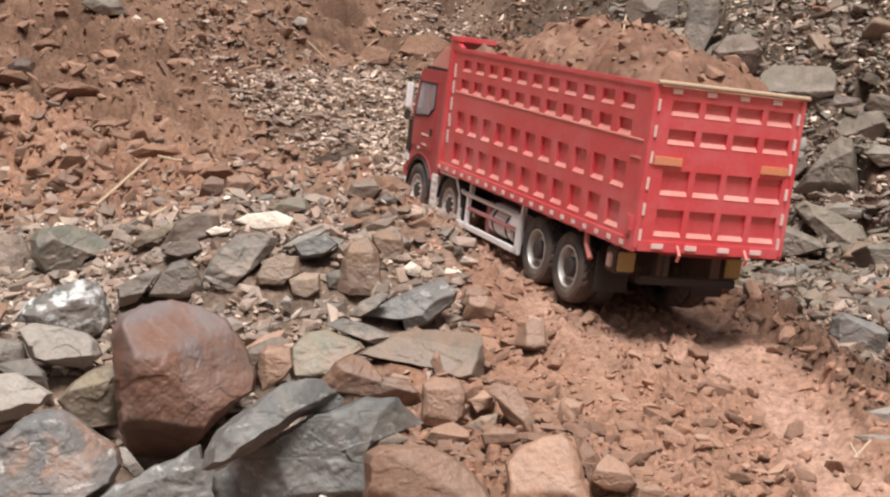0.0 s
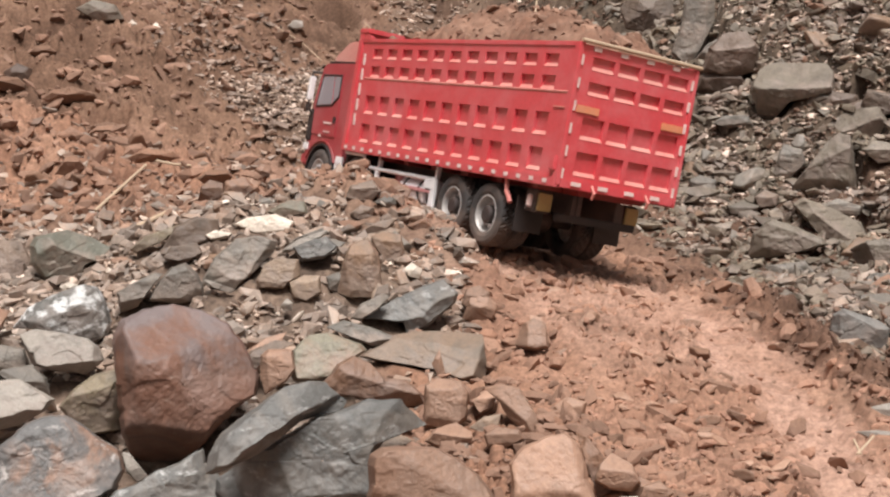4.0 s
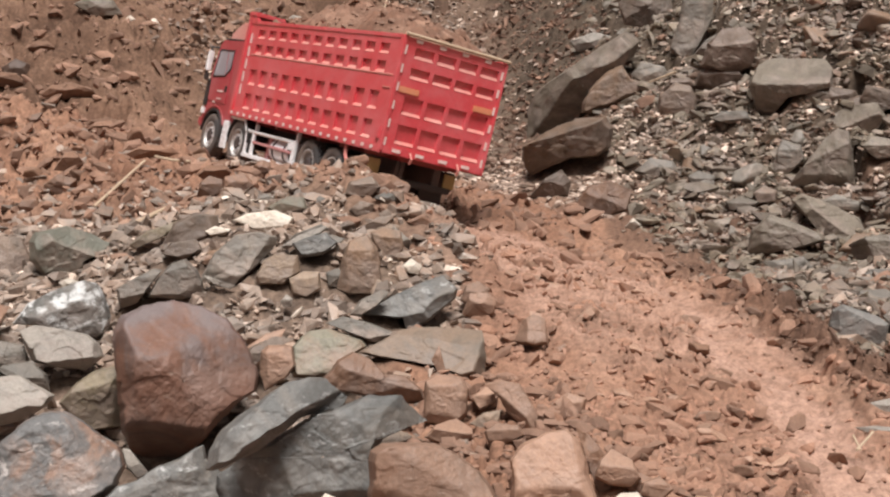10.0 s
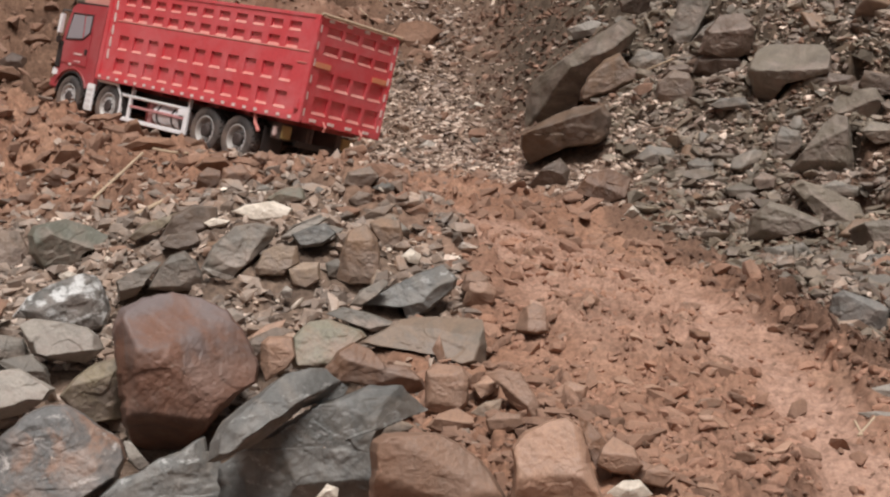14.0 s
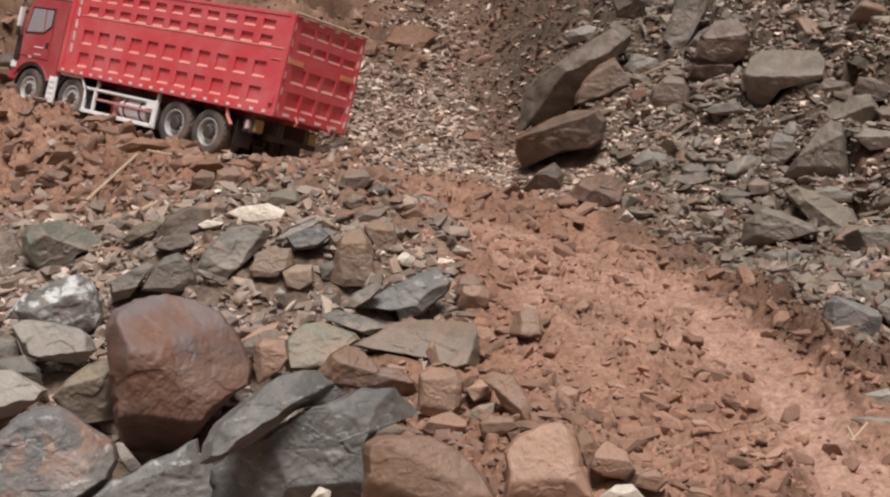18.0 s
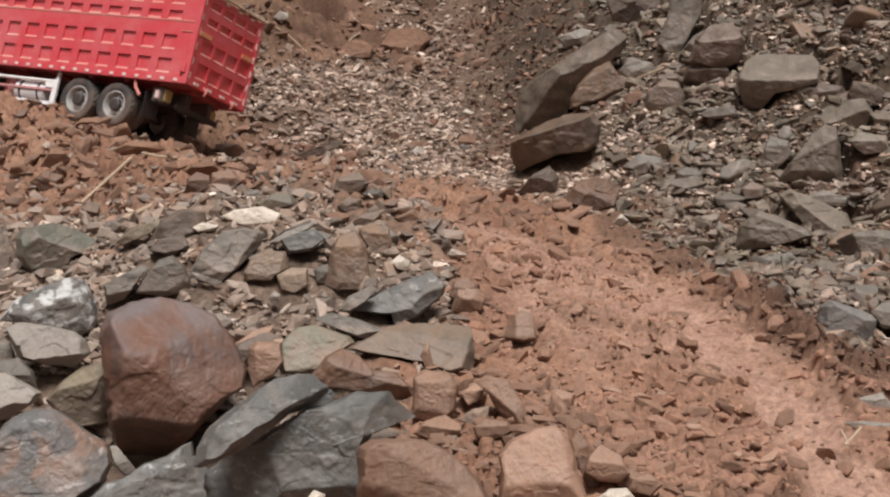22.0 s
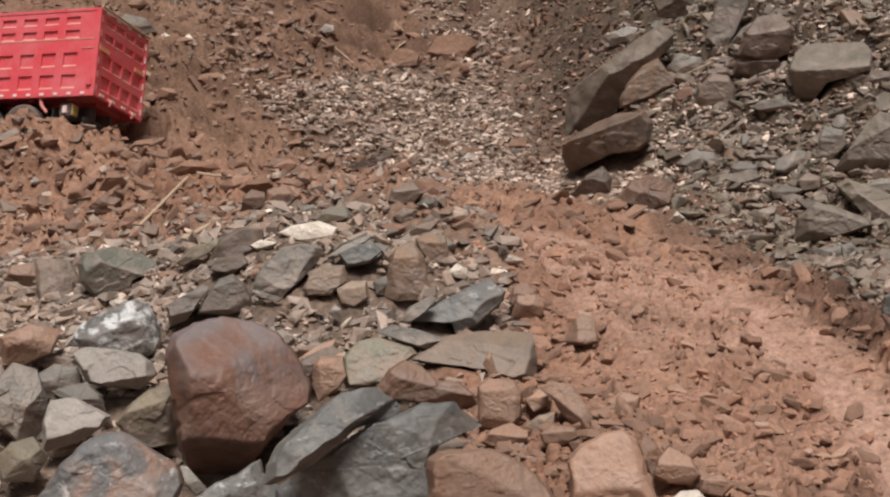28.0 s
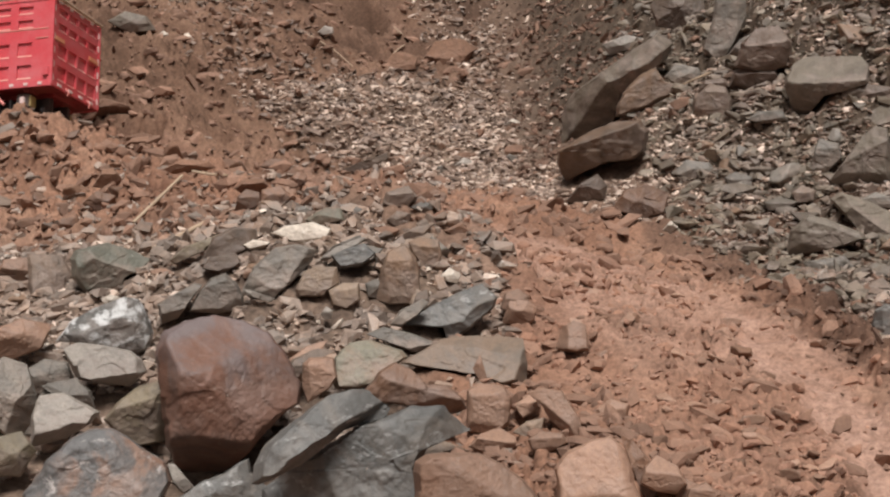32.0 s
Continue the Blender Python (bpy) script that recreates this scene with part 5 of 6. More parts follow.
def box(bm, x0, x1, y0, y1, z0, z1):
    vs = [bm.verts.new((x, y, z)) for x in (x0, x1) for y in (y0, y1) for z in (z0, z1)]
    for f in ((0, 1, 3, 2), (4, 6, 7, 5), (0, 4, 5, 1), (2, 3, 7, 6), (0, 2, 6, 4), (1, 5, 7, 3)):
        bm.faces.new([vs[i] for i in f])
    return bm


def block(*b):
    return box(bmesh.new(), *b)


def tube(points, r, sides=10):
    """A round bar along the points."""
    bm = bmesh.new()
    for a, b in zip(points[:-1], points[1:]):
        a, b = Vector(a), Vector(b)
        d = b - a
        m = Matrix.Translation((a + b) / 2) @ d.to_track_quat("Z", "Y").to_matrix().to_4x4()
        bmesh.ops.create_cone(bm, cap_ends=True, segments=sides, radius1=r, radius2=r, depth=d.length + r * 1.2, matrix=m)
    return bm


def lathe(profile, sides, at, lug=0.0, rows=()):
    """A ring turned round the y axis: profile of (y, radius); rows given are cut into lugs."""
    bm = bmesh.new()
    rings = []
    for k, (yy, r) in enumerate(profile):
        ring = []
        for s in range(sides):
            rr = r - (lug if k in rows and (s + k) % 3 == 0 else 0)
            a = 2 * math.pi * s / sides
            ring.append(bm.verts.new((at[0] + rr * math.cos(a), at[1] + yy, at[2] + rr * math.sin(a))))
        rings.append(ring)
    for a, b in zip(rings[:-1], rings[1:]):
        for s in range(sides):
            bm.faces.new((a[s], a[(s + 1) % sides], b[(s + 1) % sides], b[s]))
    return bm


def pressed_sheet(us, vs, cells, put, sink=0.0042):
    """A steel sheet with pressed panels. us, vs: breaks along and up the sheet; cells: (column, row) sunk panels
    whose foot slopes out; put(u, v, w): place of a point, w out of the sheet. Returns the sheet and the sloping feet."""
    sheet, feet = bmesh.new(), []

    def quad(bm, pts):
        bm.faces.new([bm.verts.new(put(*q)) for q in pts])
    for i in range(len(us) - 1):
        for j in range(len(vs) - 1):
            a, b, c, d = us[i], us[i + 1], vs[j], vs[j + 1]
            if (i, j) not in cells:
                quad(sheet, [(a, c, 0), (b, c, 0), (b, d, 0), (a, d, 0)])
                continue
            e = c + min(0.0050, 0.3 * (d - c))
            quad(sheet, [(a, e, -sink), (b, e, -sink), (b, d, -sink), (a, d, -sink)])
            quad(sheet, [(a, d, -sink), (b, d, -sink), (b, d, 0), (a, d, 0)])
            quad(sheet, [(a, c, 0), (a, e, -sink), (a, d, -sink), (a, d, 0)])
            quad(sheet, [(b, c, 0), (b, e, -sink), (b, d, -sink), (b, d, 0)])
            foot = bmesh.new()
            for out, dz in ((0.0005, 0.0), (-0.001, -0.001)):
                quad(foot, [(a, c + dz, out), (b, c + dz, out), (b, e + dz, out - sink), (a, e + dz, out - sink)])
            feet.append(foot)
    return sheet, feet


BED = 0.097          # floor of the dump box
LONG, HALF, TALL = 0.589, 0.09, 0.171
truck = new("dump_truck")
tagged(truck, "red scale-model dump truck, dusty, loaded with clay, climbing the track", "truck")

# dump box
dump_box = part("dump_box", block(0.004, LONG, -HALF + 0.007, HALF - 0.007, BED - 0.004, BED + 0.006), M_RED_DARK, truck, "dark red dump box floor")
us = [0.0, 0.044]
for k in range(11):
    us += [0.044 + 0.0475 * k + 0.0305, 0.044 + 0.0475 * (k + 1)] if k < 10 else [0.044 + 0.0475 * k + 0.0305]
us.append(LONG)
side_rows = [0.0, 0.013, 0.0415, 0.057, 0.0855, 0.1135, 0.131, 0.142, 0.158, TALL]
side_cells = {(1 + 2 * k, j) for k in range(11) for j in (1, 3, 5, 7)}
for s, word in ((1, "left"), (-1, "right")):
    sheet, feet = pressed_sheet(us, side_rows, side_cells, lambda u, v, w: (u, s * (HALF + w), BED + v))
    panel = part("side_panel", sheet, M_RED, truck, "red pressed-steel side with sunk panels")
    for foot in feet:
        part("panel_foot", foot, M_LEDGE, panel, "pale dusty sloping foot")
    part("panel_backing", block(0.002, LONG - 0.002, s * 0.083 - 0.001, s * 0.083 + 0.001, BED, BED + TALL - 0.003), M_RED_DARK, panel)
    part("bottom_rail", block(-0.001, LONG + 0.002, s * 0.0915 - 0.0022, s * 0.0915 + 0.0022, BED - 0.004, BED + 0.0085), M_RED, panel, "red bottom rail", 0.0008)
    part("top_rail", block(0, LONG, s * 0.088 - 0.0035, s * 0.088 + 0.0035, BED + TALL - 0.004, BED + TALL + 0.0025), M_RED, panel, "red top rail", 0.001)
    part("middle_seam", block(0.006, 0.036, s * 0.0908 - 0.0007, s * 0.0908 + 0.0007, BED + 0.0922, BED + 0.0942), M_LEDGE, panel, "pale dusty weld seam")
    ledge = bmesh.new()
    rim = [(0.1092, 0.0000), (0.1135, 0.0000), (0.1126, 0.0012), (0.1114, 0.0012)]
    near, far = [[ledge.verts.new((u, s * (HALF + w - 0.0002), BED + v)) for v, w in rim] for u in (0.010, LONG - 0.024)]
    for k in range(4):
        ledge.faces.new((near[k], near[(k + 1) % 4], far[(k + 1) % 4], far[k]))
    ledge.faces.new(near)
    ledge.faces.new(far[::-1])
    bmesh.ops.recalc_face_normals(ledge, faces=ledge.faces)
    part("ledge", ledge, M_LEDGE, panel, "narrow pale dusty ledge")
    part("rear_post", block(-0.002, 0.009, s * 0.0905 - 0.003, s * 0.0905 + 0.003, BED, BED + TALL + 0.001), M_RED, panel, "red corner post", 0.0008)
    part("hinge_lug", block(0.004, 0.017, s * 0.094 - 0.003, s * 0.094 + 0.003, BED + 0.016, BED + 0.034), M_RED, panel, "red hinge lug", 0.0015)
    for k in range(20):
        at = 0.018 + 0.0295 * k
        part("rail_reflector", block(at, at + 0.0085, s * 0.0944 - 0.0004, s * 0.0944 + 0.0004, BED - 0.0003, BED + 0.0048), M_STICKER, panel, "pale pink reflector")
    for k in range(5):
        at = BED + 0.038 + 0.0235 * k
        bm = bmesh.new()
        for dx, z0, z1 in ((0.0, 0, 0.011), (0.002, 0.004, 0.018)):
            box(bm, 0.572 + dx, 0.5765 + dx, s * 0.0909 - 0.0006, s * 0.0909 + 0.0006, at + z0, at + z1)
        part("front_reflector", bm, M_STICKER, panel, "pale reflective chevron strip")

# headboard, a little higher than the sides
headboard = part("headboard", block(LONG, LONG + 0.014, -0.0925, 0.0925, BED - 0.004, BED + 0.186), M_RED, truck, "red headboard of the dump box", 0.0015)
part("headboard_lip", block(LONG - 0.02, LONG + 0.014, -0.0935, 0.0935, BED + 0.181, BED + 0.189), M_RED, headboard, "red folded lip", 0.0015)
for s in (1, -1):
    bm = bmesh.new()
    vs = [bm.verts.new((px, s * 0.089 + d, BED + pz)) for d in (-0.003, 0.003) for px, pz in ((LONG, TALL), (LONG, 0.186), (LONG - 0.03, TALL + 0.004), (LONG - 0.03, TALL))]
    for f in ((0, 1, 2, 3), (7, 6, 5, 4), (0, 4, 5, 1), (1, 5, 6, 2), (2, 6, 7, 3), (3, 7, 4, 0)):
        bm.faces.new([vs[i] for i in f])
    part("corner_gusset", bm, M_RED, headboard, "red corner gusset")

# tailgate
tailgate = part("tailgate", block(0.0045, 0.0065, -0.086, 0.086, BED, BED + TALL), M_RED_DARK, truck, "dark red back of the tailgate")
vs_gate = [-HALF, -0.080, -0.048, -0.041, -0.009, -0.002, 0.030, 0.037, 0.070, HALF]
gate_rows = [0.0, 0.014, 0.043, 0.058, 0.085, 0.112, 0.128, 0.142, 0.158, TALL]
gate_cells = {(1 + 2 * k, j) for k in range(4) for j in (1, 3, 5, 7)}
sheet, feet = pressed_sheet(vs_gate, gate_rows, gate_cells, lambda u, v, w: (-w, u, BED + v))
gate = part("gate_sheet", sheet, M_RED, tailgate, "red pressed-steel gate with sunk panels")
for foot in feet:
    part("panel_foot", foot, M_LEDGE, tailgate, "pale dusty sloping foot")
part("gate_top_bar", tube([(-0.003, -0.093, BED + TALL + 0.004), (-0.003, 0.091, BED + TALL + 0.004)], 0.0026), M_STRAW, tailgate, "clay-caked top bar")
for s in (1, -1):
    part("amber_plate", block(-0.0022, 0.0, *sorted((s * 0.049, s * 0.083)), BED + 0.0895, BED + 0.0985), M_AMBER, tailgate, "amber reflector plate", 0.0005)
    for k in range(6):
        at = BED + 0.008 + 0.0275 * k
        part("edge_reflector", block(-0.0016, 0.0, s * 0.0865 - 0.0017, s * 0.0865 + 0.0017, at, at + 0.0125), M_STICKER, tailgate, "pale edge reflector")
    part("gate_hook", tube([(-0.002, s * 0.042 - 0.002, BED + 0.004), (-0.009, s * 0.042 - 0.002, BED - 0.004), (-0.006, s * 0.042 - 0.002, BED - 0.010)], 0.0018, 8), M_LEDGE, tailgate, "dusty tailgate hook")
for k in range(4):
    at = -0.062 + 0.041 * k
    part("top_reflector", block(-0.0016, 0.0, at, at + 0.011, BED + TALL - 0.006, BED + TALL - 0.001), M_STICKER, tailgate, "pale top reflector")
    part("foot_reflector", block(-0.0036, -0.002, at - 0.003, at + 0.011, BED + 0.001, BED + 0.006), M_STICKER, tailgate, "pale reflector on the lower bar")
part("lower_bar", block(-0.002, 0.003, -0.088, 0.088, BED - 0.003, BED + 0.009), M_RED, tailgate, "red lower bar", 0.0008)

# chassis
for s in (1, -1):
    part("frame_rail", block(0.03, 0.74, s * 0.03 - 0.004, s * 0.03 + 0.004, 0.062, 0.088), M_FRAME, truck, "dark chassis rail", 0.001)
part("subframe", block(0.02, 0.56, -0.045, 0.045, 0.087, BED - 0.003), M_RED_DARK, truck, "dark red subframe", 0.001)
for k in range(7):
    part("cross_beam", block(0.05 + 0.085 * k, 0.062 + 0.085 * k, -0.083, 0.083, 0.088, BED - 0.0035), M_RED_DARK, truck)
for wx, hz in ((0.155, 0.046), (0.245, 0.047), (0.551, 0.048), (0.69, 0.048)):
    part("axle", tube([(wx, -0.062, hz), (wx, 0.062, hz)], 0.007, 12), M_FRAME, truck, "dark axle")
    for s in (1, -1):
        part("leaf_spring", tube([(wx - 0.05, s * 0.036, 0.064), (wx, s * 0.036, 0.054), (wx + 0.05, s * 0.036, 0.064)], 0.0035, 6), M_FRAME, truck)
for wx in (0.155, 0.245):
    bm = bmesh.new()
    bmesh.ops.create_uvsphere(bm, u_segments=16, v_segments=10, radius=0.018, matrix=pose(wx, 0, 0.047))
    part("differential", bm, M_FRAME, truck)
part("drive_shaft", tube([(0.155, 0, 0.05), (0.245, 0, 0.052), (0.46, 0, 0.066)], 0.0045), M_FRAME, truck)
part("gearbox", block(0.46, 0.58, -0.024, 0.024, 0.05, 0.085), M_FRAME, truck, "", 0.004)
part("hoist_cylinder", tube([(0.30, 0, 0.072), (0.44, 0, 0.092)], 0.010, 14), M_TANK, truck, "silver hoist cylinder")
part("rear_bumper", block(0.030, 0.038, -0.062, 0.062, 0.052, 0.062), M_BLACK, truck, "black rear bumper", 0.0015)
for s in (1, -1):
    part("bumper_bracket", block(0.032, 0.044, s * 0.036 - 0.004, s * 0.036 + 0.004, 0.052, 0.086), M_FRAME, truck)
    part("mud_flap", block(0.088, 0.0895, *sorted((s * 0.042, s * 0.084)), 0.03, 0.075), M_BLACK, truck, "black rubber mud flap")
    part("flap_bracket", tube([(0.118, s * 0.086, BED - 0.002), (0.112, s * 0.087, 0.078), (0.101, s * 0.087, 0.066)], 0.0032, 8), M_LEDGE, truck, "pale dusty bracket")
    lamp = part("tail_lamp", block(0.052, 0.078, *sorted((s * 0.056, s * 0.080)), 0.058, 0.086), M_FRAME, truck, "dark tail lamp box", 0.002)
    part("lamp_glass", block(0.049, 0.0522, *sorted((s * 0.058, s * 0.079)), 0.061, 0.083), M_LAMP, lamp, "dusty yellow lamp glass", 0.001)
    part("lamp_side_glass", block(0.059, 0.0705, *sorted((s * 0.0798, s * 0.0835)), 0.063, 0.080), M_STICKER, lamp, "pale side lamp glass", 0.003)
    # side guard between the axles
    guard = part("side_guard", tube([(0.516, s * 0.083, 0.074), (0.303, s * 0.083, 0.074)], 0.0030), M_WHITE, truck, "white tubular side guard")
    part("guard_lower_bar", block(0.300, 0.518, s * 0.083 - 0.003, s * 0.083 + 0.003, 0.0270, 0.0345), M_WHITE, guard, "white lower bar", 0.001)
    for at, w in ((0.512, 0.004), (0.482, 0.0035), (0.305, 0.006)):
        part("guard_post", block(at - w, at + w, s * 0.083 - 0.003, s * 0.083 + 0.003, 0.027, 0.078), M_WHITE, guard, "white post", 0.001)
    for at in (0.482, 0.305):
        part("guard_strut", block(at - 0.003, at + 0.003, s * 0.080 - 0.003, s * 0.080 + 0.003, 0.076, BED), M_WHITE, guard)
    part("guard_middle_bar", block(0.303, 0.485, s * 0.083 - 0.0025, s * 0.083 + 0.0025, 0.054, 0.059), M_PINK, guard, "faded red middle bar", 0.001)
    part("guard_panel", block(0.487, 0.509, s * 0.078 - 0.001, s * 0.078 + 0.001, 0.034, 0.071), M_BLACK, guard, "black panel")
    part("guard_corner_plate", block(0.300, 0.330, s * 0.0845 - 0.002, s * 0.0845 + 0.002, 0.060, 0.072), M_WHITE, guard, "white plate", 0.001)
    bm = bmesh.new()
    bmesh.ops.create_cone(bm, cap_ends=True, segments=24, radius1=0.0205, radius2=0.0205, depth=0.078, matrix=pose(0.372, s * 0.062, 0.054, 0, 90, 0))
    tank = part("fuel_tank", bm, M_TANK, truck, "silver cylindrical fuel tank", 0.002)
    for at in (0.35, 0.395):
        bm = bmesh.new()
        bmesh.ops.create_cone(bm, cap_ends=True, segments=24, radius1=0.0213, radius2=0.0213, depth=0.004, matrix=pose(at, s * 0.062, 0.054, 0, 90, 0))
        part("tank_strap", bm, M_FRAME, tank, "dark tank strap")
    part("tank_plate", block(0.335, 0.405, s * 0.070 - 0.006, s * 0.070 + 0.006, 0.0705, 0.0775), M_WHITE, tank, "white step plate", 0.001)
    part("battery_box", block(0.418, 0.432, *sorted((s * 0.045, s * 0.076)), 0.026, 0.072), M_PINK, truck, "faded red box", 0.0015)
    part("air_tank", tube([(0.440, s * 0.066, 0.030), (0.440, s * 0.066, 0.07)], 0.007, 14), M_RED_DARK, truck, "dark red upright tank")
    # plate and step between the front axles
    part("step_plate", block(0.606, 0.632, s * 0.083 - 0.002, s * 0.083 + 0.002, 0.030, 0.082), M_WHITE, truck, "white plate between the front wheels", 0.001)
    for k in range(4):
        part("step_slot", block(0.611, 0.627, s * 0.0855 - 0.0005, s * 0.0855 + 0.0005, 0.037 + 0.011 * k, 0.041 + 0.011 * k), M_TANK, truck)
    # mudguards
    for wx, r, mat in ((0.551, 0.050, M_BLACK), (0.69, 0.050, M_BLACK)):
        bm = bmesh.new()
        prev = None
        for k in range(15):
            a = radians(5 + 170 * k / 14)
            ring = [bm.verts.new((wx + rr * math.cos(a), s * yy, 0.048 + rr * math.sin(a))) for rr, yy in ((r, 0.054), (r, 0.0865), (r - 0.003, 0.0865), (r - 0.003, 0.054))]
            if prev:
                for i in range(4):
                    bm.faces.new((prev[i], prev[(i + 1) % 4], ring[(i + 1) % 4], ring[i]))
            prev = ring
        part("mudguard", bm, mat, truck, "black mudguard")
    part("guard_stay", tube([(0.600, s * 0.084, BED - 0.002), (0.590, s * 0.086, 0.091), (0.528, s * 0.086, 0.091), (0.515, s * 0.085, 0.074)], 0.0028, 8), M_WHITE, truck, "white bent stay")

# cab: a side outline pulled across the truck
def prism(outline, y0, y1):
    bm = bmesh.new()
    a = [bm.verts.new((px, y0, pz)) for px, pz in outline]
    b = [bm.verts.new((px, y1, pz)) for px, pz in outline]
    bm.faces.new(a)
    bm.faces.new(b[::-1])
    for i in range(len(a)):
        j = (i + 1) % len(a)
        bm.faces.new((a[i], b[i], b[j], a[j]))
    return bm


arch = [(0.69 + 0.052 * math.cos(radians(d)), 0.048 + 0.052 * math.sin(radians(d))) for d in range(30, 151, 15)]
cab = part("cab", prism([(0.750, 0.078), (0.752, 0.140), (0.747, 0.160), (0.732, 0.222), (0.722, 0.230), (0.624, 0.232), (0.620, 0.226), (0.620, 0.070), (0.642, 0.070)] + arch[::-1] + [(0.738, 0.074)], -0.0855, 0.0855), M_CAB, truck, "red cab with dusty paint", 0.0022)
part("roof_deflector", prism([(0.716, 0.232), (0.706, 0.248), (0.672, 0.268), (0.628, 0.270), (0.622, 0.266), (0.622, 0.232)], -0.078, 0.078), M_ROOF, cab, "dusty pale red roof deflector", 0.004)
part("roof_gap", block(0.622, 0.72, -0.082, 0.082, 0.2305, 0.2345), M_BLACK, cab, "dark gap under the deflector")
part("windshield", prism([(0.7515, 0.158), (0.7365, 0.219), (0.7335, 0.219), (0.7480, 0.157)], -0.076, 0.076), M_GLASS, cab, "dark windshield")
part("grille", block(0.749, 0.755, -0.066, 0.066, 0.098, 0.148), M_BLACK, cab, "black grille", 0.002)
part("front_bumper", block(0.728, 0.762, -0.086, 0.086, 0.058, 0.080), M_CAB, cab, "red front bumper", 0.004)
part("cab_back", block(0.6145, 0.6205, -0.076, 0.076, 0.075, 0.225), M_BLACK, cab, "black rear wall of the cab")
for s in (1, -1):
    def side(u, v, w=0.0):
        return (u, s * (0.0858 + w), v)
    door = part("door", prism([(0.735, 0.112), (0.737, 0.156), (0.7275, 0.214), (0.655, 0.216), (0.652, 0.110)], *sorted((s * 0.0850, s * 0.0872))), M_CAB, cab, "red cab door", 0.0006)
    part("door_window", prism([(0.7290, 0.160), (0.7195, 0.208), (0.684, 0.209), (0.679, 0.164)], *sorted((s * 0.0868, s * 0.0880))), M_GLASS, door, "tinted door window")
    part("quarter_window", prism([(0.675, 0.166), (0.680, 0.209), (0.660, 0.209), (0.660, 0.178)], *sorted((s * 0.0868, s * 0.0880))), M_GLASS, door, "small rear door window")
    part("window_frame", tube([(0.7305, s * 0.0875, 0.158), (0.7205, s * 0.0875, 0.2105), (0.658, s * 0.0875, 0.2115), (0.657, s * 0.0875, 0.176), (0.677, s * 0.0875, 0.162), (0.7305, s * 0.0875, 0.158)], 0.0014, 6), M_BLACK, door, "black window frame")
    part("door_handle", block(0.656, 0.664, s * 0.0878 - 0.001, s * 0.0878 + 0.001, 0.133, 0.144), M_BLACK, door, "black door handle", 0.0006)
    part("door_bars", block(0.670, 0.696, s * 0.0876 - 0.0006, s * 0.0876 + 0.0006, 0.131, 0.134), M_STICKER, door, "pale bar of lettering")
    part("door_line", block(0.672, 0.692, s * 0.0876 - 0.0006, s * 0.0876 + 0.0006, 0.117, 0.119), M_STICKER, door, "pale bar of lettering")
    part("wheel_arch_trim", tube([(0.69 + 0.054 * math.cos(radians(d)), s * 0.0862, 0.048 + 0.054 * math.sin(radians(d))) for d in range(25, 156, 13)], 0.0022, 6), M_RED_DARK, cab, "dark red arch trim")
    part("marker_lamp", block(0.700, 0.708, s * 0.0865 - 0.0015, s * 0.0865 + 0.0015, 0.108, 0.113), M_STICKER, cab, "pale marker lamp", 0.0008)
    part("headlamp", block(0.737, 0.758, *sorted((s * 0.058, s * 0.0875)), 0.082, 0.099), M_WHITE, cab, "white headlamp", 0.003)
    part("corner_vent", block(0.736, 0.752, s * 0.0855 - 0.003, s * 0.0855 + 0.003, 0.100, 0.152), M_BLACK, cab, "black corner panel", 0.0015)
    mirror = part("mirror_arm", tube([(0.734, s * 0.085, 0.214), (0.744, s * 0.097, 0.213), (0.744, s * 0.097, 0.150), (0.740, s * 0.087, 0.148)], 0.0018, 8), M_BLACK, cab, "black mirror arm")
    part("mirror_housing", block(0.739, 0.747, *sorted((s * 0.091, s * 0.102)), 0.166, 0.206), M_WHITE, mirror, "pale mirror face in a black housing", 0.002)
    part("small_mirror", block(0.739, 0.747, *sorted((s * 0.092, s * 0.101)), 0.148, 0.162), M_BLACK, mirror, "small black mirror", 0.002)

# the cab is a little narrower than the dump box and long in the nose
for piece in (cab, *cab.children_recursive):
    piece.data.transform(Matrix.Translation((0.62, 0, 0)) @ Matrix.Diagonal((1.10, 0.945, 1, 1)) @ Matrix.Translation((-0.62, 0, 0)))

# wheels
RADIUS = 0.0415
WHEELS = []


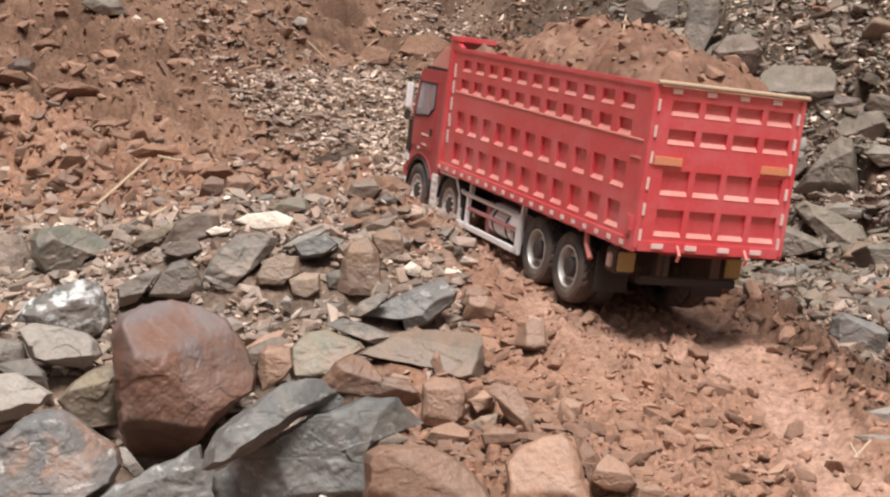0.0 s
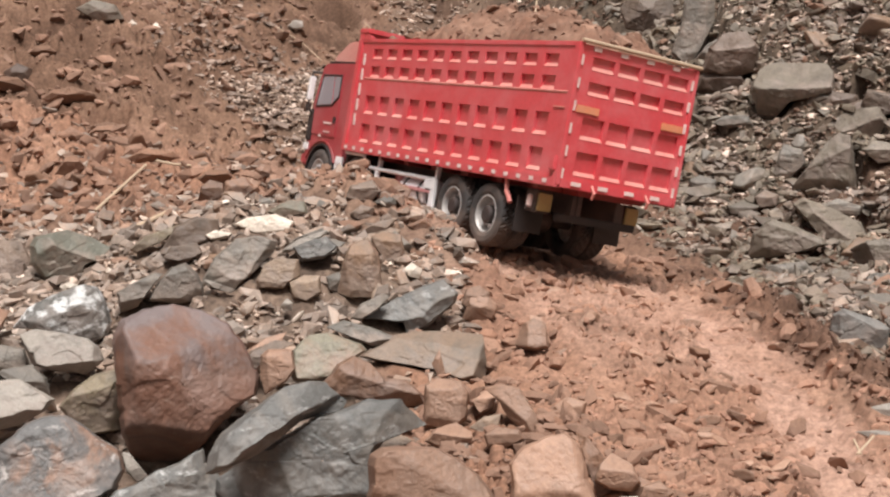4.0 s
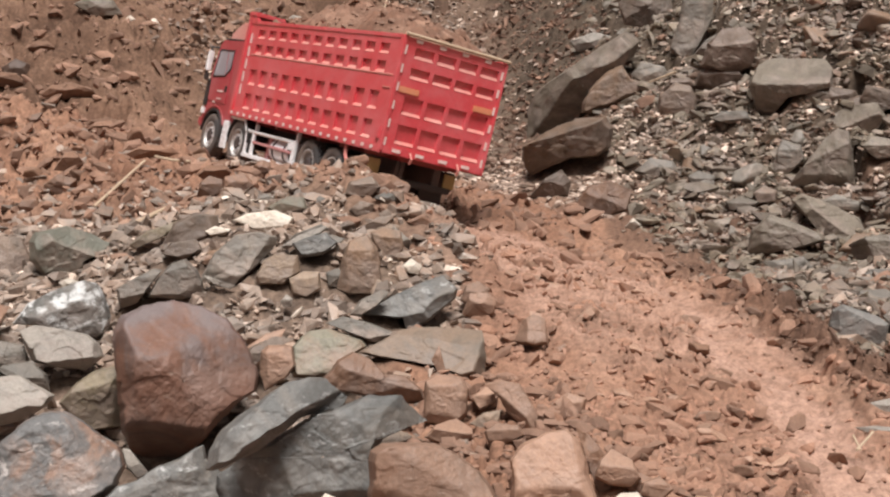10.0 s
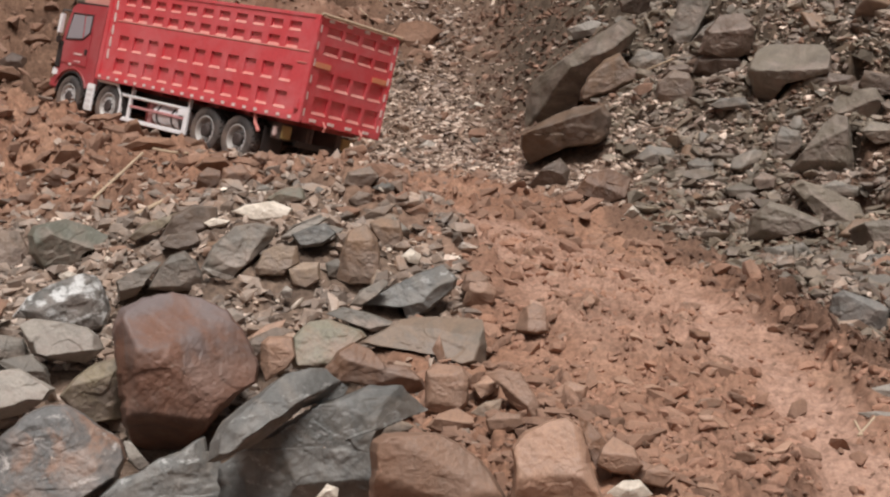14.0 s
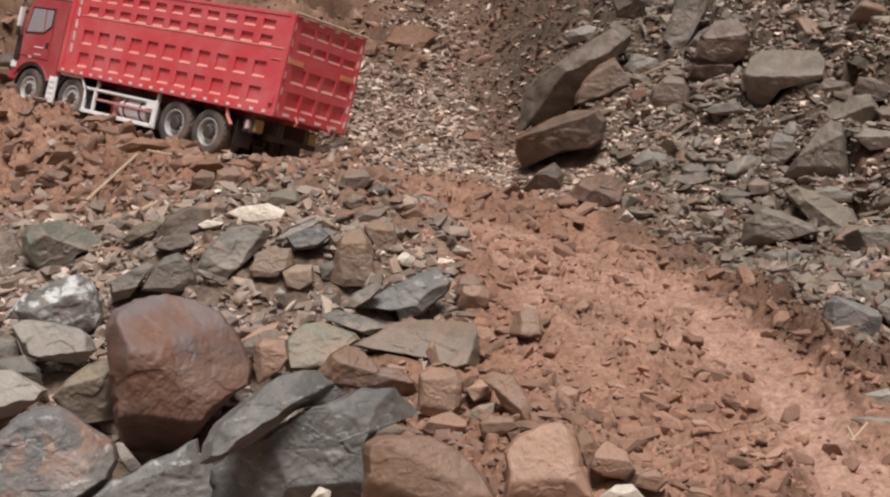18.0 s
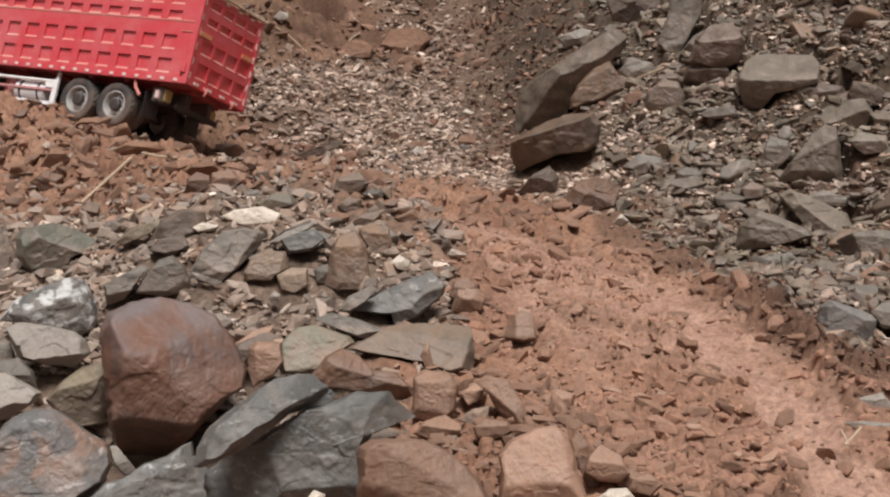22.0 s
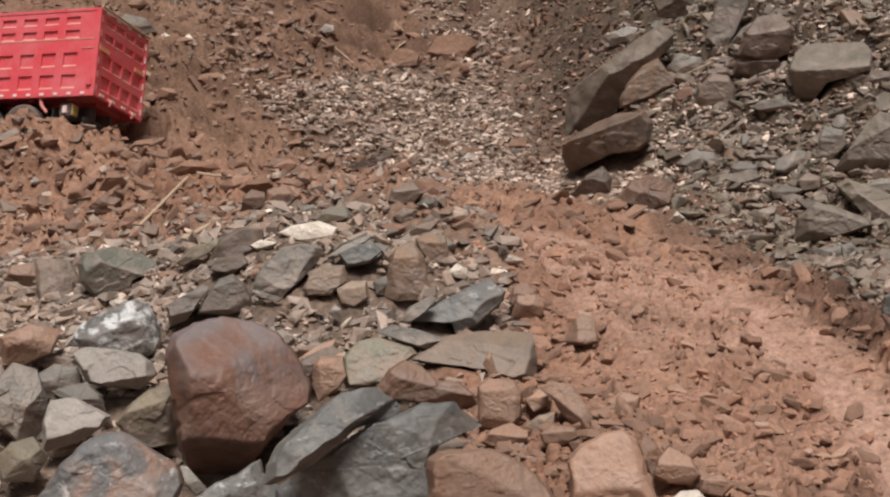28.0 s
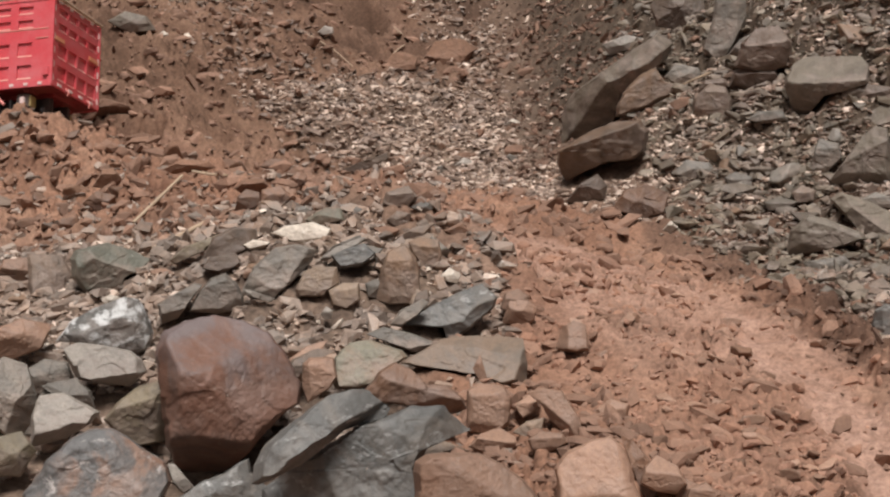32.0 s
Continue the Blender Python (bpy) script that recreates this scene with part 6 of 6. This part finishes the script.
def add_wheel(wx, s, hz, twin):
    at = (0, 0, 0)
    wheel = part("wheel", lathe([(-0.011, 0.006), (-0.011, 0.0115), (0.010, 0.0115), (0.0115, 0.009), (0.0115, 0.0005)], 20, at), M_FRAME, truck, "wheel on its hub")
    sign = s
    for shift in ((0.0, -0.026 * sign) if twin else (0.0,)):
        prof = [(-0.0105, 0.0245), (-0.0125, 0.030), (-0.0125, 0.036), (-0.0108, 0.0398), (-0.006, 0.0415), (-0.002, 0.0415), (0.002, 0.0415), (0.006, 0.0415), (0.0108, 0.0398), (0.0125, 0.036), (0.0125, 0.030), (0.0105, 0.0245)]
        part("tyre", lathe(prof, 72, (0, shift, 0), 0.0018, (4, 5, 6, 7)), M_TYRE, wheel, "dusty black tyre")
        dish = 0.002 if twin else 0.008
        part("rim", lathe([(sign * a + shift, b) for a, b in ((0.0108, 0.0255), (0.0112, 0.0235), (0.0085, 0.0225), (dish - 0.004, 0.0205), (dish - 0.005, 0.0185), (dish, 0.0165), (dish + 0.0008, 0.0125), (dish - 0.002, 0.0105), (dish - 0.002, 0.0004))], 36, at), M_RIM, wheel, "dusty steel rim")
    part("hub_cap", lathe([(sign * a, b) for a, b in ((-0.002, 0.0098), (0.0085, 0.0092), (0.0105, 0.0072), (0.0112, 0.0004))], 20, at), M_FRAME, wheel, "dark hub")
    bm = bmesh.new()
    for k in range(10):
        a = 2 * math.pi * k / 10
        bmesh.ops.create_cone(bm, cap_ends=True, segments=6, radius1=0.0011, radius2=0.0011, depth=0.003, matrix=pose(0.0145 * math.cos(a), sign * (0.002 if twin else 0.008) + sign * 0.002, 0.0145 * math.sin(a), 90))
    part("wheel_nuts", bm, M_TANK, wheel)
    wheel.matrix_basis = pose(wx, s * 0.0745, hz)
    WHEELS.append((wheel, wx, s * 0.0745, hz))


for wx, hz, twin in ((0.155, 0.0435, True), (0.245, 0.0455, True), (0.551, 0.0475, False), (0.69, 0.0475, False)):
    for s in (1, -1):
        add_wheel(wx, s, hz, twin)


# ---- dry stalks ----
def stalk(points, r, label):
    bm = tube([tuple(p) for p in points], r, 7)
    me = bpy.data.meshes.new("dry_stalk")
    bm.to_mesh(me)
    bm.free()
    me.materials.append(M_STRAW)
    return tagged(new("dry_stalk", me), label, "stalk")


stalk((((-0.487, 1.838, 0.256), (-0.469, 1.910, 0.281), (-0.456, 2.006, 0.305))), 0.0022, "dry straw-coloured stalk lying on the red bank")
stalk((((-0.425, 1.690, 0.238), (-0.398, 1.714, 0.250), (-0.371, 1.742, 0.263))), 0.0030, "dry stalk half buried in rubble")
stalk((((-0.444, 2.030, 0.310), (-0.413, 2.010, 0.306), (-0.386, 1.990, 0.306))), 0.0020, "short dry root on the red bank")
stalk((((0.358, 1.174, 0.111), (0.373, 1.198, 0.113), (0.384, 1.214, 0.116))), 0.0012, "short dry rootlet in the clay road")
stalk((((0.364, 1.206, 0.115), (0.362, 1.186, 0.113), (0.361, 1.174, 0.111))), 0.0011, "short dry rootlet in the clay road")
stalk((((-0.252, 3.730, 0.496), (-0.242, 3.778, 0.507), (-0.227, 3.842, 0.521))), 0.0016, "pale dry twig on the face")
stalk((((0.373, 2.620, 0.413), (0.392, 2.604, 0.422), (0.417, 2.592, 0.433))), 0.0020, "thin dry twig on the slope")
stalk((((-0.461, 3.589, 0.549), (-0.396, 3.557, 0.511), (-0.340, 3.489, 0.465))), 0.0013, "pale dry root on the brown face")
stalk((((-0.264, 3.989, 0.577), (-0.249, 3.957, 0.562), (-0.236, 3.933, 0.552))), 0.0016, "pale dry twig on the face")


# ---- loose stones and clods ----
def nugget(rng, level, faces=9, flat=1.0):
    """An angular pebble of about unit radius."""
    if level < 3:
        # a sharp chip: the hull of a few corners
        bm = bmesh.new()
        w = rng.normal(size=(faces + 2, 3))
        w *= rng.uniform(0.8, 1.12, (faces + 2, 1)) / np.linalg.norm(w, axis=1)[:, None]
        for c in w:
            bm.verts.new(c)
        hull = bmesh.ops.convex_hull(bm, input=bm.verts)
        bmesh.ops.delete(bm, geom=[q for q in set(hull["geom_interior"] + hull["geom_unused"]) if isinstance(q, bmesh.types.BMVert)], context="VERTS")
        bmesh.ops.triangulate(bm, faces=bm.faces)
        bm.verts.index_update()
        p = np.array([q.co[:] for q in bm.verts])
        f = np.array([[q.index for q in t.verts] for t in bm.faces])
        bm.free()
        return p * np.array([1.15, 0.9, flat]), f
    v, f = ICO[level]
    faces += 6
    n = rng.normal(size=(faces, 3))
    n /= np.linalg.norm(n, axis=1)[:, None]
    d = rng.uniform(0.6, 1.0, faces)
    reach = np.maximum(v @ n.T, 1e-3) / d
    p = v / np.maximum(reach.max(axis=1), 0.6)[:, None]
    if level > 2:
        p = p + v * (0.025 * rough(p * 2.2 + faces, 2, 4) + 0.015 * grain(p * 14, 5))[:, None]
    return p * np.array([1.15, 0.9, flat]), f


def random_turns(rng, n, lean):
    """n rotation matrices: any turn about the vertical, leaning by about lean radians."""
    a, t, b = rng.uniform(0, 6.283, n), rng.normal(0, lean, n), rng.uniform(0, 6.283, n)
    ca, sa, ct, st, cb, sb = np.cos(a), np.sin(a), np.cos(t), np.sin(t), np.cos(b), np.sin(b)
    o, i = np.zeros(n), np.ones(n)
    rz = np.array([[ca, -sa, o], [sa, ca, o], [o, o, i]]).transpose(2, 0, 1)
    rx = np.array([[i, o, o], [o, ct, -st], [o, st, ct]]).transpose(2, 0, 1)
    rb = np.array([[cb, -sb, o], [sb, cb, o], [o, o, i]]).transpose(2, 0, 1)
    return rz @ rx @ rb


def clear_of_rocks(x, y):
    """True where no placed rock stands, nor right before one."""
    free = np.ones(len(x), bool)
    for rx, ry, half, deep, at, foot in ROCK_SPOTS:
        free &= ~((np.abs(x - rx) < half * 0.8) & (y > ry - deep * 0.7 - (0.012 + 0.12 * half if ry < 1.9 else 0.0)) & (y < ry + deep * 0.6))
    return free


def places(rng, n, share, near=0.85, away=4.7, half=30):
    """n places on the ground, thrown evenly over the area and kept where share says so."""
    xs, ys = [], []
    while sum(map(len, xs)) < n:
        d = near * (away / near) ** rng.uniform(0, 1, 20000)
        a = np.radians(rng.uniform(-half, half, 20000))
        x, y = d * np.sin(a), d * np.cos(a)
        keep = (rng.uniform(0, 1, 20000) < share(x, y)) & clear_of_rocks(x, y)
        xs.append(x[keep])
        ys.append(y[keep])
    return np.concatenate(xs)[:n], np.concatenate(ys)[:n]


def scatter(name, label, count, share, sizes, mat, seed, level=2, flat=0.7, lean=0.5, sink=0.25, corners=(7, 12)):
    rng = np.random.default_rng(seed)
    x, y = places(rng, count, share)
    z = surface_height(x, y)
    size = sizes[0] * (sizes[1] / sizes[0]) ** (rng.uniform(0, 1, count) ** 1.9)
    size *= 0.7 + 0.3 * np.hypot(x, y)
    turn = random_turns(rng, count, lean)
    kinds = [nugget(rng, level, int(rng.integers(*corners)), flat) for _ in range(14)]
    kinds = [(v * np.array([rng.uniform(0.95, 1.65), rng.uniform(0.65, 0.95), 1.0]), f) for v, f in kinds]
    which = rng.integers(0, 14, count)
    verts, tris, base = [], [], 0
    for k, (v, f) in enumerate(kinds):
        sel = np.nonzero(which == k)[0]
        p = np.einsum("nij,vj->nvi", turn[sel], v) * size[sel, None, None]
        p += np.stack([x[sel], y[sel], z[sel] + size[sel] * flat * (1 - 2 * sink) * 0.6], 1)[:, None, :]
        verts.append(p.reshape(-1, 3))
        tris.append((f[None] + base + (np.arange(len(sel)) * len(v))[:, None, None]).reshape(-1, 3))
        base += len(sel) * len(v)
    me = fast_mesh(name, np.concatenate(verts), np.concatenate(tris), mat, False)
    return tagged(new(name, me), label, "rubble", kind="stuff")


def on_track(x, y):
    return land(x, y)[1]


def bank_share(x, y):
    return (1 - scree_share(x, y)) * (1 - 0.9 * on_track(x, y)) * (1 - 0.93 * road_share(x, y)) * (1 - 0.45 * smooth(-0.15, 0.0, x) * smooth(2.6, 2.4, y) * smooth(1.85, 1.95, y)) * (1 - 0.95 * np.maximum(0, damp_shade_share(x, y)))


def left_bank_share(x, y):
    return bank_share(x, y) * smooth(0.05, -0.05, x) * smooth(2.9, 2.6, y)


def fan_share(x, y):
    return scree_share(x, y) * smooth(2.2, 2.45, y + 0.3 * x) * (1 - 0.8 * on_track(x, y))


def bare(x, y):
    """1 where brown earth shows high on the slope."""
    return smooth(-0.02, 0.1, x) * smooth(2.5, 2.75, y) * (1 - 0.7 * smooth(0.5, 0.65, x))


def pale_share(x, y):
    return fan_share(x, y) * (1 - 0.45 * smooth(0.1, 0.3, x)) * (1 - 0.4 * smooth(3.2, 3.6, y)) * (1 - 0.93 * bare(x, y))


def chip_share(x, y):
    return fan_share(x, y) * (1 - 0.55 * smooth(0.12, 0.3, x)) * (1 - 0.85 * bare(x, y))


def pile_share(x, y):
    return scree_share(x, y) * smooth(2.0, 1.85, y) * (1 - on_track(x, y))


def low_slope_share(x, y):
    return slope_share(x, y) * (1 - 0.85 * smooth(2.4, 2.65, y))


def bare_slope(x, y):
    return bare(x, y) * smooth(0.42, 0.3, x) * smooth(4.2, 3.9, y)


def spill_share(x, y):
    p = np.stack([x, y, x * 0], 1)
    return smooth(2.75, 3.0, y) * smooth(-0.15, -0.25, x) * smooth(3.9, 3.7, y) * smooth(0.28, 0.08, np.abs(x + 0.42 + 0.55 * (y - 3.1)) + 0.1 * rough(p * 6, 81, 3)) * (1 - on_track(x, y))


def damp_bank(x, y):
    return np.maximum(0, damp_shade_share(x, y) - 0.45) * 2 * smooth(0.2, 0.3, x) * smooth(2.05, 1.85, y)


def crumb_share(x, y):
    return road_share(x, y) * (1 - 0.8 * wheel_strip(x, y))


def slope_share(x, y):
    return scree_share(x, y) * smooth(0.25, 0.4, x) * (1 - 0.55 * smooth(2.5, 2.75, y))


scatter("scree_gravel", "grey brown scree of sharp stone chips", 15000, chip_share, (0.0022, 0.0085), M_CHIPS, 11, flat=0.55)
scatter("pale_gravel", "pale stone chips strewn over the scree", 19000, pale_share, (0.0017, 0.0062), M_PALE_CHIPS, 12, flat=0.5)
scatter("clay_clods", "red brown clods of clay on the bank", 13000, bank_share, (0.002, 0.0135), M_CLODS, 13, flat=0.72, sink=0.35, corners=(11, 17))
scatter("earth_clods", "dark brown clods of earth on the slope", 2800, bare_slope, (0.002, 0.0075), M_DAMP_CLODS, 33, flat=0.65)
scatter("bank_stones", "grey and brown stones strewn over the red bank", 1900, left_bank_share, (0.003, 0.012), M_RUBBLE, 35, flat=0.55)
scatter("bank_chips", "grey stone chips spilt over the red bank", 1500, spill_share, (0.0025, 0.010), M_CHIPS, 27, flat=0.5)
scatter("road_clods", "churned red clods on the road", 800, loose_share, (0.0038, 0.0100), M_ROAD_CLODS, 19, flat=0.75, corners=(16, 24), lean=0.6, sink=0.58)
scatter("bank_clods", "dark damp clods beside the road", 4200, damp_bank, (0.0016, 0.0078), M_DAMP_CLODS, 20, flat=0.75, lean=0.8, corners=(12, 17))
scatter("clay_crumbs", "crumbs of red clay on the road", 1500, crumb_share, (0.0014, 0.0050), M_CRUMBS, 14, flat=0.75, corners=(10, 14))
scatter("grey_rubble", "grey brown rubble between the boulders", 12000, pile_share, (0.003, 0.013), M_RUBBLE, 15, flat=0.66)
scatter("pale_rubble", "pale chips between the boulders", 3400, pile_share, (0.002, 0.008), M_PALE_CHIPS, 16, flat=0.5)
scatter("white_chips", "small white quartz chips between the boulders", 620, pile_share, (0.0022, 0.0072), M_WHITE_CHIPS, 30, flat=0.5)
scatter("slope_chips", "pale sharp chips on the rocky slope", 6500, low_slope_share, (0.002, 0.0090), M_CHIPS, 18, flat=0.45)
scatter("slope_stones", "grey brown stones on the rocky slope", 1100, slope_share, (0.006, 0.018), M_SLOPE, 36, flat=0.6)
scatter("slope_rubble", "broken stone on the rocky slope", 22000, slope_share, (0.002, 0.0125), M_SLOPE, 17, flat=0.55)


# ---- the load in the dump box ----
def soil_load():
    rng = np.random.default_rng(31)
    nx, ny = 170, 60
    gx, gy = np.meshgrid(np.linspace(0.012, 0.577, nx), np.linspace(-0.081, 0.081, ny), indexing="ij")
    x, y = gx.ravel(), gy.ravel()
    p = np.stack([x, y, 0 * x], 1)
    along = np.interp(x, (0, 0.05, 0.13, 0.26, 0.40, 0.52, 0.59), (-0.006, 0.022, 0.046, 0.056, 0.046, 0.018, -0.006))
    z = BED + TALL - 0.012 + (along + 0.012) * (1 - (np.abs(y) / 0.088) ** 2.2) + 0.010 * rough(p * 22, 3, 3) + 0.008 * (np.abs(rough(p * 60, 5, 2)) - 0.3) + 0.003 * grain(p * 260, 6)
    i, j = np.meshgrid(np.arange(nx - 1), np.arange(ny - 1), indexing="ij")
    a = (i * ny + j).ravel()
    quads = [np.stack([a, a + ny, a + ny + 1, a + 1], 1)]
    verts = [np.stack([x, y, z], 1)]
    ring = np.concatenate([np.arange(ny), np.arange(1, nx) * ny + ny - 1, np.arange(ny - 2, -1, -1) + (nx - 1) * ny, np.arange(nx - 2, 0, -1) * ny])
    low = verts[0][ring].copy()
    low[:, 2] = BED + 0.008
    k = np.arange(len(ring))
    n = (k + 1) % len(ring)
    quads.append(np.stack([ring[k], ring[n], nx * ny + n, nx * ny + k], 1))
    me = fast_mesh("soil_load", np.concatenate([verts[0], low]), np.concatenate(quads), M_LOAD)
    load = tagged(new("soil_load", me), "heap of loose red soil filling the dump box", "soil")
    points, tris, base = [], [], 0
    for q in range(260):
        v, f = nugget(rng, 2, int(rng.integers(7, 11)), 0.75)
        at = int(rng.integers(0, nx * ny))
        size = 0.003 * 5 ** (rng.uniform() ** 1.9)
        points.append(v * size + verts[0][at])
        tris.append(f + base)
        base += len(v)
    ob = new("clod_cover", fast_mesh("clod_cover", np.concatenate(points), np.concatenate(tris), M_CLODS, False))
    ob.parent = load
    tagged(ob, "red clods on the heap", kind="stuff")
    return load


load = soil_load()
twig = stalk(((0.20, 0.030, BED + TALL + 0.040), (0.218, 0.024, BED + TALL + 0.053), (0.236, 0.014, BED + TALL + 0.071)), 0.0013, "dry straw-coloured twig stuck in the load")


def loose_stones(count, share, sizes, kinds, seed, label, group, name="stone", rise=0.18):
    """Single stones that could be picked up, each its own thing; they share a few meshes."""
    rng = np.random.default_rng(seed)
    x, y = places(rng, count, share)
    z = surface_height(x, y)
    meshes = {}
    for k in kinds:
        for i in range(3):
            v, f = nugget(rng, 4, int(rng.integers(7, 11)), rng.uniform(0.5, 0.75))
            meshes[k, i] = fast_mesh(name, v * 0.01, f, LOOKS[k])
    for i in range(count):
        k = kinds[int(rng.integers(0, len(kinds)))]
        size = sizes[0] * (sizes[1] / sizes[0]) ** (rng.uniform() ** 1.5) * (0.7 + 0.3 * math.hypot(x[i], y[i]))
        ob = new(name, meshes[k, int(rng.integers(0, 3))])
        ob.matrix_world = pose(x[i], y[i], z[i] + rise * size, rng.normal(0, 22), rng.normal(0, 22), rng.uniform(0, 360)) @ Matrix.Scale(size * 100, 4)
        tagged(ob, label, name, group)


loose_stones(120, pile_share, (0.006, 0.019), ("grey", "brown", "tan_grey", "brown_grey", "olive", "tan"), 21, "loose angular stone in the boulder pile", "loose stones of the pile")
loose_stones(100, slope_share, (0.008, 0.022), ("grey_brown", "brown_grey", "brown", "grey", "dark_brown"), 22, "loose angular stone on the rocky slope", "loose stones of the slope")
loose_stones(22, left_bank_share, (0.006, 0.017), ("orange", "tan", "orange", "brown_grey"), 23, "clay-coated stone in the red bank", "stones of the bank")
loose_stones(30, fan_share, (0.006, 0.013), ("grey", "pale", "brown_grey", "tan_grey"), 24, "loose grey stone on the scree", "stones of the scree")
loose_stones(220, loose_share, (0.0038, 0.011), ("clay", "tan", "tan"), 28, "clod of red clay churned up on the road", "clods of the road", "clod", 0.0)
loose_stones(120, left_bank_share, (0.006, 0.014), ("clay", "orange"), 29, "hard clod of red clay on the bank", "clods of the bank", "clod")
loose_stones(8, road_share, (0.004, 0.010), ("tan", "orange"), 25, "clay-coated stone beside the road", "stones of the road")


def motions():
    for thing in (truck, load, twig):
        walk(thing, TRUCK_ROWS)
    # the wheels roll with the way that the truck has gone
    times = np.array([t for t, m in TRUCK_ROWS])
    spots = np.array([m.translation[:] for t, m in TRUCK_ROWS])
    gone = np.concatenate([[0], np.cumsum(np.linalg.norm(np.diff(spots, axis=0), axis=1))])
    for wheel, wx, wy, hz in WHEELS:
        rows = []
        for t in np.arange(0, 32.01, 0.25):
            rows.append((float(t), pose(wx, wy, hz, 0, math.degrees(np.interp(t, times, gone) / RADIUS), 0)))
        walk(wheel, rows)


motions()
